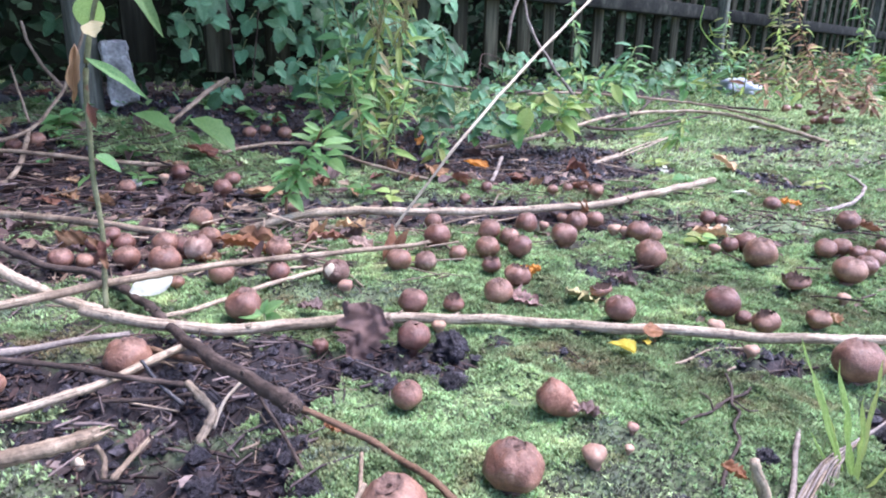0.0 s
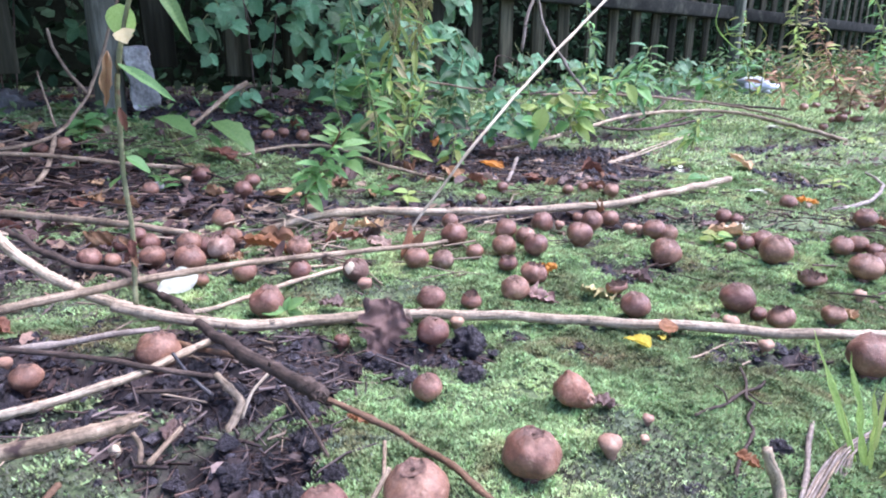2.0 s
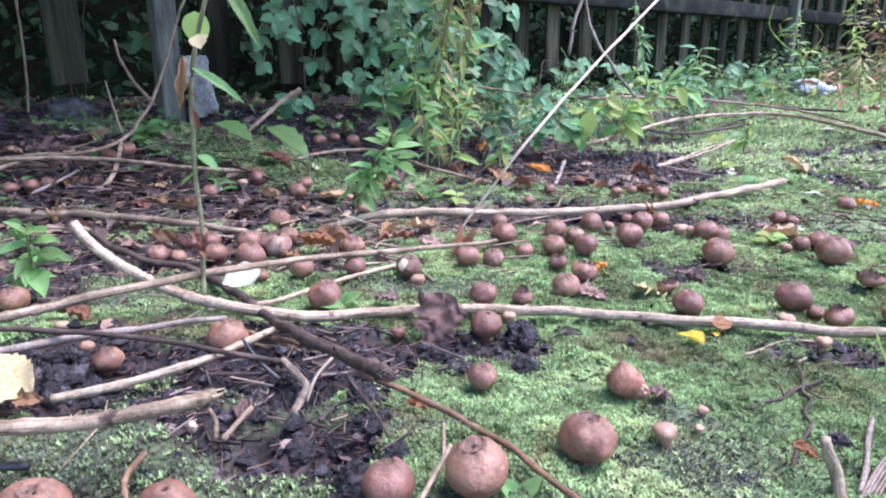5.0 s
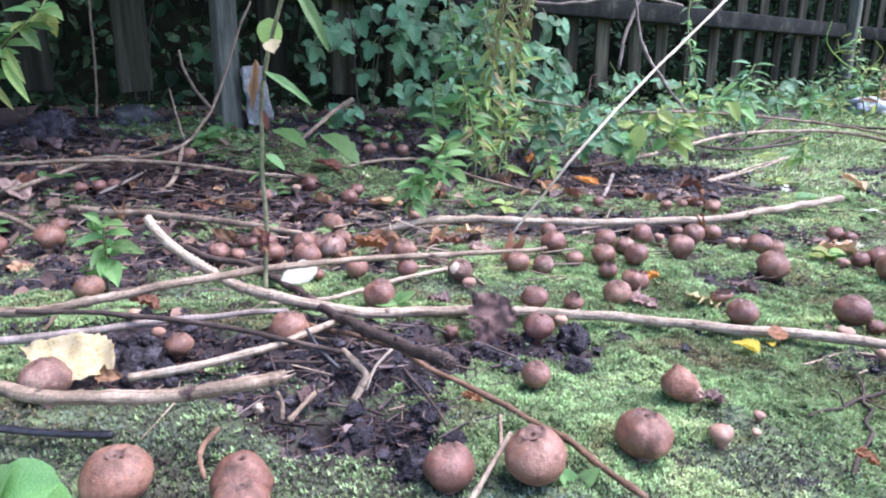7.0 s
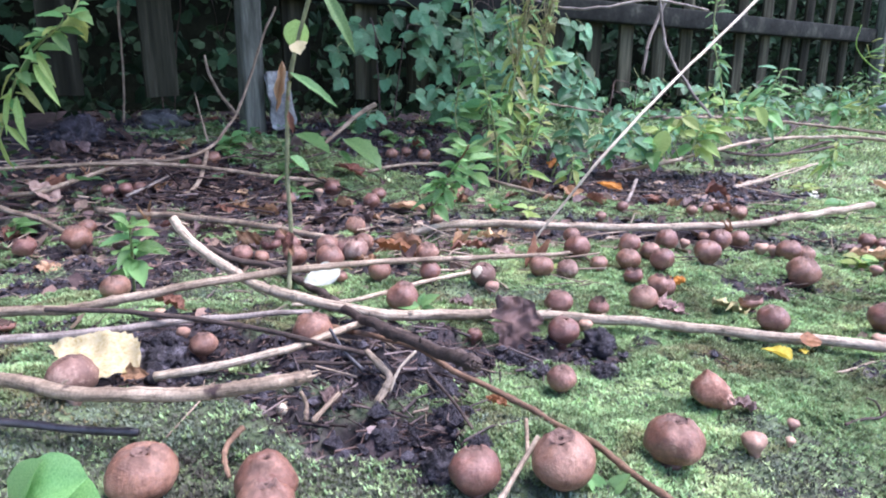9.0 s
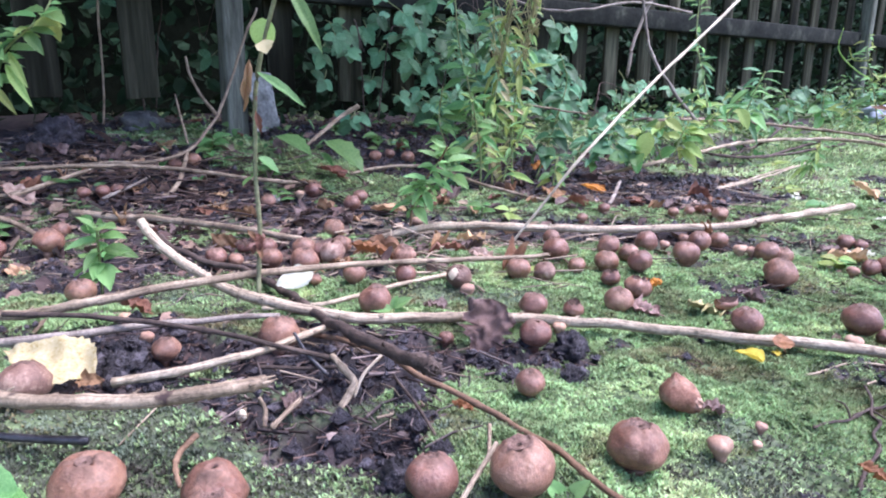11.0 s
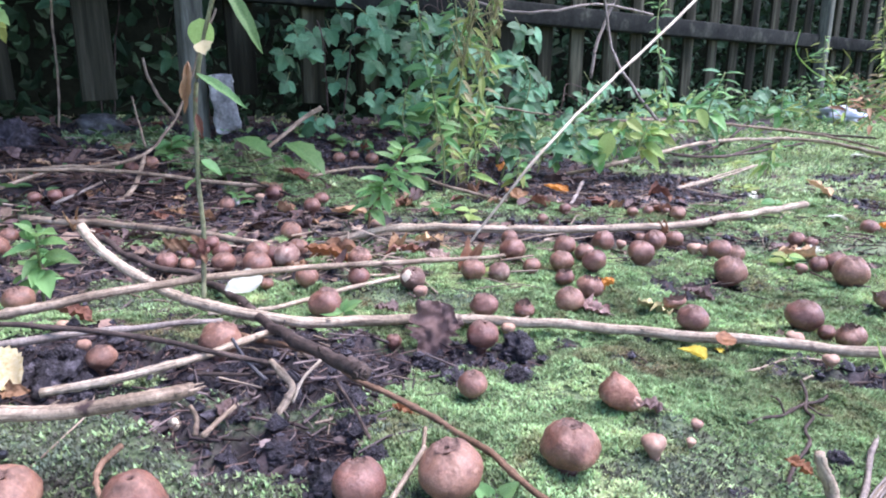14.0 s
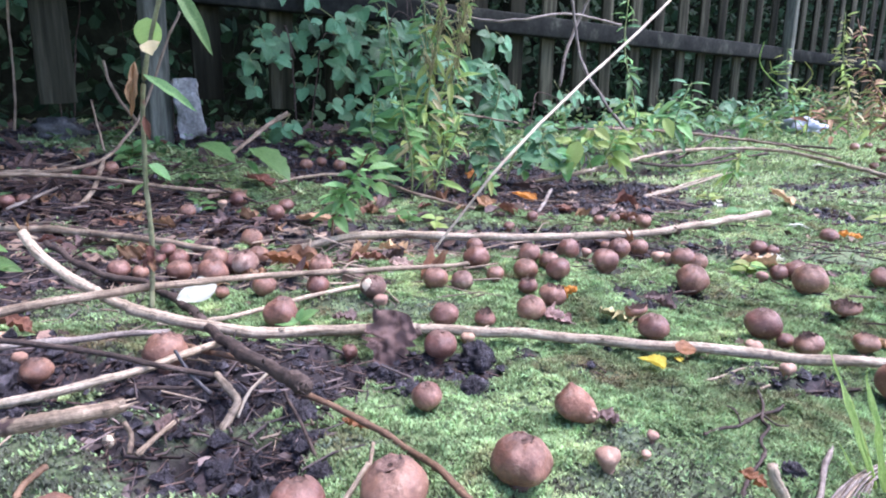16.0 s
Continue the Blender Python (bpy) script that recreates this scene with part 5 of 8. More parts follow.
stick("stick", "short pale stick leaning up from the ground", WOOD_MID, [(-0.468, 1.380, 0.172), (-0.497, 1.360, 0.150), (-0.519, 1.320, 0.125), (-0.541, 1.250, 0.089)], 0.0056, 0.0035, 0.2, 0.002)
stick("stick", "thin curved brown stem on the soil", WOOD_MID, [(-0.445, 1.247, 0.038), (-0.374, 1.320, 0.048), (-0.281, 1.332, 0.044), (-0.175, 1.245, 0.025), (-0.049, 1.154, 0.012)], 0.0034, 0.0031, 0.15, 0.002)
stick("stem", "curved pale dead stem by the fence", WOOD_LILAC, [(0.220, 1.950, 0.517), (0.179, 1.950, 0.428), (0.150, 1.920, 0.341), (0.138, 1.900, 0.256)], 0.0039, 0.0048, 0.2, 0.003)
stick("stem", "thin bent dead stem by the fence", WOOD_LILAC, [(0.148, 1.800, 0.478), (0.165, 1.800, 0.381), (0.186, 1.780, 0.302), (0.242, 1.740, 0.209), (0.332, 1.680, 0.093)], 0.0036, 0.0042, 0.2, 0.003)
stick("stem", "thin trailing dead stem on the fence", WOOD_LILAC, [(-0.274, 1.750, 0.471), (-0.186, 1.750, 0.438), (-0.083, 1.750, 0.411), (0.018, 1.770, 0.411), (0.137, 1.850, 0.438), (0.301, 1.950, 0.420)], 0.0029, 0.0032, 0.2, 0.004)
stick("twig", "thin trailing bramble runner", WOOD_DARK, [(0.090, 1.802, 0.130), (0.266, 2.019, 0.138), (0.440, 2.149, 0.132), (0.667, 2.335, 0.108), (0.877, 2.399, 0.086), (1.092, 2.334, 0.071)], 0.0031, 0.0038, 0.2, 0.003)
stick("twig", "pale thin twig at the foot of the plants", WOOD_MID, [(-0.113, 1.450, 0.177), (-0.039, 1.450, 0.166), (0.023, 1.450, 0.157)], 0.0025, 0.0018, 0.2, 0.002)
stick("twig", "curved pale twig lying on the moss", WOOD_LILAC, [(0.502, 0.953, 0.008), (0.555, 0.971, 0.012), (0.632, 1.038, 0.014), (0.716, 1.156, 0.016), (0.751, 1.268, 0.018)], 0.0037, 0.0022, 0.2, 0.003)
stick("twig", "thin pale straw on the moss", WOOD_PALE, [(0.335, 1.451, 0.012), (0.426, 1.537, 0.025), (0.597, 1.830, 0.030)], 0.0025, 0.0023, 0.2, 0.001)
stick("twig", "broken bit of pale wood", WOOD_PALE, [(0.290, 1.384, 0.010), (0.335, 1.451, 0.012), (0.374, 1.511, 0.012)], 0.0059, 0.0078, 0.2, 0.002)
stick("stem", "straight pale dry stalk leaning across the view", DRYSTALK, [(-0.076, 0.755, 0.015), (-0.039, 0.765, 0.064), (0.015, 0.790, 0.135), (0.108, 0.950, 0.223), (0.207, 1.120, 0.310), (0.270, 1.200, 0.371)], 0.0014, 0.0024, 0.2, 0.001)

stick("twig", "thin dark side shoot of a crooked twig", WOOD_DARK, [(0.178, 0.398, 0.011), (0.176, 0.378, 0.016), (0.183, 0.379, 0.015)], 0.0007, 0.0004, 0.5, 0.002)
stick("twig", "thin dark side shoot of a crooked twig", WOOD_DARK, [(0.158, 0.380, 0.012), (0.155, 0.381, 0.019), (0.153, 0.390, 0.018)], 0.0007, 0.0004, 0.5, 0.002)

# ---- plants ----
def leaf_to(base, tip, width=1.0, face=(0, -0.6, 0.8), twist=0.0):
    """The matrix that lays a unit leaf from base to tip, its upper side turned as near to face as it goes."""
    b, t = Vector(base), Vector(tip)
    y = t - b
    length = y.length
    y.normalize()
    z = Vector(face) - Vector(face).dot(y) * y
    if z.length < 0.05:
        z = Vector((1, 0, 0)).cross(y)
    z.normalize()
    x = y.cross(z)
    m = Matrix((x, y, z)).transposed().to_4x4()
    return Matrix.Translation(b) @ m @ Matrix.Rotation(radians(twist), 4, 'Y') @ Matrix.Diagonal((length * width, length, length, 1))


def leaf(plant, kind, material, base, tip, width=1.0, face=(0, -0.6, 0.8), variant=0, label="", **shape):
    return part("leaf", leaf_mesh(kind, material, variant, **shape), material, plant, label, leaf_to(base, tip, width, face))


def stem(plant, points, r0, r1, material, seed=0, name="stem"):
    return part(name, tube(bmesh.new(), points, r0, r1, 8, 8, 0.08, 0.12, 0.001, seed), material, plant)


def leafy(plant, points, material, kind, size, count, seed, width=1.0, droop=0.1, low=0.15, spread_up=0.3):
    """Leaves all the way up a stem, turning round it, smaller towards the top."""
    rng = random.Random(seed)
    line = spline(points, 12)
    for k in range(count):
        u = low + (0.99 - low) * k / max(1, count - 1)
        u = min(0.99, max(low, u + rng.uniform(-0.05, 0.05)))
        p = line[int(u * (len(line) - 1))]
        a = rng.uniform(0, 6.28)
        long = size * rng.uniform(0.35, 1.45) * (1.2 - 0.6 * u)
        d = Vector((math.cos(a), math.sin(a), rng.uniform(-5 * droop, spread_up * 1.6))).normalized()
        p = p + 0.35 * long * rng.random() * Vector((d.x, d.y, 0.3))
        leaf(plant, kind, rng.choice(material) if isinstance(material, tuple) else material, p, p + d * long, width * rng.uniform(0.65, 1.25), (0.3 * math.cos(a) + rng.uniform(-0.4, 0.4), -0.5 + 0.3 * math.sin(a), 0.7), k % 4, fold=0.3, droop=0.28)


def pods(plant, points, count, size, seed):
    """Dry thread-like seed pods that hang about the top of a stem."""
    rng = random.Random(seed)
    line = spline(points, 12)
    for k in range(count):
        p = line[int(len(line) * rng.uniform(0.5, 0.98))]
        a = rng.uniform(0, 6.28)
        d = Vector((math.cos(a) * 0.35, math.sin(a) * 0.35, rng.uniform(0.2, 1.0)))
        q = p + d * size * rng.uniform(0.5, 1.0)
        part("seed_pod", tube(bmesh.new(), [p, (p + q) / 2 + Vector((0, 0, 0.1 * size)), q], 0.0011, 0.0007, 5, 3, 0.1, 0, 0.002, seed + k), STRAWSTEM, plant)


def sprout(x, y, size, material, count, seed, label, kind="ovate"):
    """A small seedling: a short stem with pairs of leaves."""
    rng = random.Random(seed)
    z = gz(x, y)
    ob = thing("seedling", label, "seedling", (x, y, z))
    top = Vector((rng.uniform(-0.2, 0.2) * size, rng.uniform(-0.2, 0.2) * size, size * 0.75))
    stem(ob, [(0, 0, -0.005), top * 0.5, top], size * 0.035, size * 0.02, STEMGREEN, seed)
    for k in range(count):
        a = k * 2.4 + rng.uniform(-0.4, 0.4)
        p = top * (0.35 + 0.65 * k / count)
        d = Vector((math.cos(a), math.sin(a), rng.uniform(0.0, 0.5)))
        leaf(ob, kind, material, p, p + d * size * rng.uniform(0.5, 0.9), 0.9, (0.1, -0.4, 0.9), k % 4, fold=0.3, droop=0.25)
    return ob


def trefoil(bush, at, size, facing, turn, rng):
    """A bramble leaf: three toothed leaflets on one stalk."""
    f = Vector(facing).normalized()
    side = f.cross(Vector((0, 0, 1))).normalized()
    up = side.cross(f)
    down = math.cos(turn) * -up + math.sin(turn) * side
    across = down.cross(f)
    at = Vector(at)
    stalk = at - down * size * 0.9 - f * size * 0.4
    whole = part("leaf", tube(bmesh.new(), [stalk, at - down * size * 0.3 - f * 0.1 * size, at], 0.0011, 0.0008, 5, 3, 0.05), STEMGREEN, bush)
    for w, k in ((down, 1.0), (across * 0.95 + down * 0.1, 0.88), (-across * 0.95 + down * 0.1, 0.88)):
        tip = at + (w + f * rng.uniform(-0.2, 0.2)) * size * k * rng.uniform(0.85, 1.1)
        leaflet = leaf(whole, "bramble", BLUEGREEN, at, tip, rng.uniform(0.7, 0.95), f + 0.25 * Vector((rng.uniform(-1, 1), rng.uniform(-1, 1), rng.uniform(-1, 1))), rng.randrange(4), fold=0.2, droop=0.15)
        leaflet.name = "leaflet"


# the tall stalk by the sticks
plant = thing("stalk_plant", "single upright green stalk with few leaves, yellowing at the top", "plant")
stem(plant, [(-0.254, 0.470, 0.031), (-0.256, 0.478, 0.060), (-0.253, 0.476, 0.085), (-0.252, 0.474, 0.131), (-0.248, 0.470, 0.176), (-0.241, 0.465, 0.209), (-0.230, 0.460, 0.237), (-0.215, 0.455, 0.271), (-0.207, 0.450, 0.295)], 0.0020, 0.0015, STALK, 3)
leaf(plant, "round", LIME, (-0.233, 0.460, 0.246), (-0.232, 0.460, 0.224), 1.02, (0.1, -1, 0.15), 0, fold=0.15, droop=0.1)
leaf(plant, "torn", CREAMLEAF, (-0.231, 0.458, 0.231), (-0.227, 0.452, 0.221), 1.2, (0.1, -1, 0.2), 2, "withered pale leaf tip", fold=0.2, droop=0.1)
leaf(plant, "lance", GREEN, (-0.240, 0.462, 0.208), (-0.203, 0.466, 0.186), 0.62, (0.2, -0.5, 0.8), 0, fold=0.3, droop=0.12)
leaf(plant, "lance", GREEN, (-0.210, 0.455, 0.267), (-0.184, 0.457, 0.223), 0.62, (0.6, -0.7, 0.4), 0, fold=0.3, droop=0.12)
leaf(plant, "ovate", GREEN, (-0.249, 0.474, 0.144), (-0.233, 0.477, 0.133), 0.85, (0.1, -0.3, 0.9), 0, fold=0.3, droop=0.12)
leaf(plant, "ovate", GREEN, (-0.250, 0.474, 0.131), (-0.269, 0.480, 0.122), 0.85, (0.1, -0.3, 0.9), 1, fold=0.3, droop=0.12)
leaf(plant, "torn", TANLEAF, (-0.246, 0.462, 0.217), (-0.251, 0.460, 0.178), 0.22, (0.5, -0.8, 0.2), 1, "hanging withered brown leaf", fold=0.25, droop=0.3, curl=0.12, bumpy=0.09)
leaf(plant, "torn", DEADLEAF, (-0.245, 0.466, 0.180), (-0.241, 0.466, 0.162), 0.3, (0.5, -0.8, 0.2), 2, "hanging withered brown leaf", fold=0.25, droop=0.25)
leaf(plant, "torn", DEADLEAF, (-0.254, 0.474, 0.073), (-0.258, 0.468, 0.066), 0.6, (0.3, -0.6, 0.7), 3, "withered brown leaf at the foot", fold=0.2, droop=0.3, curl=0.15, bumpy=0.15)
leaf(plant, "torn", DEADLEAF, (-0.254, 0.474, 0.071), (-0.248, 0.468, 0.064), 0.6, (0.3, -0.6, 0.7), 3, "withered brown leaf at the foot", fold=0.2, droop=0.3, curl=0.15, bumpy=0.15)
leaf(plant, "torn", DEADLEAF, (-0.253, 0.474, 0.082), (-0.250, 0.468, 0.070), 0.6, (0.3, -0.6, 0.7), 3, "withered brown leaf at the foot", fold=0.2, droop=0.3, curl=0.15, bumpy=0.15)
leaf(plant, "torn", DEADLEAF, (-0.255, 0.474, 0.076), (-0.257, 0.468, 0.086), 0.6, (0.3, -0.6, 0.7), 3, "withered brown leaf at the foot", fold=0.2, droop=0.3, curl=0.15, bumpy=0.15)
# leafy plant in the middle
plant = thing("leafy_plant", "low bushy plant with fresh green leaves on reddish stems", "plant")
stem(plant, [(-0.216, 0.830, 0.014), (-0.212, 0.830, 0.050), (-0.200, 0.830, 0.076), (-0.174, 0.820, 0.111), (-0.161, 0.810, 0.130)], 0.0018, 0.0012, STEMRED, 4)
stem(plant, [(-0.211, 0.830, 0.054), (-0.191, 0.840, 0.069), (-0.162, 0.850, 0.089)], 0.0014, 0.001, STEMRED, 5)
leaf(plant, "ovate", BRIGHT, (-0.174, 0.820, 0.113), (-0.197, 0.804, 0.127), 0.62, (0, -0.5, 0.8), 0, fold=0.3, droop=0.12)
leaf(plant, "ovate", BRIGHT, (-0.173, 0.820, 0.116), (-0.175, 0.848, 0.130), 0.62, (0, -0.5, 0.8), 1, fold=0.3, droop=0.12)
leaf(plant, "ovate", BRIGHT, (-0.167, 0.820, 0.118), (-0.136, 0.798, 0.129), 0.62, (0, -0.5, 0.8), 2, fold=0.3, droop=0.12)
leaf(plant, "ovate", BRIGHT, (-0.163, 0.820, 0.110), (-0.127, 0.832, 0.118), 0.62, (0, -0.5, 0.8), 3, fold=0.3, droop=0.12)
leaf(plant, "ovate", BRIGHT, (-0.190, 0.820, 0.085), (-0.214, 0.795, 0.095), 0.62, (0, -0.5, 0.8), 0, fold=0.3, droop=0.12)
leaf(plant, "ovate", BRIGHT, (-0.190, 0.820, 0.084), (-0.211, 0.805, 0.077), 0.62, (0, -0.5, 0.8), 1, fold=0.3, droop=0.12)
leaf(plant, "ovate", BRIGHT, (-0.194, 0.820, 0.082), (-0.181, 0.850, 0.063), 0.62, (0, -0.5, 0.8), 2, fold=0.3, droop=0.12)
leaf(plant, "ovate", BRIGHT, (-0.198, 0.820, 0.072), (-0.207, 0.803, 0.055), 0.62, (0, -0.5, 0.8), 3, fold=0.3, droop=0.12)
leaf(plant, "ovate", BRIGHT, (-0.196, 0.820, 0.071), (-0.183, 0.829, 0.041), 0.62, (0, -0.5, 0.8), 0, fold=0.3, droop=0.12)
leaf(plant, "ovate", BRIGHT, (-0.175, 0.820, 0.097), (-0.147, 0.818, 0.088), 0.62, (0, -0.5, 0.8), 1, fold=0.3, droop=0.12)
leaf(plant, "ovate", BRIGHT, (-0.175, 0.820, 0.097), (-0.196, 0.817, 0.105), 0.62, (0, -0.5, 0.8), 2, fold=0.3, droop=0.12)
leaf(plant, "ovate", BRIGHT, (-0.181, 0.820, 0.086), (-0.154, 0.820, 0.072), 0.62, (0, -0.5, 0.8), 3, fold=0.3, droop=0.12)
leaf(plant, "ovate", BRIGHT, (-0.202, 0.820, 0.063), (-0.222, 0.802, 0.057), 0.62, (0, -0.5, 0.8), 0, fold=0.3, droop=0.12)
leaf(plant, "ovate", BRIGHT, (-0.167, 0.820, 0.122), (-0.192, 0.840, 0.131), 0.62, (0, -0.5, 0.8), 1, fold=0.3, droop=0.12)
leaf(plant, "ovate", BRIGHT, (-0.160, 0.820, 0.097), (-0.135, 0.795, 0.106), 0.62, (0, -0.5, 0.8), 2, fold=0.3, droop=0.12)
leaf(plant, "ovate", BRIGHT, (-0.163, 0.820, 0.125), (-0.147, 0.804, 0.139), 0.62, (0, -0.5, 0.8), 3, fold=0.3, droop=0.12)
leaf(plant, "ovate", BRIGHT, (-0.157, 0.820, 0.092), (-0.131, 0.791, 0.083), 0.62, (0, -0.5, 0.8), 0, fold=0.3, droop=0.12)
leaf(plant, "ovate", BRIGHT, (-0.206, 0.820, 0.059), (-0.191, 0.806, 0.053), 0.62, (0, -0.5, 0.8), 1, fold=0.3, droop=0.12)
leaf(plant, "ovate", BRIGHT, (-0.170, 0.820, 0.122), (-0.176, 0.814, 0.140), 0.62, (0, -0.5, 0.8), 2, fold=0.3, droop=0.12)
leaf(plant, "ovate", BRIGHT, (-0.174, 0.820, 0.107), (-0.164, 0.844, 0.109), 0.62, (0, -0.5, 0.8), 3, fold=0.3, droop=0.12)
leaf(plant, "ovate", BRIGHT, (-0.186, 0.820, 0.093), (-0.176, 0.813, 0.108), 0.62, (0, -0.5, 0.8), 0, fold=0.3, droop=0.12)
leaf(plant, "ovate", BRIGHT, (-0.196, 0.820, 0.077), (-0.207, 0.797, 0.086), 0.62, (0, -0.5, 0.8), 1, fold=0.3, droop=0.12)
leaf(plant, "ovate", BRIGHT, (-0.182, 0.820, 0.093), (-0.168, 0.806, 0.089), 0.62, (0, -0.5, 0.8), 2, fold=0.3, droop=0.12)
leaf(plant, "ovate", BRIGHT, (-0.201, 0.820, 0.052), (-0.227, 0.849, 0.031), 0.62, (0, -0.5, 0.8), 3, fold=0.3, droop=0.12)
leaf(plant, "ovate", BRIGHT, (-0.206, 0.820, 0.048), (-0.184, 0.794, 0.034), 0.62, (0, -0.5, 0.8), 0, fold=0.3, droop=0.12)
leafy(plant, [(-0.216, 0.830, 0.014), (-0.212, 0.830, 0.050), (-0.200, 0.830, 0.076), (-0.174, 0.820, 0.111), (-0.161, 0.810, 0.130)], (BRIGHT, GREEN, BRIGHT), "ovate", 0.026, 26, 90, 0.62, 0.1, 0.25, 0.5)
leafy(plant, [(-0.211, 0.830, 0.054), (-0.191, 0.840, 0.069), (-0.162, 0.850, 0.089)], (BRIGHT, GREEN, BRIGHT), "ovate", 0.026, 16, 91, 0.62, 0.1, 0.25, 0.5)
# seedling among the sticks
plant = thing("seedling", "fresh green seedling with pointed leaves in tiers", "seedling")
stem(plant, [(-0.426, 0.500, 0.010), (-0.421, 0.495, 0.035), (-0.415, 0.488, 0.058), (-0.412, 0.485, 0.077)], 0.0014, 0.001, STEMGREEN, 6)
leaf(plant, "ovate", BRIGHT, (-0.415, 0.488, 0.066), (-0.437, 0.472, 0.061), 0.62, (0.3, -0.35, 0.9), 0, fold=0.3, droop=0.12)
leaf(plant, "ovate", BRIGHT, (-0.415, 0.488, 0.067), (-0.426, 0.491, 0.082), 0.62, (0.3, -0.35, 0.9), 1, fold=0.3, droop=0.12)
leaf(plant, "ovate", BRIGHT, (-0.414, 0.488, 0.067), (-0.381, 0.480, 0.074), 0.62, (0.3, -0.35, 0.9), 2, fold=0.3, droop=0.12)
leaf(plant, "ovate", BRIGHT, (-0.414, 0.488, 0.064), (-0.404, 0.494, 0.049), 0.62, (0.3, -0.35, 0.9), 3, fold=0.3, droop=0.12)
leaf(plant, "ovate", BRIGHT, (-0.415, 0.488, 0.045), (-0.454, 0.496, 0.031), 0.62, (0.3, -0.35, 0.9), 0, fold=0.3, droop=0.12)
leaf(plant, "ovate", BRIGHT, (-0.415, 0.488, 0.045), (-0.402, 0.462, 0.040), 0.62, (0.3, -0.35, 0.9), 1, fold=0.3, droop=0.12)
leaf(plant, "ovate", BRIGHT, (-0.414, 0.488, 0.043), (-0.384, 0.459, 0.034), 0.62, (0.3, -0.35, 0.9), 2, fold=0.3, droop=0.12)
leaf(plant, "ovate", BRIGHT, (-0.414, 0.488, 0.053), (-0.453, 0.508, 0.047), 0.62, (0.3, -0.35, 0.9), 3, fold=0.3, droop=0.12)
leaf(plant, "ovate", BRIGHT, (-0.414, 0.488, 0.074), (-0.420, 0.474, 0.090), 0.62, (0.3, -0.35, 0.9), 0, fold=0.3, droop=0.12)
leaf(plant, "ovate", BRIGHT, (-0.414, 0.488, 0.074), (-0.384, 0.472, 0.086), 0.62, (0.3, -0.35, 0.9), 1, fold=0.3, droop=0.12)
leaf(plant, "ovate", BRIGHT, (-0.416, 0.488, 0.037), (-0.457, 0.518, 0.012), 0.62, (0.3, -0.35, 0.9), 2, fold=0.3, droop=0.12)
leafy(plant, [(-0.426, 0.500, 0.010), (-0.421, 0.495, 0.035), (-0.415, 0.488, 0.058), (-0.412, 0.485, 0.082)], (BRIGHT, GREEN), "ovate", 0.026, 20, 77, 0.6, 0.06, 0.2, 0.4)
# small sprout in front of a ball
plant = thing("seedling", "tiny fresh green seedling beside a puffball", "seedling")
stem(plant, [(-0.147, 0.500, 0.003), (-0.150, 0.510, 0.009), (-0.152, 0.515, 0.013)], 0.001, 0.0007, STEMGREEN, 6)
leaf(plant, "ovate", BRIGHT, (-0.153, 0.515, 0.012), (-0.171, 0.509, 0.012), 0.8, (0, -0.6, 0.8), 0, fold=0.3, droop=0.12)
leaf(plant, "ovate", BRIGHT, (-0.152, 0.515, 0.013), (-0.136, 0.516, 0.024), 0.8, (0, -0.6, 0.8), 1, fold=0.3, droop=0.12)
leaf(plant, "ovate", BRIGHT, (-0.152, 0.515, 0.012), (-0.133, 0.512, 0.000), 0.8, (0, -0.6, 0.8), 2, fold=0.3, droop=0.12)
leaf(plant, "ovate", BRIGHT, (-0.153, 0.515, 0.012), (-0.149, 0.517, 0.024), 0.8, (0, -0.6, 0.8), 3, fold=0.3, droop=0.12)
leaf(plant, "ovate", BRIGHT, (-0.153, 0.515, 0.012), (-0.142, 0.518, 0.011), 0.8, (0, -0.6, 0.8), 0, fold=0.3, droop=0.12)
# grey-green sprig in front
plant = thing("seedling", "small pale green sprig in front of a puffball", "seedling")
stem(plant, [(0.002, 0.250, 0.008), (-0.001, 0.255, 0.013), (-0.003, 0.262, 0.017)], 0.0008, 0.0006, STEMGREEN, 6)
leaf(plant, "ovate", BRIGHT, (-0.003, 0.262, 0.016), (-0.012, 0.259, 0.029), 0.8, (0, -0.6, 0.8), 0, fold=0.3, droop=0.12)
leaf(plant, "ovate", BRIGHT, (-0.002, 0.262, 0.017), (0.007, 0.263, 0.028), 0.8, (0, -0.6, 0.8), 1, fold=0.3, droop=0.12)
leaf(plant, "ovate", BRIGHT, (-0.002, 0.262, 0.016), (0.005, 0.260, 0.016), 0.8, (0, -0.6, 0.8), 2, fold=0.3, droop=0.12)
leaf(plant, "ovate", BRIGHT, (-0.003, 0.262, 0.015), (-0.009, 0.263, 0.009), 0.8, (0, -0.6, 0.8), 3, fold=0.3, droop=0.12)
# broad leaf close to the ground near the path
plant = thing("seedling", "broad bright green leaf on a short stalk", "seedling")
stem(plant, [(-0.215, 0.150, 0.000), (-0.210, 0.160, 0.020), (-0.223, 0.168, 0.040)], 0.001, 0.0008, STEMGREEN, 6)
leaf(plant, "round", BRIGHT, (-0.223, 0.168, 0.040), (-0.189, 0.164, 0.063), 0.8, (0, -0.5, 0.8), 0, fold=0.3, droop=0.12)
leaf(plant, "round", BRIGHT, (-0.223, 0.168, 0.040), (-0.212, 0.169, 0.062), 0.8, (0, -0.5, 0.8), 1, fold=0.3, droop=0.12)
leaf(plant, "round", BRIGHT, (-0.217, 0.168, 0.042), (-0.185, 0.166, 0.053), 0.8, (0, -0.5, 0.8), 2, fold=0.3, droop=0.12)
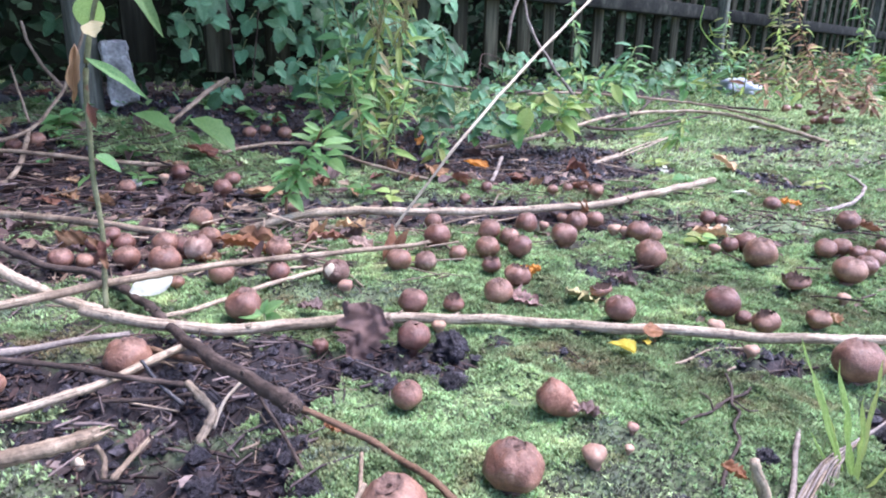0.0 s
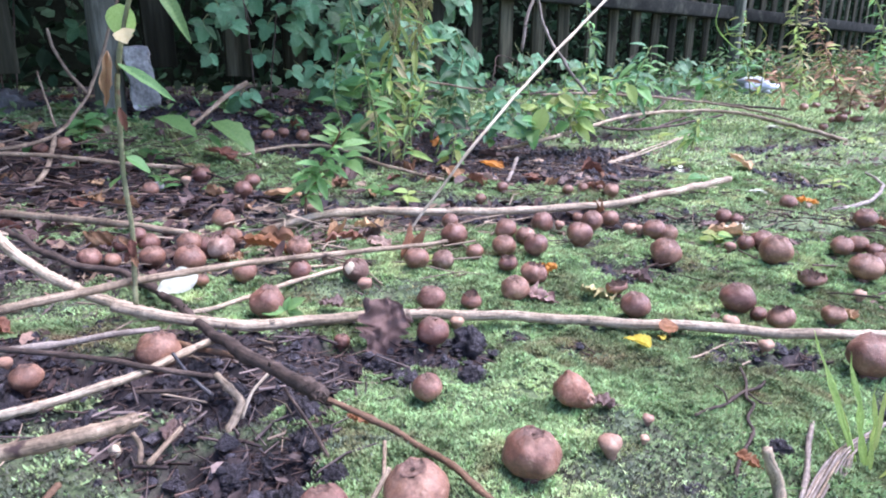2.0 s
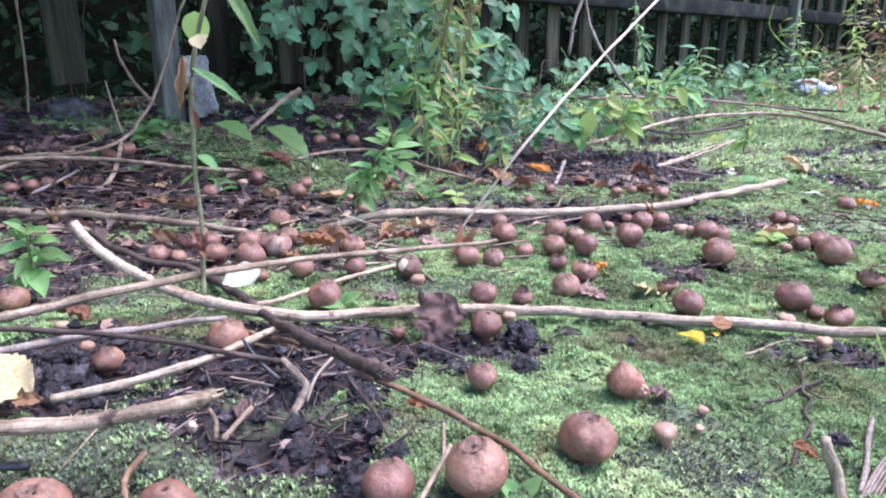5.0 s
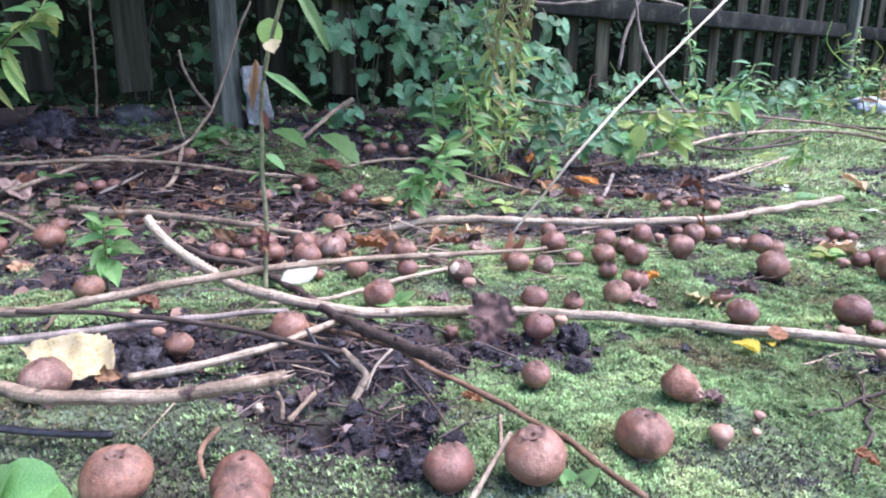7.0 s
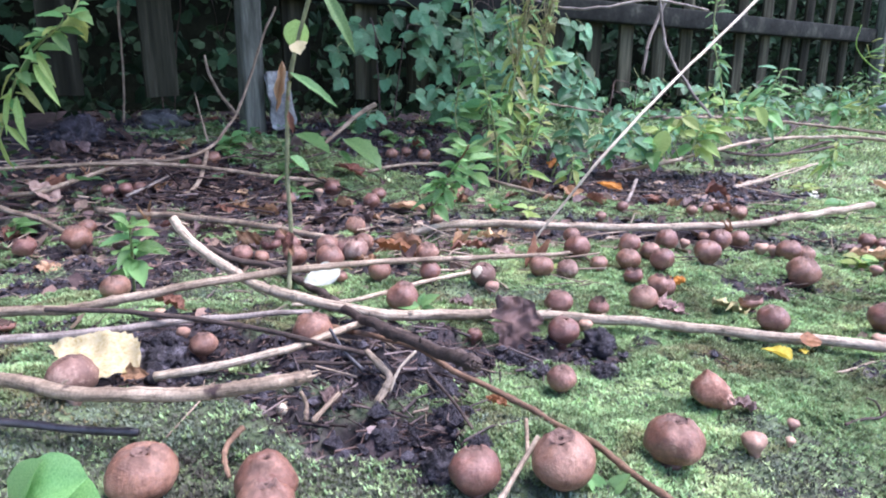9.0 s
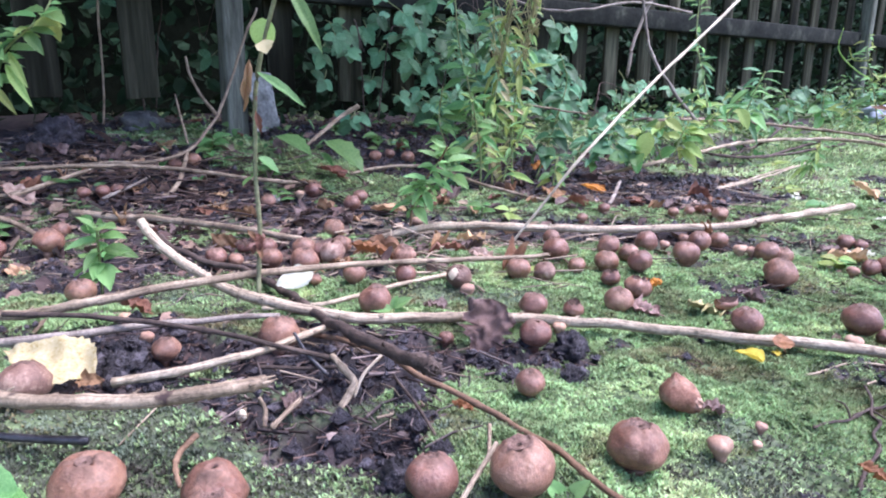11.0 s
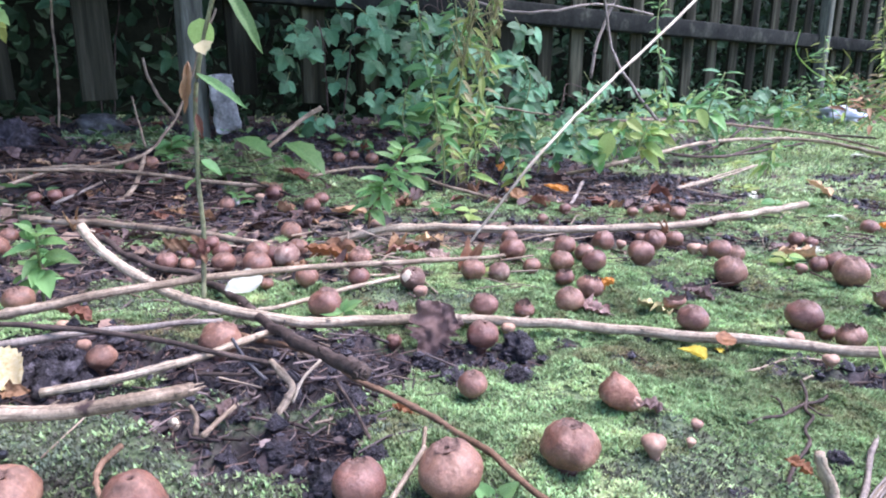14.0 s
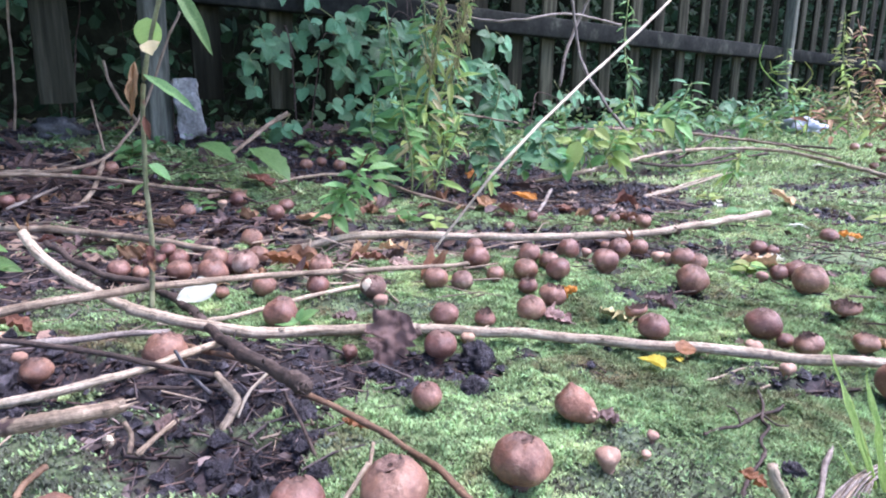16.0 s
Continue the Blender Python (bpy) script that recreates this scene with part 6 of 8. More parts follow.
# hanging leafy shoot at the edge
plant = thing("leafy_plant", "leaning shoot with narrow yellowing leaves", "plant")
stem(plant, [(-0.664, 0.780, 0.347), (-0.680, 0.760, 0.293), (-0.700, 0.750, 0.272), (-0.738, 0.750, 0.247), (-0.771, 0.750, 0.211), (-0.815, 0.760, 0.151), (-0.884, 0.780, 0.051), (-0.939, 0.800, -0.016)], 0.0012, 0.002, STEMGREEN, 9)
leaf(plant, "ovate", GREEN, (-0.685, 0.750, 0.287), (-0.720, 0.739, 0.291), 0.55, (0, -0.6, 0.8), 0, fold=0.3, droop=0.12)
leaf(plant, "ovate", GREEN, (-0.676, 0.750, 0.287), (-0.640, 0.734, 0.297), 0.55, (0, -0.6, 0.8), 1, fold=0.3, droop=0.12)
leaf(plant, "ovate", GREEN, (-0.697, 0.750, 0.271), (-0.657, 0.746, 0.267), 0.55, (0, -0.6, 0.8), 2, fold=0.3, droop=0.12)
leaf(plant, "ovate", GREEN, (-0.703, 0.750, 0.268), (-0.671, 0.736, 0.242), 0.55, (0, -0.6, 0.8), 3, fold=0.3, droop=0.12)
leaf(plant, "ovate", GREEN, (-0.723, 0.750, 0.260), (-0.737, 0.733, 0.243), 0.55, (0, -0.6, 0.8), 0, fold=0.3, droop=0.12)
leaf(plant, "lance", LIME, (-0.734, 0.750, 0.244), (-0.704, 0.739, 0.200), 0.6, (0, -0.6, 0.8), 0, fold=0.3, droop=0.12)
leaf(plant, "lance", LIME, (-0.741, 0.750, 0.229), (-0.698, 0.734, 0.178), 0.6, (0, -0.6, 0.8), 1, fold=0.3, droop=0.12)
leaf(plant, "lance", LIME, (-0.768, 0.750, 0.204), (-0.733, 0.746, 0.166), 0.6, (0, -0.6, 0.8), 2, fold=0.3, droop=0.12)
leaf(plant, "lance", LIME, (-0.776, 0.750, 0.186), (-0.763, 0.736, 0.126), 0.6, (0, -0.6, 0.8), 3, fold=0.3, droop=0.12)
leaf(plant, "lance", LIME, (-0.783, 0.750, 0.197), (-0.792, 0.733, 0.136), 0.6, (0, -0.6, 0.8), 0, fold=0.3, droop=0.12)
leaf(plant, "lance", LIME, (-0.773, 0.750, 0.222), (-0.805, 0.746, 0.187), 0.6, (0, -0.6, 0.8), 1, fold=0.3, droop=0.12)
leaf(plant, "lance", LIME, (-0.801, 0.750, 0.148), (-0.783, 0.767, 0.111), 0.6, (0, -0.6, 0.8), 2, fold=0.3, droop=0.12)
leaf(plant, "lance", LIME, (-0.813, 0.750, 0.132), (-0.816, 0.762, 0.080), 0.6, (0, -0.6, 0.8), 3, fold=0.3, droop=0.12)
leafy(plant, [(-0.672, 0.770, 0.318), (-0.685, 0.760, 0.290), (-0.700, 0.750, 0.272), (-0.738, 0.750, 0.247), (-0.771, 0.750, 0.211), (-0.803, 0.760, 0.166), (-0.838, 0.770, 0.111)], (GREEN, LIME, BRIGHT), "saw", 0.034, 34, 55, 0.8, 0.12, 0.1, 0.3)
leaf(plant, "ovate", GREEN, (-0.739, 0.750, 0.242), (-0.780, 0.762, 0.203), 0.55, (0, -0.6, 0.8), 0, fold=0.3, droop=0.12)
leaf(plant, "ovate", GREEN, (-0.771, 0.750, 0.211), (-0.766, 0.763, 0.186), 0.55, (0, -0.6, 0.8), 1, fold=0.3, droop=0.12)
leaf(plant, "ovate", GREEN, (-0.790, 0.750, 0.182), (-0.766, 0.749, 0.160), 0.55, (0, -0.6, 0.8), 2, fold=0.3, droop=0.12)
# tall leafy weeds before the fence
plant = thing("weed", "tall weed with drooping narrow green leaves", "plant")
WAY = [(-0.166, 1.360, -0.018), (-0.174, 1.380, 0.123), (-0.164, 1.400, 0.237), (-0.148, 1.420, 0.350), (-0.143, 1.430, 0.438)]
stem(plant, WAY, 0.0022, 0.0013, STEMGREEN, 31)
leafy(plant, WAY, (LIME, LIME, BRIGHT, STRAWSTEM), "lance", 0.046, 96, 31, 0.75, 0.3)
pods(plant, WAY, 60, 0.1, 6)
plant = thing("weed", "tall weed going to seed with yellowing leaves", "plant")
WAY = [(-0.127, 1.400, 0.001), (-0.135, 1.420, 0.121), (-0.124, 1.420, 0.227), (-0.102, 1.440, 0.330), (-0.094, 1.450, 0.441)]
stem(plant, WAY, 0.0022, 0.0013, STEMGREEN, 32)
leafy(plant, WAY, (LIME, LIME, BRIGHT, STRAWSTEM), "lance", 0.044, 90, 32, 0.75, 0.3)
pods(plant, WAY, 80, 0.1, 5)
plant = thing("weed", "tall weed with broad pointed green leaves", "plant")
WAY = [(-0.243, 1.460, -0.010), (-0.229, 1.480, 0.103), (-0.243, 1.500, 0.215), (-0.270, 1.520, 0.313), (-0.287, 1.540, 0.434)]
stem(plant, WAY, 0.0022, 0.0013, STEMGREEN, 33)
leafy(plant, WAY, (GREEN, BRIGHT, BLUEGREEN), "ovate", 0.0476, 59, 33, 0.8, 0.15)
plant = thing("weed", "shorter weed with pale green leaves", "plant")
WAY = [(-0.185, 1.300, 0.003), (-0.186, 1.300, 0.083), (-0.201, 1.300, 0.166), (-0.205, 1.300, 0.193)]
stem(plant, WAY, 0.0022, 0.0013, STEMGREEN, 34)
leafy(plant, WAY, (LIME, BRIGHT, GREEN), "lance", 0.0408, 41, 34, 0.8, 0.15)
plant = thing("weed", "leafy weed with bluish drooping leaves", "plant")
WAY = [(-0.083, 1.500, 0.006), (-0.047, 1.550, 0.127), (-0.024, 1.600, 0.229), (-0.043, 1.620, 0.294)]
stem(plant, WAY, 0.0022, 0.0013, STEMGREEN, 35)
leafy(plant, WAY, BLUEGREEN, "ovate", 0.051, 41, 35, 0.75, 0.15)
plant = thing("weed", "slender weed climbing along the fence", "plant")
WAY = [(0.328, 1.680, 0.109), (0.299, 1.680, 0.232), (0.276, 1.700, 0.338), (0.280, 1.720, 0.456)]
stem(plant, WAY, 0.0022, 0.0013, STEMGREEN, 36)
leafy(plant, WAY, (GREEN, BRIGHT, BLUEGREEN), "lance", 0.0408, 50, 36, 0.8, 0.15)
plant = thing("weed", "leafy weed with pale green leaves", "plant")
WAY = [(-0.288, 1.420, -0.005), (-0.279, 1.420, 0.070), (-0.300, 1.440, 0.142), (-0.294, 1.450, 0.214)]
stem(plant, WAY, 0.0022, 0.0013, STEMGREEN, 51)
leafy(plant, WAY, (GREEN, BRIGHT), "ovate", 0.0374, 41, 51, 0.7, 0.15)
plant = thing("weed", "leafy weed with fresh green leaves", "plant")
WAY = [(-0.144, 1.320, -0.011), (-0.133, 1.330, 0.058), (-0.106, 1.350, 0.125), (-0.095, 1.360, 0.181)]
stem(plant, WAY, 0.0022, 0.0013, STEMGREEN, 52)
leafy(plant, WAY, (BRIGHT, LIME), "lance", 0.0408, 46, 52, 0.8, 0.15)
plant = thing("weed", "leafy weed with narrow leaves", "plant")
WAY = [(-0.200, 1.500, 0.288), (-0.187, 1.500, 0.335), (-0.195, 1.500, 0.427)]
stem(plant, WAY, 0.0022, 0.0013, STEMGREEN, 53)
leafy(plant, WAY, (GREEN, BRIGHT, BLUEGREEN), "ovate", 0.0476, 27, 53, 0.7, 0.15)
plant = thing("weed", "weed with grey-green drooping leaves", "plant")
WAY = [(0.002, 1.550, 0.021), (0.020, 1.560, 0.087), (0.053, 1.580, 0.126)]
stem(plant, WAY, 0.0022, 0.0013, STEMGREEN, 54)
leafy(plant, WAY, BLUEGREEN, "ovate", 0.0408, 27, 54, 0.7, 0.15)
plant = thing("weed", "upright weed with narrow fresh leaves", "plant")
WAY = [(0.458, 1.950, 0.110), (0.481, 1.950, 0.205), (0.508, 1.960, 0.267)]
stem(plant, WAY, 0.0022, 0.0013, STEMGREEN, 37)
leafy(plant, WAY, (GREEN, BRIGHT, BLUEGREEN), "lance", 0.0578, 36, 37, 0.8, 0.15)
plant = thing("weed", "low weed with yellow-green leaves", "plant")
WAY = [(0.154, 1.500, 0.081), (0.177, 1.500, 0.119), (0.215, 1.520, 0.162)]
stem(plant, WAY, 0.0022, 0.0013, STEMGREEN, 38)
leafy(plant, WAY, (LIME, GREEN), "ovate", 0.034, 36, 38, 0.9, 0.15)
plant = thing("weed", "low weed with bright yellow-green leaves", "plant")
WAY = [(0.245, 1.600, 0.087), (0.295, 1.600, 0.127), (0.334, 1.620, 0.179)]
stem(plant, WAY, 0.0022, 0.0013, STEMGREEN, 39)
leafy(plant, WAY, (LIME, GREEN), "ovate", 0.034, 36, 39, 0.9, 0.15)
plant = thing("weed", "low weed with broad green leaves", "plant")
WAY = [(0.098, 1.420, 0.063), (0.073, 1.440, 0.103), (0.085, 1.460, 0.145)]
stem(plant, WAY, 0.0022, 0.0013, STEMGREEN, 40)
leafy(plant, WAY, BLUEGREEN, "round", 0.0374, 20, 40, 0.9, 0.15)
plant = thing("weed", "low fine-leaved weed on the moss", "plant")
WAY = [(0.480, 1.450, 0.034), (0.490, 1.460, 0.076), (0.502, 1.470, 0.106)]
stem(plant, WAY, 0.0022, 0.0013, STEMGREEN, 41)
leafy(plant, WAY, (LIME, BRIGHT, GREEN), "lance", 0.0374, 36, 41, 0.8, 0.15)
plant = thing("weed", "weed with several pale forked seed stalks", "plant")
WAY = [(0.911, 2.200, 0.100), (0.879, 2.200, 0.223), (0.851, 2.200, 0.308), (0.846, 2.200, 0.384)]
stem(plant, WAY, 0.0022, 0.0013, STEMGREEN, 42)
leafy(plant, WAY, (LIME, BRIGHT, GREEN), "lance", 0.0476, 36, 42, 0.8, 0.15)
stem(plant, [(0.872, 2.200, 0.249), (0.808, 2.200, 0.291), (0.768, 2.200, 0.342), (0.773, 2.200, 0.401)], 0.0022, 0.0012, LIME, 7, "seed_stalk")
stem(plant, [(0.876, 2.200, 0.240), (0.911, 2.200, 0.275), (0.928, 2.200, 0.309), (0.902, 2.200, 0.343)], 0.0022, 0.0012, LIME, 7, "seed_stalk")
stem(plant, [(0.858, 2.200, 0.308), (0.818, 2.210, 0.309), (0.800, 2.210, 0.346)], 0.0022, 0.0012, LIME, 7, "seed_stalk")
plant = thing("weed", "dying weed with red-brown withered leaves", "plant")
WAY = [(1.057, 1.950, 0.108), (1.014, 1.950, 0.217), (0.971, 1.960, 0.308), (0.929, 1.970, 0.442)]
stem(plant, WAY, 0.0022, 0.0013, STEMRED, 43)
leafy(plant, WAY, (DEADLEAF, LIME, TANLEAF), "lance", 0.034, 114, 43, 0.8, 0.15)
plant = thing("weed", "yellowing weed with small leaves", "plant")
WAY = [(0.917, 1.900, 0.124), (0.904, 1.900, 0.230), (0.875, 1.900, 0.333), (0.864, 1.900, 0.447)]
stem(plant, WAY, 0.0022, 0.0013, STEMGREEN, 44)
leafy(plant, WAY, (LIME, STRAWSTEM, LIME), "lance", 0.0306, 114, 44, 0.8, 0.15)
plant = thing("weed", "thin weed with small green leaves", "plant")
WAY = [(1.148, 2.000, 0.147), (1.164, 2.000, 0.251), (1.165, 2.000, 0.329), (1.112, 2.000, 0.434)]
stem(plant, WAY, 0.0022, 0.0013, STEMGREEN, 45)
leafy(plant, WAY, (LIME, BRIGHT, GREEN), "lance", 0.034, 82, 45, 0.8, 0.15)
plant = thing("weed", "bushy weed with pale green leaves", "plant")
WAY = [(1.340, 2.100, 0.104), (1.331, 2.100, 0.189), (1.290, 2.100, 0.263)]
stem(plant, WAY, 0.0022, 0.0013, STEMGREEN, 46)
leafy(plant, WAY, (LIME, BRIGHT, GREEN), "ovate", 0.0408, 92, 46, 0.8, 0.15)
plant = thing("weed", "bushy weed with withered brown leaves", "plant")
WAY = [(1.086, 1.950, 0.084), (1.087, 1.950, 0.148), (1.109, 1.950, 0.219)]
stem(plant, WAY, 0.0022, 0.0013, STEMRED, 47)
leafy(plant, WAY, (TANLEAF, DEADLEAF, STRAWSTEM), "lance", 0.034, 101, 47, 0.8, 0.15)
plant = thing("weed", "bushy weed with withered brown leaves", "plant")
WAY = [(1.239, 2.000, 0.083), (1.203, 2.000, 0.140), (1.211, 2.000, 0.220)]
stem(plant, WAY, 0.0022, 0.0013, STEMRED, 48)
leafy(plant, WAY, (TANLEAF, DEADLEAF, STRAWSTEM), "lance", 0.034, 101, 48, 0.8, 0.15)
plant = thing("weed", "low weed with bluish green leaves at the fence foot", "plant")
WAY = [(0.034, 1.500, 0.038), (0.040, 1.510, 0.076), (0.050, 1.520, 0.114)]
stem(plant, WAY, 0.0022, 0.0013, STEMGREEN, 200)
leafy(plant, WAY, (BLUEGREEN, GREEN), "ovate", 0.034, 20, 200, 0.8, 0.15)
plant = thing("weed", "low weed with green leaves at the fence foot", "plant")
WAY = [(0.167, 1.850, 0.074), (0.160, 1.860, 0.128), (0.150, 1.870, 0.181)]
stem(plant, WAY, 0.0022, 0.0013, STEMGREEN, 201)
leafy(plant, WAY, (GREEN, BLUEGREEN), "ovate", 0.034, 20, 201, 0.8, 0.15)
plant = thing("weed", "low weed with bluish green leaves at the fence foot", "plant")
WAY = [(0.250, 1.900, 0.087), (0.256, 1.910, 0.134), (0.266, 1.920, 0.181)]
stem(plant, WAY, 0.0022, 0.0013, STEMGREEN, 202)
leafy(plant, WAY, (BLUEGREEN, BLUEGREEN), "ovate", 0.0408, 20, 202, 0.8, 0.15)
plant = thing("weed", "low weed with yellow-green leaves at the fence foot", "plant")
WAY = [(0.337, 1.950, 0.101), (0.328, 1.960, 0.161), (0.316, 1.970, 0.220)]
stem(plant, WAY, 0.0022, 0.0013, STEMGREEN, 203)
leafy(plant, WAY, (LIME, GREEN), "lance", 0.0476, 20, 203, 0.8, 0.15)
plant = thing("weed", "low weed with green leaves at the fence foot", "plant")
WAY = [(0.439, 2.050, 0.105), (0.447, 2.060, 0.163), (0.459, 2.070, 0.221)]
stem(plant, WAY, 0.0022, 0.0013, STEMGREEN, 204)
leafy(plant, WAY, (GREEN, LIME), "ovate", 0.0408, 20, 204, 0.8, 0.15)
plant = thing("weed", "low weed with green leaves at the fence foot", "plant")
WAY = [(0.557, 2.150, 0.118), (0.560, 2.160, 0.179), (0.567, 2.170, 0.239)]
stem(plant, WAY, 0.0022, 0.0013, STEMGREEN, 205)
leafy(plant, WAY, (GREEN, BRIGHT), "lance", 0.0544, 20, 205, 0.8, 0.15)
plant = thing("weed", "low weed with bluish green leaves at the fence foot", "plant")
WAY = [(0.659, 2.200, 0.120), (0.648, 2.210, 0.173), (0.632, 2.220, 0.226)]
stem(plant, WAY, 0.0022, 0.0013, STEMGREEN, 206)
leafy(plant, WAY, (BLUEGREEN, GREEN), "ovate", 0.0408, 20, 206, 0.8, 0.15)
plant = thing("weed", "low weed with bluish green leaves at the fence foot", "plant")
WAY = [(0.782, 2.300, 0.123), (0.784, 2.310, 0.173), (0.787, 2.320, 0.224)]
stem(plant, WAY, 0.0022, 0.0013, STEMGREEN, 207)
leafy(plant, WAY, (BLUEGREEN, GREEN), "ovate", 0.0476, 20, 207, 0.8, 0.15)
plant = thing("weed", "low weed with yellow-green leaves at the fence foot", "plant")
WAY = [(0.837, 2.200, 0.118), (0.830, 2.210, 0.171), (0.822, 2.220, 0.224)]
stem(plant, WAY, 0.0022, 0.0013, STEMGREEN, 208)
leafy(plant, WAY, (LIME, GREEN), "lance", 0.0476, 20, 208, 0.8, 0.15)
plant = thing("weed", "low weed with yellow-green leaves at the fence foot", "plant")
WAY = [(0.892, 2.100, 0.115), (0.896, 2.110, 0.173), (0.903, 2.120, 0.232)]
stem(plant, WAY, 0.0022, 0.0013, STEMGREEN, 209)
leafy(plant, WAY, (LIME, DEADLEAF), "lance", 0.0408, 20, 209, 0.8, 0.15)
plant = thing("weed", "low weed with withered brown leaves", "plant")
WAY = [(0.945, 2.050, 0.109), (0.934, 2.060, 0.158), (0.919, 2.070, 0.207)]
stem(plant, WAY, 0.0022, 0.0013, STEMGREEN, 210)
leafy(plant, WAY, (DEADLEAF, TANLEAF), "lance", 0.0408, 20, 210, 0.8, 0.15)
plant = thing("weed", "withered brown weed by the fence", "plant")
WAY = [(1.076, 2.100, 0.108), (1.074, 2.110, 0.170), (1.075, 2.120, 0.233)]
stem(plant, WAY, 0.0022, 0.0013, STEMGREEN, 211)
leafy(plant, WAY, (TANLEAF, DEADLEAF, LIME), "lance", 0.0408, 20, 211, 0.8, 0.15)
plant = thing("weed", "low weed with yellow-green leaves at the fence foot", "plant")
WAY = [(0.225, 1.550, 0.064), (0.238, 1.560, 0.104), (0.257, 1.570, 0.144)]
stem(plant, WAY, 0.0022, 0.0013, STEMGREEN, 212)
leafy(plant, WAY, (LIME, LIME, GREEN), "ovate", 0.0476, 20, 212, 0.8, 0.15)
plant = thing("weed", "low weed with yellow-green leaves at the fence foot", "plant")
WAY = [(0.168, 1.500, 0.056), (0.159, 1.510, 0.093), (0.145, 1.520, 0.130)]
stem(plant, WAY, 0.0022, 0.0013, STEMGREEN, 213)
leafy(plant, WAY, (LIME, GREEN), "ovate", 0.0408, 20, 213, 0.8, 0.15)
plant = thing("weed", "low weed with bluish green leaves at the fence foot", "plant")
WAY = [(0.129, 1.420, 0.049), (0.136, 1.430, 0.078), (0.147, 1.440, 0.108)]
stem(plant, WAY, 0.0022, 0.0013, STEMGREEN, 214)
leafy(plant, WAY, (BLUEGREEN, GREEN), "round", 0.0408, 20, 214, 0.8, 0.15)
plant = thing("weed", "low weed with green leaves at the fence foot", "plant")
WAY = [(-0.039, 1.320, 0.014), (-0.036, 1.330, 0.045), (-0.031, 1.340, 0.075)]
stem(plant, WAY, 0.0022, 0.0013, STEMGREEN, 215)
leafy(plant, WAY, (GREEN, LIME), "ovate", 0.034, 20, 215, 0.8, 0.15)
plant = thing("weed", "low weed with green leaves at the fence foot", "plant")
WAY = [(-0.229, 1.300, -0.010), (-0.236, 1.310, 0.015), (-0.246, 1.320, 0.040)]
stem(plant, WAY, 0.0022, 0.0013, STEMGREEN, 216)
leafy(plant, WAY, (GREEN, BLUEGREEN), "ovate", 0.034, 20, 216, 0.8, 0.15)
plant = thing("weed", "low weed with bluish green leaves at the fence foot", "plant")
WAY = [(-0.417, 1.500, 0.032), (-0.413, 1.510, 0.064), (-0.406, 1.520, 0.096)]
stem(plant, WAY, 0.0022, 0.0013, STEMGREEN, 217)
leafy(plant, WAY, (BLUEGREEN, GREEN), "ovate", 0.034, 20, 217, 0.8, 0.15)
# broad leaves on the ground by the fence
plant = thing("leafy_plant", "low plant with broad bright green leaves", "plant")
stem(plant, [(-0.525, 1.200, 0.039), (-0.539, 1.180, 0.074), (-0.552, 1.160, 0.110)], 0.0015, 0.001, STEMGREEN, 6)
leaf(plant, "saw", GREEN, (-0.561, 1.160, 0.116), (-0.478, 1.134, 0.092), 0.8, (0.2, -0.15, 1), 0, fold=0.3, droop=0.12)
leaf(plant, "saw", GREEN, (-0.460, 1.160, 0.110), (-0.371, 1.120, 0.067), 0.8, (0.2, -0.15, 1), 1, fold=0.3, droop=0.12)
leaf(plant, "saw", GREEN, (-0.472, 1.160, 0.086), (-0.444, 1.150, 0.066), 0.8, (0.2, -0.15, 1), 2, fold=0.3, droop=0.12)
# broad yellow-green leaf by the fence
plant = thing("leafy_plant", "low plant with one broad yellow-green leaf", "plant")
stem(plant, [(0.189, 1.470, 0.061), (0.172, 1.450, 0.099), (0.154, 1.440, 0.122)], 0.0016, 0.001, STEMGREEN, 6)
leaf(plant, "ovate", LIME, (0.152, 1.420, 0.123), (0.135, 1.409, 0.062), 0.85, (0.1, -0.8, 0.5), 0, fold=0.3, droop=0.12)
leaf(plant, "ovate", LIME, (0.184, 1.420, 0.149), (0.218, 1.404, 0.127), 0.85, (0.1, -0.8, 0.5), 1, fold=0.3, droop=0.12)
leaf(plant, "ovate", LIME, (0.323, 1.420, 0.173), (0.347, 1.416, 0.133), 0.85, (0.1, -0.8, 0.5), 2, fold=0.3, droop=0.12)
# sprouts
sprout(-0.509, 1.049, 0.045, GREEN, 6, 60, "small seedling with narrow green leaves", "lance")
sprout(-0.035, 0.672, 0.02, LIME, 6, 61, "tiny yellow-green seedling in the moss", "ovate")
sprout(0.302, 0.809, 0.03, LIME, 6, 62, "small yellow-green seedling in the moss", "ovate")
sprout(0.321, 0.816, 0.025, GREEN, 5, 63, "small seedling with round green leaves", "round")
sprout(-0.477, 1.546, 0.05, GREEN, 8, 64, "small leafy seedling on the soil", "ovate")
sprout(-0.753, 0.697, 0.035, GREEN, 7, 65, "small green seedling by the litter", "ovate")
sprout(0.422, 1.193, 0.03, GREEN, 5, 66, "small pale green seedling in moss", "round")
sprout(0.433, 1.359, 0.03, WHITELEAF, 4, 67, "pale grey-green seedling leaves lying on the moss", "ovate")
sprout(0.638, 1.169, 0.04, LIME, 7, 68, "small yellow-green seedling in moss", "lance")
sprout(-0.578, 1.159, 0.04, GREEN, 6, 69, "small green seedling under the stalk", "ovate")
sprout(-0.728, 1.194, 0.045, GREEN, 8, 70, "ferny green seedling on soil", "ovate")
sprout(-0.412, 1.020, 0.03, GREEN, 5, 71, "small green seedling beside a puffball", "ovate")
sprout(-0.595, 1.586, 0.05, GREEN, 6, 72, "green seedling on the soil", "ovate")
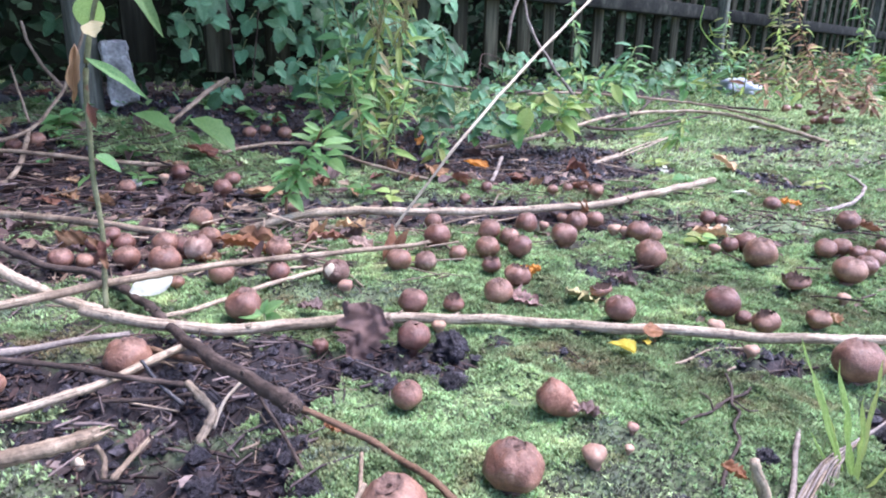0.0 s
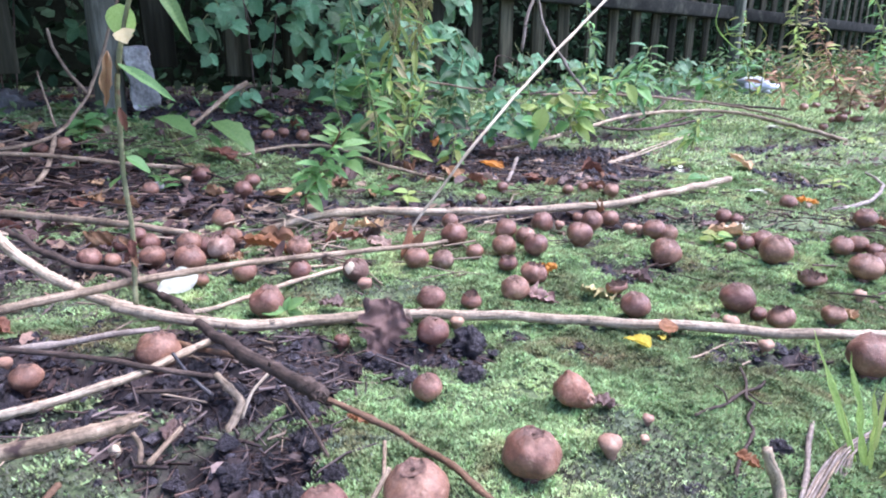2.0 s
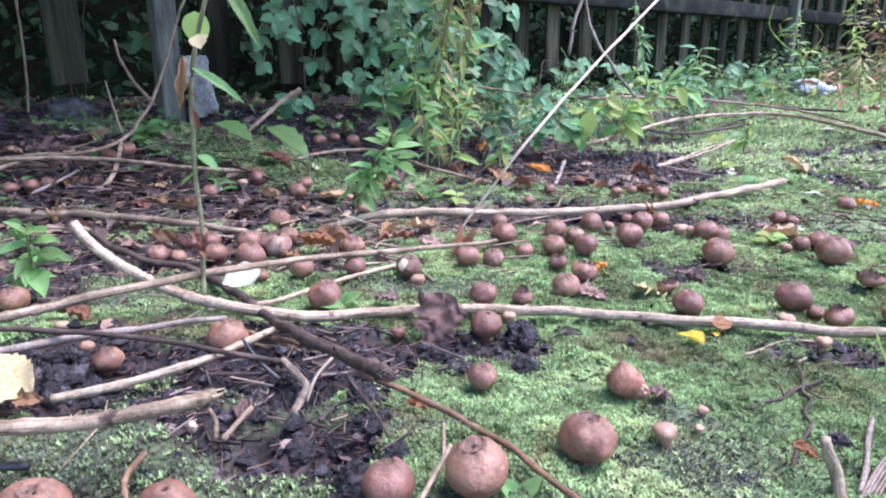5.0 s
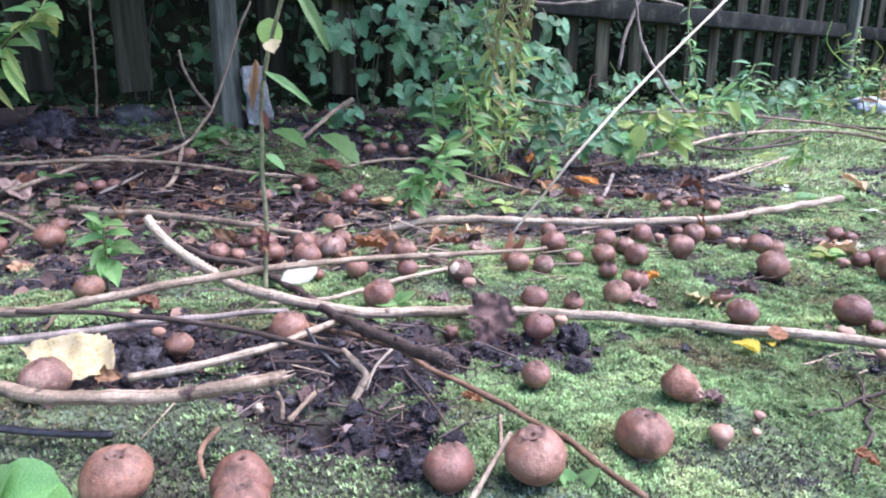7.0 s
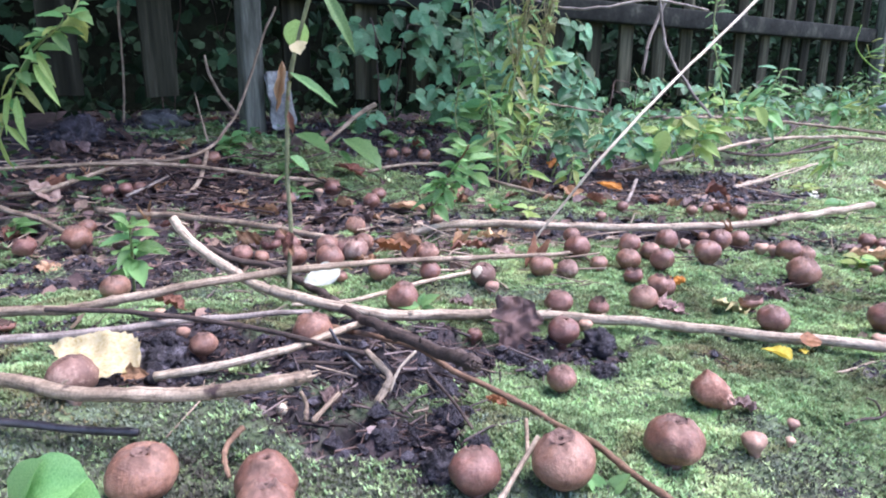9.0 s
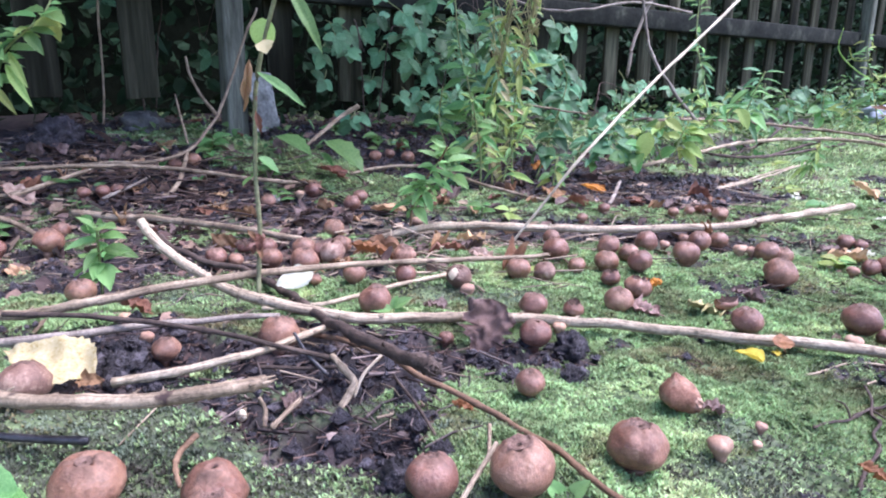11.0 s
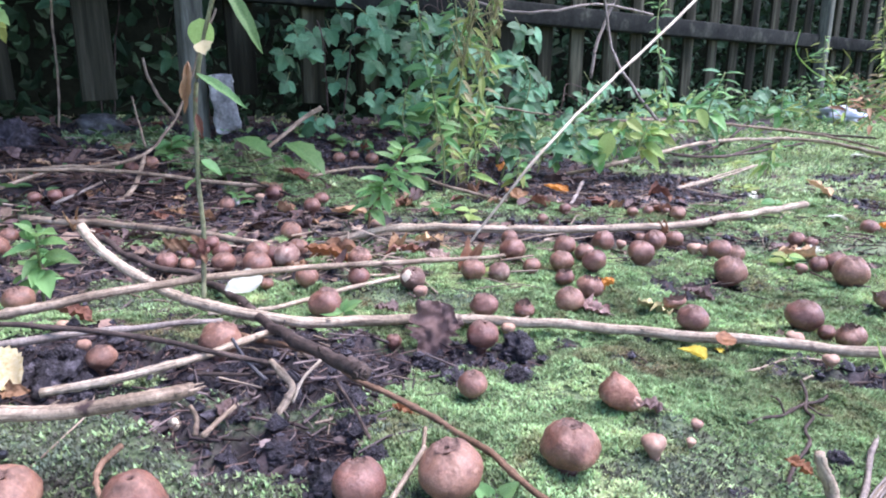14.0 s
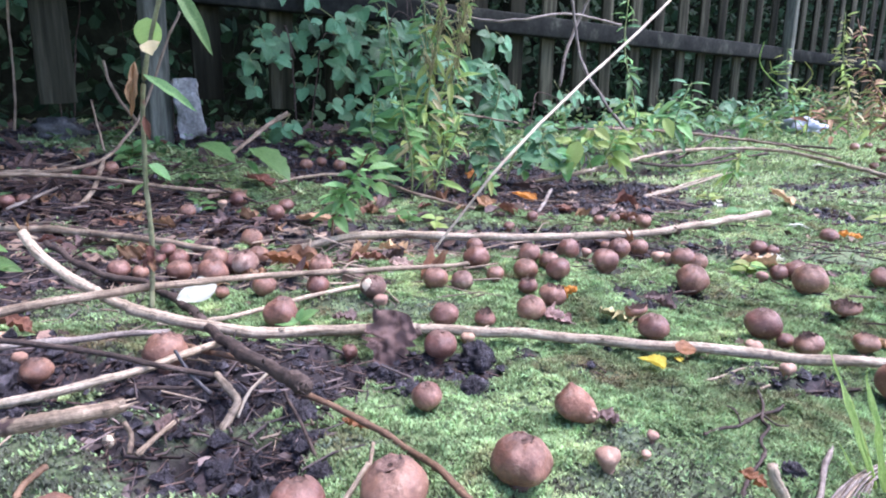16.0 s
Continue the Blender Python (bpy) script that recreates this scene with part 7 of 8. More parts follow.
sprout(0.962, 1.633, 0.035, LIME, 3, 73, "single pale yellow-green seedling", "round")
sprout(-0.752, 1.243, 0.05, GREEN, 9, 74, "small feathery green plant by the fence", "ovate")
sprout(-0.141, 1.003, 0.03, GREEN, 6, 75, "small green seedling on the litter", "ovate")
sprout(-0.093, 0.962, 0.03, LIME, 5, 76, "small yellowing seedling on litter", "ovate")
sprout(-0.336, 1.758, 0.05, GREEN, 7, 77, "green seedling under the weeds", "ovate")
sprout(-0.749, 0.853, 0.03, GREEN, 5, 78, "small green seedling in the litter", "lance")
sprout(0.930, 1.986, 0.05, LIME, 8, 79, "small bright green tuft on moss", "lance")
sprout(-0.860, 1.364, 0.04, GREEN, 7, 80, "low green seedling by the fence", "ovate")
sprout(0.531, 1.880, 0.05, LIME, 9, 81, "small bright green tuft on moss", "lance")
sprout(0.424, 1.392, 0.04, LIME, 7, 82, "bright green tuft on moss", "lance")
# grass
plant = thing("grass_tuft", "tuft of long bright green grass blades", "grass")
leaf(plant, "lance", LIME, (0.213, 0.330, -0.009), (0.186, 0.348, 0.075), 0.16, (0.2, -0.9, 0.3), 0, fold=0.03, droop=0.06)
leaf(plant, "lance", LIME, (0.212, 0.330, -0.008), (0.232, 0.348, 0.063), 0.16, (0.2, -0.9, 0.3), 1, fold=0.03, droop=0.06)
leaf(plant, "lance", LIME, (0.210, 0.330, -0.015), (0.222, 0.312, 0.027), 0.16, (0.2, -0.9, 0.3), 2, fold=0.03, droop=0.06)
leaf(plant, "lance", LIME, (0.214, 0.330, -0.011), (0.201, 0.313, 0.061), 0.16, (0.2, -0.9, 0.3), 3, fold=0.03, droop=0.06)
leaf(plant, "lance", LIME, (0.212, 0.330, -0.011), (0.198, 0.343, 0.048), 0.16, (0.2, -0.9, 0.3), 0, fold=0.03, droop=0.06)
leaf(plant, "lance", LIME, (0.216, 0.330, -0.012), (0.220, 0.339, 0.027), 0.16, (0.2, -0.9, 0.3), 1, fold=0.03, droop=0.06)
leaf(plant, "lance", LIME, (0.211, 0.330, -0.011), (0.191, 0.337, 0.028), 0.16, (0.2, -0.9, 0.3), 2, fold=0.03, droop=0.06)
leaf(plant, "lance", LIME, (0.214, 0.330, -0.011), (0.192, 0.322, 0.074), 0.16, (0.2, -0.9, 0.3), 3, fold=0.03, droop=0.06)
leaf(plant, "lance", BRIGHT, (0.132, 0.300, 0.010), (0.186, 0.309, 0.007), 0.04, (0, -0.4, 0.9), 0, fold=0.03, droop=0.03)
leaf(plant, "lance", BRIGHT, (0.177, 0.300, 0.013), (0.212, 0.309, 0.012), 0.04, (0, -0.4, 0.9), 1, fold=0.03, droop=0.03)

# ---- brambles over the fence ----
def bramble(label, s0, s1, low, high, count, seed, out=0.16):
    """An arching bramble: a few canes with three-part leaves, spread along the fence."""
    rng = random.Random(seed)
    bush = thing("bramble", label, "bramble")
    for k in range(3):
        a, b = rng.uniform(s0, s1), rng.uniform(s0, s1)
        p0 = FENCE_AT + FENCE_WAY * a + FENCE_FACE * 0.6 * out
        p1 = FENCE_AT + FENCE_WAY * ((a + b) / 2) + FENCE_FACE * out * 0.5 + Vector((0, 0, high * rng.uniform(0.8, 1.1)))
        p2 = FENCE_AT + FENCE_WAY * b + FENCE_FACE * out + Vector((0, 0, (low + high) / 2))
        part("cane", tube(bmesh.new(), [(p0.x, p0.y, gz(p0.x, p0.y) - 0.01), (p0 + p1) / 2 + Vector((0, 0, high * 0.3)), p1, p2], 0.002, 0.001, 7, 9, 0.1, 0.2, 0.004, seed + k), WOOD_DARK, bush)
    for k in range(count):
        s, z = rng.uniform(s0, s1), low + (high - low) * rng.random() ** 0.9
        p = FENCE_AT + FENCE_WAY * s + FENCE_FACE * (math.copysign(0.03, out) + out * rng.random()) + Vector((0, 0, z))
        facing = FENCE_FACE * 0.8 + Vector((rng.uniform(-0.6, 0.6), rng.uniform(-0.4, 0.2), rng.uniform(0.1, 0.9)))
        trefoil(bush, p, rng.uniform(0.032, 0.058), facing, rng.uniform(-0.9, 0.9), rng)


bramble("bramble with bluish green three-part leaves on the fence", 0.2, 0.75, 0.13, 0.46, 62, 71)
bramble("bramble with rounded green leaves before the fence", 0.5, 0.98, 0.12, 0.4, 56, 72, 0.22)
bramble("low bramble with dusty green leaves", 0.95, 1.7, 0.12, 0.25, 22, 73, 0.2)
bramble("low dark green bramble along the fence foot", 1.7, 3.4, 0.13, 0.24, 40, 74, 0.25)
bramble("shaded bramble behind the slats", -0.5, 0.3, 0.16, 0.5, 9, 75, -0.22)
bramble("shaded bramble behind the slats", -1.2, -0.4, 0.12, 0.45, 4, 76, -0.22)

# ---- fallen leaves ----
def fallen_leaf(x, y, size, turn, material, label, lift=0.004, tilt=0.0, kind="torn", width=1.0, curl=0.1, seed=1, fold=0.12):
    """One fallen leaf, dry and a little curled, with its stalk."""
    rng = random.Random(seed)
    ob = thing("fallen_leaf", label, "leaf", (x, y, gz(x, y) + max(lift, 0.008)), (tilt, rng.uniform(-8, 8), turn))
    bm = leaf_bm(kind, seed, fold, 0.2, curl, 16, 8, 0.2 * min(1, 0.03 / size) if kind == "torn" else 0.06)
    bmesh.ops.scale(bm, vec=(size * width, size, size), verts=bm.verts)
    bmesh.ops.translate(bm, vec=(0, -size / 2, 0), verts=bm.verts)
    part("blade", bm, material, ob)
    part("leaf_stalk", tube(bmesh.new(), [(0, -size * 0.45, 0), (0.03 * size, -size * 0.62, 0.02 * size), (0.1 * size, -size * 0.8, 0.0)], size * 0.018, size * 0.012, 5, 3), material, ob)
    return ob


fallen_leaf(0.076, 0.645, 0.031, -60, ORANGELEAF, "bright orange fallen leaf among puffballs", 0.012, 30, "torn", 0.75, 0.2, 1)
fallen_leaf(0.153, 0.489, 0.0125, 8, RUSTLEAF, "rusty orange toothed leaf on a stick", 0.019, 52, "saw", 1.9, 0.05, 2, 0.08)
fallen_leaf(0.126, 0.470, 0.0205, 62, YELLOWLEAF, "small yellow fallen leaf on the moss", 0.006, 24, "birch", 0.9, 0.25, 3, 0.3)
fallen_leaf(0.148, 0.485, 0.0082, 20, YELLOWLEAF, "tiny yellow leaf scrap on the moss", 0.004, 10, "torn", 0.9, 0.12, 4)
fallen_leaf(-0.120, 0.540, 0.0229, 80, DEADPURPLE, "dark crumpled dead leaf behind the stick", 0.01, 15, "torn", 0.9, 0.12, 7)
fallen_leaf(0.060, 0.574, 0.038, 75, PURPLEPALE, "shrivelled reddish dead leaf by a puffball", 0.008, 18, "torn", 0.65, 0.12, 8)
fallen_leaf(0.080, 0.373, 0.0166, 70, DEADPURPLE, "brown moss-grown leaf scrap", 0.004, 8, "torn", 0.8, 0.12, 9)
fallen_leaf(-0.303, 1.021, 0.0776, 85, TANLEAF, "flat tan fallen leaf", 0.018, 14, "ovate", 0.7, 0.12, 10)
fallen_leaf(-0.224, 0.690, 0.055, 102, RUSTLEAF, "long rusty brown curled leaf behind the sticks", 0.02, 30, "torn", 0.4, 0.12, 11, 0.2)
fallen_leaf(-0.235, 0.740, 0.065, 84, DEADLEAF, "curled red-brown leaf behind the sticks", 0.006, 4, "torn", 0.35, 0.2, 12, 0.3)
fallen_leaf(-0.255, 0.674, 0.0251, 60, DEADLEAF, "brown curled leaf among puffballs", 0.008, 12, "torn", 0.7, 0.12, 13)
fallen_leaf(-0.579, 0.559, 0.0328, 80, TANLEAF, "orange-tan curled fallen leaf", 0.01, 25, "torn", 0.7, 0.12, 14)
fallen_leaf(-0.348, 0.441, 0.0306, 95, DEADLEAF, "red-brown curled leaf under the stick", 0.012, 30, "torn", 0.55, 0.12, 15)
fallen_leaf(-0.573, 0.952, 0.0452, 70, DEADLEAF, "red-brown fallen leaf by the stem", 0.012, 25, "torn", 0.7, 0.12, 16)
fallen_leaf(-0.235, 0.328, 0.0096, 40, DEADLEAF, "small brown leaf scrap on soil", 0.005, 10, "torn", 0.9, 0.12, 17)
fallen_leaf(0.030, 1.258, 0.0412, 60, TANLEAF, "pale tan fallen leaf on the dark soil", 0.006, 20, "torn", 0.8, 0.12, 18)
fallen_leaf(0.056, 1.385, 0.0458, 80, ORANGELEAF, "orange-brown leaf on the dark soil", 0.012, 35, "torn", 0.6, 0.12, 19)
fallen_leaf(0.096, 1.546, 0.0523, 95, DEADPURPLE, "grey-brown dead leaf on the soil", 0.012, 30, "torn", 0.6, 0.12, 20)
fallen_leaf(0.119, 1.283, 0.0417, 70, DEADLEAF, "red-brown leaf on the dark soil", 0.006, 20, "torn", 0.8, 0.12, 21)
fallen_leaf(0.345, 1.494, 0.0512, 60, TANLEAF, "tan curled leaf on the soil edge", 0.01, 30, "torn", 0.6, 0.12, 22)
fallen_leaf(0.560, 1.356, 0.0745, 60, TANLEAF, "orange-tan leaf on the moss", 0.02, 50, "torn", 0.9, 0.12, 23)
fallen_leaf(0.483, 1.109, 0.0347, 80, WHITELEAF, "whitish fallen leaf on the moss", 0.006, 15, "ovate", 0.8, 0.12, 24)
fallen_leaf(0.925, 2.035, 0.0599, 80, WHITELEAF, "whitish leaf on the far moss", 0.01, 20, "ovate", 0.8, 0.12, 25)
fallen_leaf(0.526, 1.030, 0.0344, 60, ORANGELEAF, "orange leaf by a puffball", 0.006, 20, "torn", 0.8, 0.12, 26)
fallen_leaf(0.058, 1.501, 0.0894, 85, DEADPURPLE, "grey flattened dead leaf on the soil", 0.02, 30, "torn", 0.45, 0.12, 27)
fallen_leaf(0.049, 1.350, 0.0609, 80, ORANGELEAF, "orange-brown leaf under a grey one", 0.012, 40, "torn", 0.5, 0.12, 28)
fallen_leaf(0.036, 1.204, 0.0610, 95, PINKLEAF, "pale pinkish dry leaf on the soil", 0.012, 35, "torn", 0.6, 0.12, 29)
fallen_leaf(0.123, 1.242, 0.0523, 80, DEADLEAF, "red-brown leaf on the dark soil", 0.012, 35, "torn", 0.7, 0.12, 30)
fallen_leaf(0.211, 1.223, 0.0454, 60, PINKLEAF, "pinkish dry leaf on the dark soil", 0.01, 30, "torn", 0.7, 0.12, 31)
fallen_leaf(-0.105, 0.735, 0.0358, 60, PINKLEAF, "pinkish dry leaf scrap among the sticks", 0.01, 25, "torn", 0.6, 0.12, 32)
fallen_leaf(-0.859, 0.855, 0.0704, 75, PINKLEAF, "pale pinkish leaf heap in the litter", 0.02, 35, "torn", 0.7, 0.12, 33)
fallen_leaf(-0.735, 1.274, 0.0598, 70, PINKLEAF, "pale dry leaf at the fence foot", 0.012, 30, "torn", 0.6, 0.12, 34)
fallen_leaf(-0.037, 1.214, 0.0513, 30, DEADLEAF, "brown withered leaf on the soil", 0.02, 30, "torn", 0.8, 0.12, 35)
fallen_leaf(-0.081, 1.575, 0.0615, -30, ORANGELEAF, "orange-brown withered leaf under the weeds", 0.02, 40, "torn", 0.7, 0.12, 36)
fallen_leaf(-0.477, 1.226, 0.0694, 70, DEADLEAF, "dark red-brown leaves on the soil", 0.02, 25, "torn", 0.8, 0.12, 37)
fallen_leaf(-0.611, 1.031, 0.0302, 60, TANLEAF, "small pale leaf on the litter", 0.006, 10, "torn", 0.8, 0.12, 38)
fallen_leaf(-0.574, 0.917, 0.0504, 80, DEADLEAF, "red-brown curled leaf on the litter", 0.012, 25, "torn", 0.6, 0.12, 39)
fallen_leaf(-0.741, 0.986, 0.0505, 70, DEADLEAF, "orange-brown leaf on the litter", 0.01, 25, "torn", 0.8, 0.12, 40)
fallen_leaf(-0.944, 1.166, 0.0506, 150, DEADPURPLE, "grey-brown withered leaf by the fence", 0.03, 60, "ovate", 0.9, 0.12, 41)
fallen_leaf(-0.991, 1.086, 0.0612, 80, DEADPURPLE, "heap of grey-brown dead leaf by the fence", 0.02, 25, "torn", 0.9, 0.12, 42)
fallen_leaf(-1.244, 1.977, 0.0834, 75, DEADLEAF, "red-brown dead leaf at the fence foot", 0.01, 15, "torn", 0.7, 0.12, 43)
fallen_leaf(-0.824, 1.092, 0.0447, 80, TANLEAF, "pale dry leaf on the litter", 0.01, 20, "torn", 0.7, 0.12, 44)
fallen_leaf(-0.911, 1.076, 0.0405, 100, TANLEAF, "pale dry leaf on the litter", 0.01, 20, "torn", 0.5, 0.12, 45)
fallen_leaf(0.116, 0.580, 0.032, 60, STRAWSTEM, "yellowing crumpled leaf by a puffball", 0.008, 28, "torn", 0.8, 0.12, 46)
fallen_leaf(0.141, 0.312, 0.0141, 80, RUSTLEAF, "orange-brown curled leaf on a short stick", 0.016, 35, "torn", 0.8, 0.12, 47)
fallen_leaf(-0.064, 0.351, 0.0154, 60, RUSTLEAF, "red-brown bark flake on the moss", 0.004, 10, "torn", 0.7, 0.12, 49)
fallen_leaf(-0.157, 0.319, 0.0199, 20, DEADPURPLE, "shrivelled leaf scrap on soil", 0.006, 20, "torn", 0.7, 0.12, 50)
fallen_leaf(0.328, 0.840, 0.0345, 75, WHITELEAF, "pale strip of dry leaf on the moss", 0.01, 15, "lance", 0.9, 0.12, 51)
fallen_leaf(-0.129, 0.804, 0.0490, 50, TANLEAF, "tan withered leaf on the sticks", 0.012, 10, "torn", 0.6, 0.12, 52)
fallen_leaf(-0.149, 0.753, 0.0441, 100, DEADLEAF, "brown withered leaf in the litter", 0.01, 10, "torn", 0.7, 0.12, 53)
fallen_leaf(-0.488, 1.136, 0.0491, 80, TANLEAF, "pinkish tan leaf on the soil", 0.012, 20, "torn", 0.5, 0.12, 54)
fallen_leaf(0.329, 0.828, 0.0500, 86, TANLEAF, "dry tan strip of leaf behind puffballs", 0.008, 25, "torn", 0.5, 0.15, 70)
fallen_leaf(0.318, 0.844, 0.0400, 70, DEADPURPLE, "grey-brown curled leaf behind puffballs", 0.008, 25, "torn", 0.5, 0.15, 71)
fallen_leaf(0.349, 0.843, 0.0240, 95, WHITELEAF, "pale strip of dry leaf behind puffballs", 0.008, 25, "torn", 0.5, 0.15, 72)
fallen_leaf(0.169, 0.644, 0.0340, 60, DEADPURPLE, "dark crumpled leaf behind a puffball", 0.008, 25, "torn", 0.5, 0.15, 73)
fallen_leaf(0.223, 0.817, 0.0300, 80, PINKLEAF, "pinkish dry leaf among puffballs", 0.008, 25, "torn", 0.5, 0.15, 74)
fallen_leaf(0.546, 0.868, 0.0450, 60, DEADLEAF, "brown withered leaf by puffballs", 0.008, 25, "torn", 0.5, 0.15, 75)
fallen_leaf(0.319, 0.545, 0.0200, 30, TANLEAF, "small tan leaf scrap on the moss", 0.008, 25, "torn", 0.5, 0.15, 76)
dead = thing("fallen_leaf", "crumpled purplish dead leaf draped over the stick", "leaf")
part("blade", leaf_mesh("torn", PURPLEPALE, 5, rows=18, cols=8, fold=0.2, droop=0.1, curl=0.2, bumpy=0.12), PURPLEPALE, dead, "", leaf_to((-0.061, 0.476, 0.039), (-0.064, 0.452, -0.000), 1.05, (0.1, -0.8, 0.6)))
part("fold", leaf_mesh("torn", DEADPURPLE, 2, rows=18, cols=8, fold=-0.3, droop=0.2, curl=-0.3, bumpy=0.16), DEADPURPLE, dead, "brown underside folded over", leaf_to((-0.082, 0.484, 0.036), (-0.042, 0.474, 0.030), 0.6, (0.0, -0.35, 0.9)))
part("leaf_stalk", tube(bmesh.new(), [(-0.083, 0.487, 0.038), (-0.090, 0.492, 0.039)], 0.0008, 0.0006, 5, 3), DEADPURPLE, dead)
pale = thing("fallen_leaf", "bright whitish fallen leaf between the sticks", "leaf")
part("blade", leaf_mesh("ovate", WHITELEAF, 2, rows=14, cols=5, fold=0.15, droop=0.1, bumpy=0.05), WHITELEAF, pale, "", leaf_to((-0.237, 0.545, 0.031), (-0.269, 0.530, 0.023), 1.05, (0.1, -0.7, 0.7)))
part("leaf_stalk", tube(bmesh.new(), [(-0.239, 0.548, 0.030), (-0.234, 0.552, 0.032), (-0.230, 0.556, 0.029)], 0.0006, 0.0005, 5, 3), TANLEAF, pale)
cream = thing("fallen_leaf", "large cream-yellow toothed fallen leaf", "leaf")
part("blade", leaf_mesh("birch", CREAMLEAF, 1, rows=26, cols=6, fold=0.15, droop=0.05, bumpy=0.05), CREAMLEAF, cream, "", leaf_to((-0.268, 0.298, 0.037), (-0.349, 0.316, 0.041), 0.62, (0.0, -0.4, 0.9)))
part("torn_tip", leaf_mesh("torn", DEADLEAF, 3, rows=12, cols=5, fold=0.2, droop=0.2, curl=0.15, bumpy=0.12), DEADLEAF, cream, "brown withered base", leaf_to((-0.275, 0.294, 0.034), (-0.260, 0.293, 0.036), 0.8, (0.1, -0.7, 0.7)))
part("leaf_stalk", tube(bmesh.new(), [(-0.268, 0.297, 0.037), (-0.260, 0.296, 0.034)], 0.0006, 0.0005, 5, 3), DEADLEAF, cream)

# ---- clods, stones and other small things ----
def lump_bm(r, seed, rough=0.35, flat=0.75, rings=14, sides=18, fine=0.45):
    """A crumbly, knobbly lump that sits on the origin."""
    bm = bmesh.new()
    bmesh.ops.create_uvsphere(bm, u_segments=sides, v_segments=rings, radius=1.0)
    off = Vector((seed * 3.1, seed * 1.7, seed * 5.9))
    for v in bm.verts:
        d = 1 + fine * rough * noise.noise(v.co * 23 + off) + rough * noise.noise(v.co * 1.6 + off) * 1.6 + rough * noise.noise(v.co * 4.5 + off) + 0.4 * rough * noise.noise(v.co * 11 + off)
        v.co = Vector((v.co.x * d, v.co.y * d, v.co.z * d * flat + flat * 0.55)) * r
    return bm


def clod(x, y, r, seed, label, tall=1.0):
    """A heap of several dark crumbs stuck together."""
    rng = random.Random(seed)
    ob = thing("soil_clod", label, "soil clod", (x, y, gz(x, y) - 0.003), (0, 0, rng.uniform(0, 360)))
    core = lump_bm(r * 0.85, seed, 0.22, 0.9, 28, 38, 0.12)
    for v in core.verts:
        p = v.co / r * 3.2 + Vector((seed, 2 * seed, 0))
        v.co *= 1.1 - 0.42 * abs(noise.noise(p)) - 0.22 * abs(noise.noise(p * 2.3)) + 0.07 * noise.noise(p * 5)
    bmesh.ops.scale(core, vec=(1, 1, tall), verts=core.verts)
    part("core", core, CLOD, ob)
    for k in range(26):
        a, u = rng.uniform(0, 6.28), rng.uniform(0.45, 1.0)
        part("crumb", lump_bm(r * rng.uniform(0.08, 0.32), seed + k, 0.32, rng.uniform(0.6, 0.95), 9, 12), CLOD, ob,
             m=Matrix.Translation((math.cos(a) * r * u * 1.15, math.sin(a) * r * u * 1.15, r * tall * rng.uniform(-0.05, 0.9) * (1.25 - u))) @ pose(0, 0, 0, rng.uniform(-40, 40), rng.uniform(-40, 40), rng.uniform(0, 360)))
    return ob


clod(-0.000, 0.471, 0.0151, 1, "dark crumbly lump of soil on the moss", 1.2)
clod(0.003, 0.408, 0.0098, 2, "dark crumbly lump of soil", 1.0)
clod(0.171, 0.339, 0.0077, 23, "small black scrap on the moss")
clod(-0.042, 0.412, 0.0099, 3, "low dark lump of soil by a puffball", 0.8)
clod(-0.060, 0.431, 0.0092, 4, "dark soil lump under a dead leaf", 0.7)
clod(0.027, 0.376, 0.0057, 5, "small blackened scrap on the moss", 0.6)
clod(-0.117, 0.294, 0.0085, 6, "rounded grey-brown soil lump", 1.0)
clod(-0.279, 0.337, 0.0154, 7, "dark crumbly soil beside a cream leaf", 0.8)
clod(-0.259, 0.339, 0.0118, 8, "dark crumbly soil lump")
clod(-0.310, 0.334, 0.0111, 9, "dark crumbly soil lump")
clod(0.176, 0.345, 0.0062, 10, "small dark wet scrap by a twig", 0.7)
clod(0.112, 0.301, 0.0076, 11, "black rotten scrap on the moss", 0.5)
clod(0.158, 0.640, 0.0116, 12, "dark scrap behind a puffball")
solid("stone_block", lump_bm(0.045, 13, 0.3, 0.7, 24, 30), DARKSTONE, "rough dark grey stone at the fence foot", "stone", m=pose(-0.99, 1.36, gz(-0.99, 1.36), 0, 0, 40))
clod(-1.023, 1.145, 0.0512, 14, "dark lump of earth by the fence")
clod(-0.079, 0.265, 0.0130, 15, "dark lumpy bare soil")
clod(-0.090, 0.334, 0.0118, 16, "dark lumpy bare soil")
clod(-0.164, 0.398, 0.0109, 17, "dark lumpy bare soil")
clod(-0.121, 0.403, 0.0126, 18, "dark crumbly soil among twigs")
clod(-0.183, 0.404, 0.0115, 19, "dark crumbly soil among twigs")
clod(-0.137, 0.362, 0.0087, 20, "dark crumbly soil among twigs")
clod(-0.101, 0.364, 0.0106, 21, "dark crumbly soil among twigs")
clod(-0.064, 0.290, 0.0073, 22, "greyish crumbly soil by the moss")

clod(-0.105, 0.315, 0.0084, 40, "dark crumbly soil among twigs", 0.8)
clod(-0.093, 0.333, 0.0080, 41, "dark crumbly soil among twigs", 0.7)
clod(-0.102, 0.264, 0.0066, 42, "dark crumbly soil among twigs", 0.6)
clod(-0.084, 0.257, 0.0069, 43, "dark crumbly soil among twigs", 0.6)
clod(-0.155, 0.326, 0.0074, 44, "dark crumbly soil among twigs", 0.6)
clod(-0.195, 0.387, 0.0079, 45, "dark crumbly soil among twigs", 0.6)

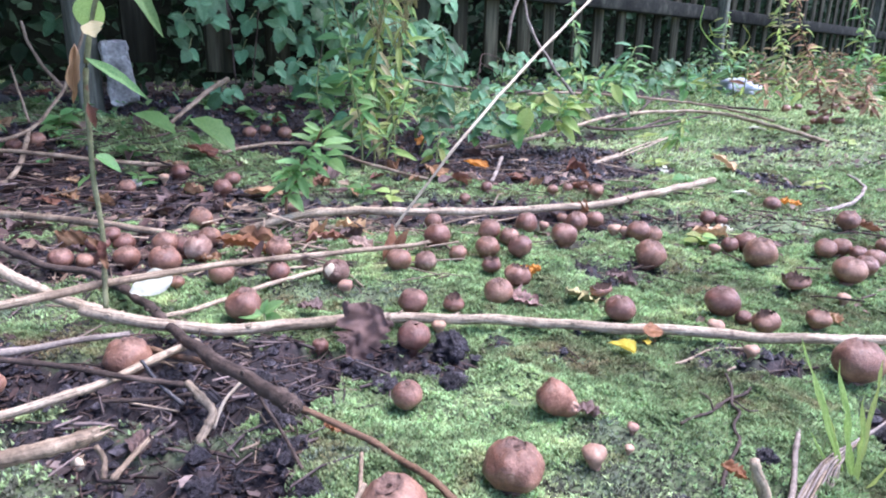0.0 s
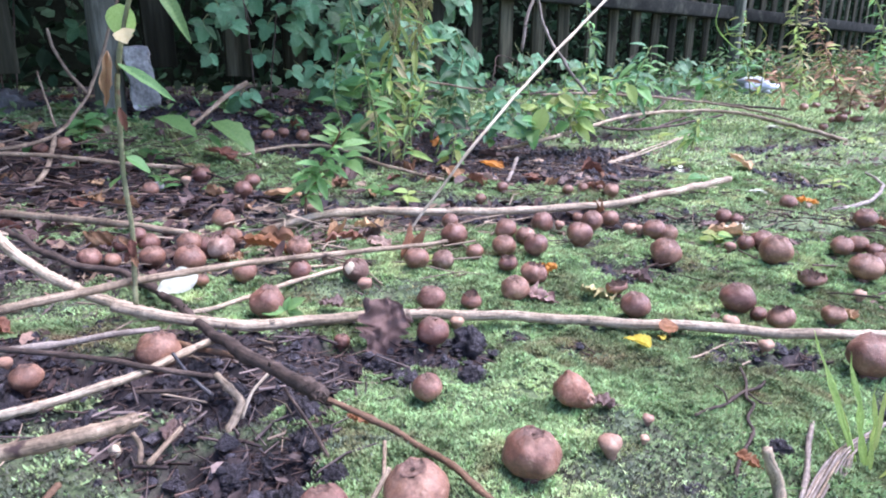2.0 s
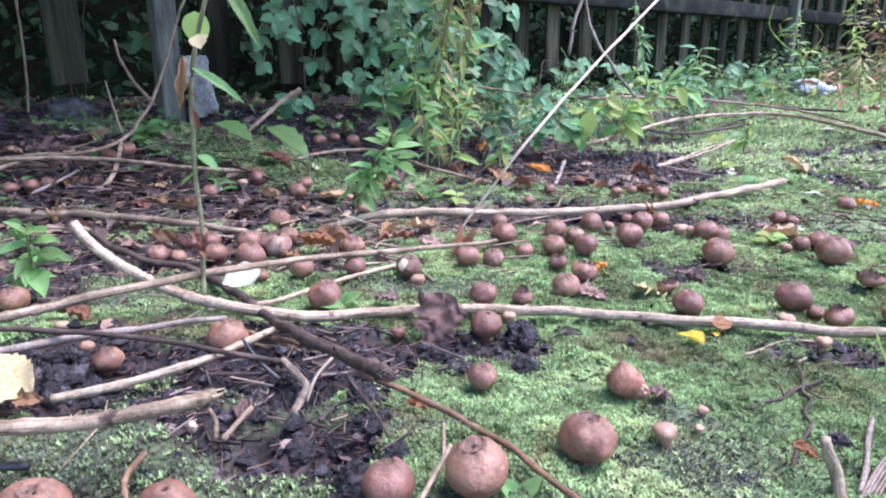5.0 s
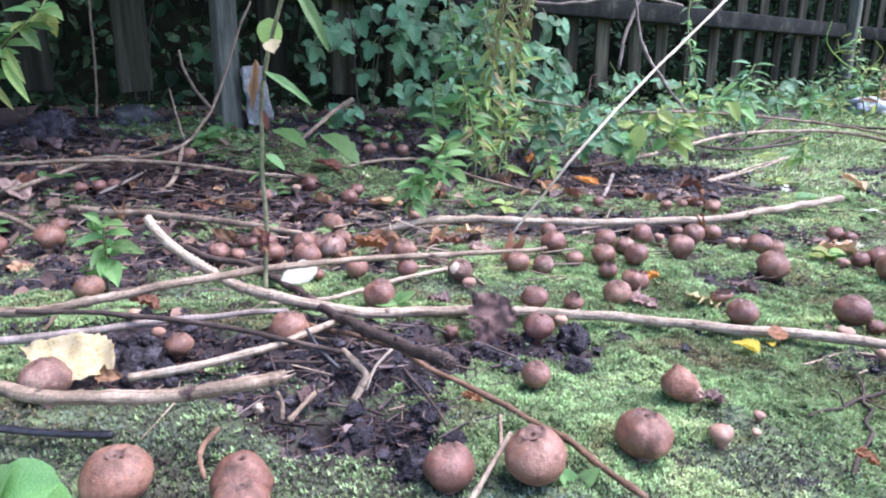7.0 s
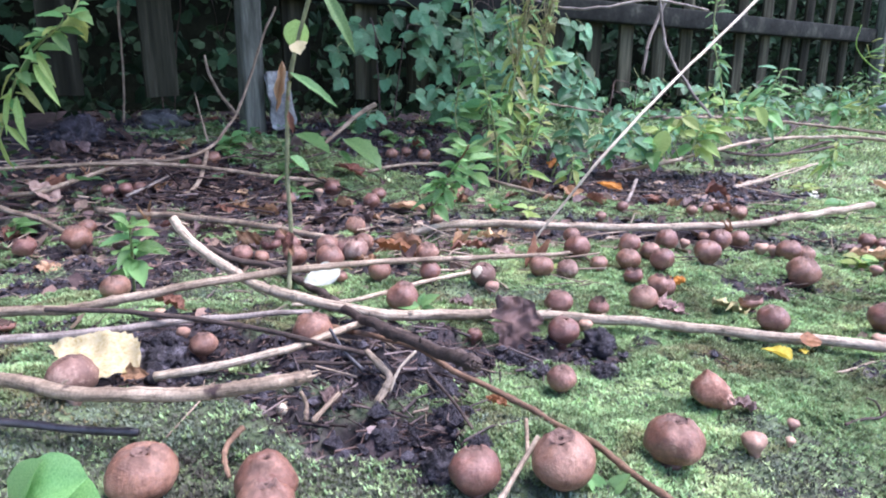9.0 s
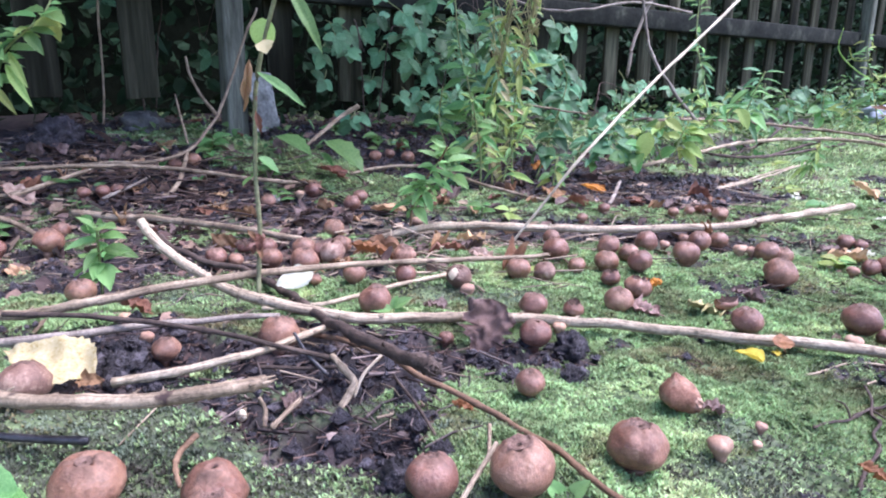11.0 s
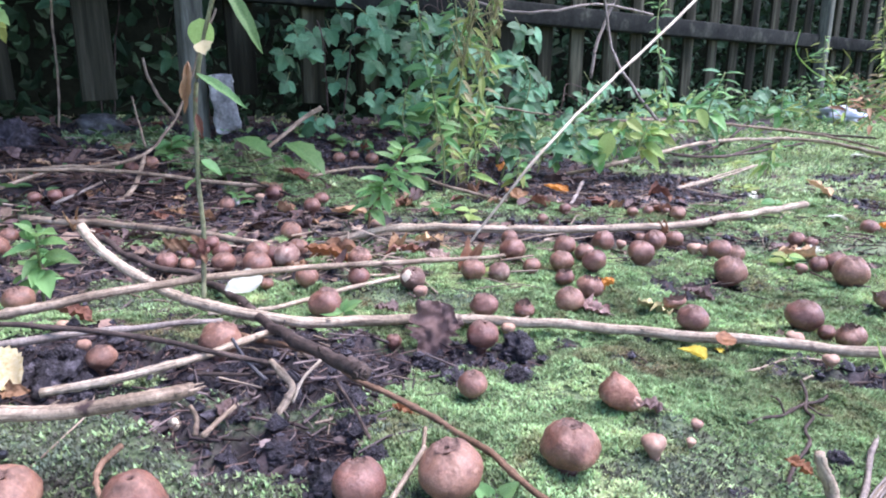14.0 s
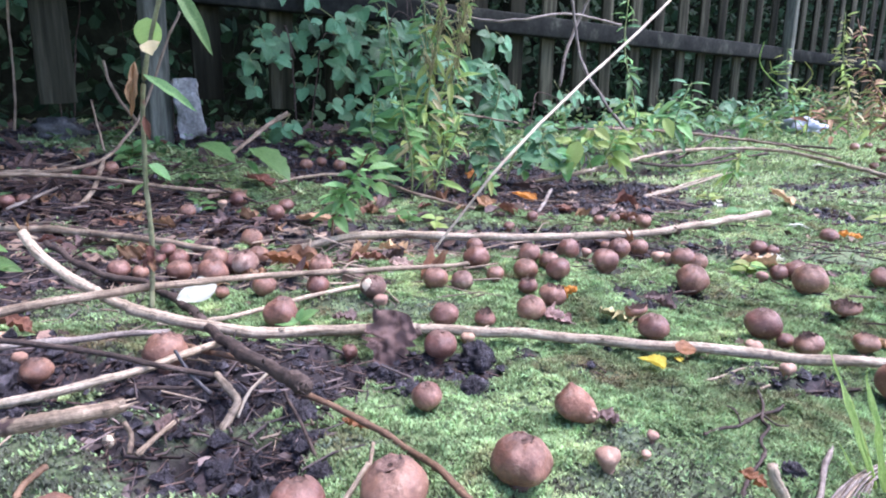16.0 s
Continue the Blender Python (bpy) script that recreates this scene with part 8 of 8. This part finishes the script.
clod(-0.297, 0.338, 0.0082, 60, "dark crumbly soil beside a cream leaf", 0.8)
clod(-0.306, 0.381, 0.0098, 61, "dark crumbly soil beside a cream leaf", 0.8)
clod(-0.273, 0.351, 0.0083, 62, "dark crumbly soil beside a cream leaf", 0.7)
clod(-0.288, 0.335, 0.0074, 63, "dark crumbly soil beside a cream leaf", 0.7)
clod(-0.244, 0.319, 0.0069, 64, "dark crumbly soil beside a cream leaf", 0.6)

slab = lump_bm(1.0, 3, 0.3, 1.0, 24, 30)
for v in slab.verts:
    v.co = Vector((max(-0.62, min(0.62, v.co.x)) * 0.042, max(-0.5, min(0.5, v.co.y)) * 0.03, max(0.02, min(1.12, v.co.z)) * 0.115))
for v in slab.verts:
    v.co += 0.006 * noise.noise_vector(v.co * 45) + 0.0025 * noise.noise_vector(v.co * 130)
bmesh.ops.bevel(slab, geom=[e for e in slab.edges if e.calc_face_angle(0) > 0.6], offset=0.001, segments=1, affect='EDGES')
solid("stone_block", slab, STONE, "upright pale grey stone beside the fence post", "stone", m=pose(-0.712, 1.43, gz(-0.712, 1.43) + 0.02, 4, -6, 30))
solid("pale_scrap", lump_bm(0.075, 9, 0.45, 0.5, 24, 30), PLASTIC, "whitish lump of stone lying by the fence", "stone", m=pose(1.24, 3.0, gz(1.24, 3.0) + 0.012, 0, 0, 30))
solid("pebble", lump_bm(0.012, 4, 0.15, 0.7), STONE, "small pale pebble on the litter", "stone", m=pose(-0.52, 1.05, gz(-0.52, 1.05)))

stub = thing("stick", "short stub of stick with a pale cut end", "stick")
stub_end = Vector((-0.182, 0.306, 0.016))
part("shaft", tube(bmesh.new(), [stub_end + Vector((0.006, 0.018, -0.006)), stub_end + Vector((0.003, 0.009, -0.002)), stub_end], 0.0038, 0.0038, 14, 4, 0.08), WOOD_MID, stub)
bm = bmesh.new()
bmesh.ops.create_cone(bm, cap_ends=True, segments=18, radius1=0.0036, radius2=0.0036, depth=0.0008)
part("cut_end", bm, CUT, stub, "pale cut wood", m=look(stub_end + Vector((-0.0003, -0.0009, 0.0001)), stub_end + Vector((0.05, 0.3, -0.05))))


# ---- litter on the bare ground ----
def litter_twigs(seed, n, y0, y1, size, name, label, bare=0.5, material=None, area=None, thick=0.045):
    rng = np.random.default_rng(seed)
    x, y = wedge(rng, n, y0, y1)
    keep = rng.random(n) > mossy(x, y) * (1 / bare) * 0.5
    if area:
        x = area[0] + (area[1] - area[0]) * (rng.random(n) + rng.random(n)) / 2
        y = area[2] + (area[3] - area[2]) * (rng.random(n) + rng.random(n)) / 2
        keep = rng.random(n) < 0.9
    x, y = x[keep], y[keep]
    n = len(x)
    a = rng.random(n) * math.pi
    half = size * (0.35 + 0.9 * rng.random(n) ** 2)
    r = size * thick * (0.4 + rng.random(n))
    pitch = rng.normal(size=n) * 0.12
    d = np.stack([np.cos(a), np.sin(a), pitch], 1)
    s = np.stack([-np.sin(a), np.cos(a), np.zeros(n)], 1)
    c = np.stack([x, y, ground(x, y) + r + 0.35 * half * np.abs(pitch)], 1)
    bend = np.stack([np.zeros(n), np.zeros(n), rng.normal(size=n) * 0.08], 1) + s * (rng.normal(size=n) * 0.3)[:, None]
    verts = []
    for end, k in ((-1, 1.0), (0, 0.9), (1, 0.5)):
        mid = c + d * (half * end)[:, None] + bend * (half * (1 - end * end))[:, None]
        for u, v in ((0, 1), (0.87, -0.5), (-0.87, -0.5)):
            verts.append(mid + (s * u + np.array([0, 0, 1]) * v) * (r * k)[:, None])
    verts = np.stack(verts, 1).reshape(-1, 3)
    i = np.arange(n)[:, None] * 9
    quads = []
    for ring in (0, 3):
        for k in range(3):
            quads.append(i + np.array([[ring + k, ring + (k + 1) % 3, ring + 3 + (k + 1) % 3, ring + 3 + k]]))
    tagged(new(name, raw_mesh(name, verts, np.concatenate(quads), material or LITTER, True)), label, "litter", kind="stuff")


def litter_flakes(seed, n, y0, y1, size, name, label, bare=0.5, material=None, area=None):
    rng = np.random.default_rng(seed)
    x, y = wedge(rng, n, y0, y1)
    if area:
        x = area[0] + (area[1] - area[0]) * rng.random(n)
        y = area[2] + (area[3] - area[2]) * rng.random(n)
    keep = rng.random(n) > mossy(x, y) * (1 / bare) * 0.5
    x, y = x[keep], y[keep]
    n = len(x)
    a = rng.random(n) * 6.283
    tilt = rng.normal(size=(n, 2)) * 0.35
    s = size * (0.35 + rng.random(n))
    u = np.stack([np.cos(a), np.sin(a), tilt[:, 0]], 1)
    v = np.stack([-np.sin(a), np.cos(a), tilt[:, 1]], 1) * (0.4 + 0.5 * rng.random(n))[:, None]
    c = np.stack([x, y, ground(x, y) + 0.25 * s], 1)
    fan = [(-1, 0, 0.1), (-0.4, 0.8, 0.3), (0.45, 0.75, 0.25), (1.1, 0, 0.05), (0.4, -0.8, 0.3), (-0.5, -0.7, 0.2)]
    verts = np.stack([c + s[:, None] * (p * u + q * v + np.array([0, 0, 1]) * h * (rng.random(n)[:, None])) for p, q, h in fan], 1).reshape(-1, 3)
    i = np.arange(n)[:, None] * 6
    faces = np.concatenate([i + np.array([[0, 1, 2, 3]]), i + np.array([[3, 4, 5, 0]])])
    tagged(new(name, raw_mesh(name, verts, faces, material or FLAKES)), label, "litter", kind="stuff")


def soil_crumbs(seed, n, y0, y1, size):
    rng = np.random.default_rng(seed)
    x, y = wedge(rng, n, y0, y1)
    keep = rng.random(n) > mossy(x, y) * 1.6
    x, y = x[keep], y[keep]
    n = len(x)
    s = size * (0.3 + rng.random(n) ** 2)
    c = np.stack([x, y, ground(x, y) + 0.3 * s], 1)
    ball = [(0, 0, 1), (0.9, 0, 0.2), (0.28, 0.85, 0.25), (-0.73, 0.53, 0.15), (-0.73, -0.53, 0.25), (0.28, -0.85, 0.15), (0, 0, -0.8)]
    verts = np.stack([c + s[:, None] * np.array(b)[None, :] * (0.45 + 1.0 * rng.random((n, 3))) for b in ball], 1).reshape(-1, 3)
    i = np.arange(n)[:, None] * 7
    tri = [(0, k, k % 5 + 1) for k in range(1, 6)] + [(6, k % 5 + 1, k) for k in range(1, 6)]
    faces = np.concatenate([i + np.array([t]) for t in tri])
    tagged(new("soil_crumbs", raw_mesh("soil_crumbs", verts, faces, CLOD)), "crumbs of dark damp soil", "soil", kind="stuff")


litter_twigs(31, 13000, 0.18, 0.75, 0.013, "twig_litter", "fine broken twigs and stalks on the soil")
litter_twigs(32, 8000, 0.75, 1.9, 0.03, "twig_litter", "fine dead twigs and stalks on the soil", 0.7)
litter_flakes(33, 2000, 0.18, 0.75, 0.003, "leaf_litter", "small scraps of brown dead leaf")
litter_flakes(34, 5000, 0.75, 2.6, 0.009, "leaf_litter", "scraps of brown dead leaf on the soil", 0.7)
soil_crumbs(35, 26000, 0.18, 0.75, 0.0026)
soil_crumbs(48, 5200, 0.2, 0.6, 0.0052)
soil_crumbs(55, 9000, 0.7, 1.75, 0.0068)
soil_crumbs(36, 16000, 0.75, 1.75, 0.0065)
litter_twigs(37, 260, 0, 0, 0.055, "straw_litter", "dry pale grass stalks lying in the litter", 0.5, STRAW, (-0.4, 0.08, 0.62, 0.96), 0.022)
litter_twigs(38, 420, 0, 0, 0.08, "straw_litter", "dry brown stalks lying in the litter", 0.5, LITTER, (-1.05, -0.25, 0.75, 1.35), 0.022)
litter_twigs(39, 40, 0, 0, 0.03, "straw_litter", "short dry stalks by the broken stick", 0.5, STRAW, (-0.26, -0.06, 0.28, 0.5), 0.03)
litter_twigs(40, 480, 0, 0, 0.04, "twig_litter", "thin dark twigs lying on the moss", 0.5, LITTER, (0.05, 0.7, 0.5, 1.3), 0.025)
litter_twigs(41, 420, 0, 0, 0.05, "twig_litter", "thin dark twigs lying on the soil", 0.5, LITTER, (-0.2, 0.5, 0.95, 1.6), 0.022)
litter_flakes(42, 2600, 0.7, 1.9, 0.0095, "leaf_litter", "fallen brown and tan leaves on the soil", 0.9, TANFLAKES)
litter_twigs(43, 300, 0, 0, 0.02, "twig_litter", "broken brown and grey twigs on the bare soil", 0.5, GREYTWIG, (-0.25, -0.04, 0.27, 0.52), 0.05)
litter_flakes(44, 130, 0, 0, 0.006, "leaf_litter", "purplish rotten leaf scraps on the soil", 0.5, GREYTWIG, (-0.26, -0.03, 0.26, 0.5))
litter_flakes(45, 700, 0, 0, 0.011, "leaf_litter", "tan and grey dead leaf scraps among the sticks", 0.8, TANFLAKES, (-1.0, -0.1, 0.6, 1.15))
litter_twigs(46, 420, 0, 0, 0.045, "twig_litter", "grey and brown broken twigs in the litter", 0.5, GREYTWIG, (-0.95, -0.05, 0.55, 1.1), 0.03)
litter_flakes(47, 220, 0, 0, 0.014, "leaf_litter", "dead leaf scraps under the brambles", 0.9, TANFLAKES, (-0.9, 0.1, 1.1, 1.9))

# single fallen leaves, thickest in the litter behind the sticks
leaf_rng = random.Random(8)
DRY = ((DEADPURPLE, "grey-brown withered leaf in the litter"), (DEADPURPLE, "dull brown dry leaf in the litter"), (DEADLEAF, "red-brown curled leaf in the litter"), (DEADPURPLE, "shrivelled purplish leaf in the litter"), (TANLEAF, "pale tan dry leaf in the litter"))
for k in range(112):
    x0, x1, y0, y1 = ((-1.0, -0.3, 0.66, 1.2), (-0.45, -0.05, 0.62, 0.84), (-0.25, 0.35, 1.1, 1.5), (-0.7, 0.1, 1.2, 1.8), (-0.45, 0.3, 0.82, 1.12), (-0.3, 0.3, 1.0, 1.35), (-1.15, -0.6, 0.85, 1.4), (-1.0, -0.5, 0.6, 0.95))[k % 8]
    material, label = DRY[leaf_rng.randrange(5 if k % 8 > 3 else 4)]
    x, y = leaf_rng.uniform(x0, x1), leaf_rng.uniform(y0, y1)
    fallen_leaf(x, y, leaf_rng.uniform(0.018, 0.042) * (0.7 + 0.35 * y), leaf_rng.uniform(0, 360), material, label, 0.008, leaf_rng.uniform(5, 40), leaf_rng.choice(("torn", "torn", "ovate")), leaf_rng.uniform(0.4, 0.9), leaf_rng.uniform(0.1, 0.7), 100 + k, leaf_rng.uniform(0.1, 0.6))
litter_twigs(49, 150, 0, 0, 0.05, "straw_litter", "pale dry stalks scattered over the litter", 0.5, STRAW, (-1.05, 0.1, 0.6, 1.15), 0.026)
litter_twigs(50, 90, 0, 0, 0.06, "straw_litter", "pale dry stalks scattered on the soil", 0.5, STRAW, (-0.3, 0.55, 1.0, 1.6), 0.022)
litter_flakes(61, 420, 0, 0, 0.0065, "leaf_litter", "small tan and grey leaf scraps between the sticks", 0.7, TANFLAKES, (-0.68, -0.22, 0.38, 0.72))
litter_twigs(62, 320, 0, 0, 0.024, "twig_litter", "broken grey twigs between the sticks", 0.5, GREYTWIG, (-0.7, -0.2, 0.38, 0.75), 0.032)
litter_twigs(63, 60, 0, 0, 0.03, "straw_litter", "pale dry stalks between the sticks", 0.5, STRAW, (-0.7, -0.15, 0.4, 0.75), 0.03)
litter_twigs(65, 60, 0, 0, 0.03, "straw_litter", "short pale dry stalks on the moss", 0.5, STRAW, (0.05, 0.75, 0.5, 1.4), 0.025)
litter_flakes(66, 260, 0, 0, 0.006, "leaf_litter", "small tan leaf scraps on the moss", 3.0, TANFLAKES, (0.05, 0.75, 0.5, 1.4))
litter_flakes(67, 520, 0, 0, 0.012, "leaf_litter", "tan and pinkish leaf scraps in the litter", 1.2, TANFLAKES, (-1.1, -0.35, 0.7, 1.2))
litter_twigs(64, 90, 0, 0, 0.07, "straw_litter", "pale dry stalks by the fence foot", 0.5, STRAW, (-1.3, -0.5, 0.85, 1.45), 0.024)
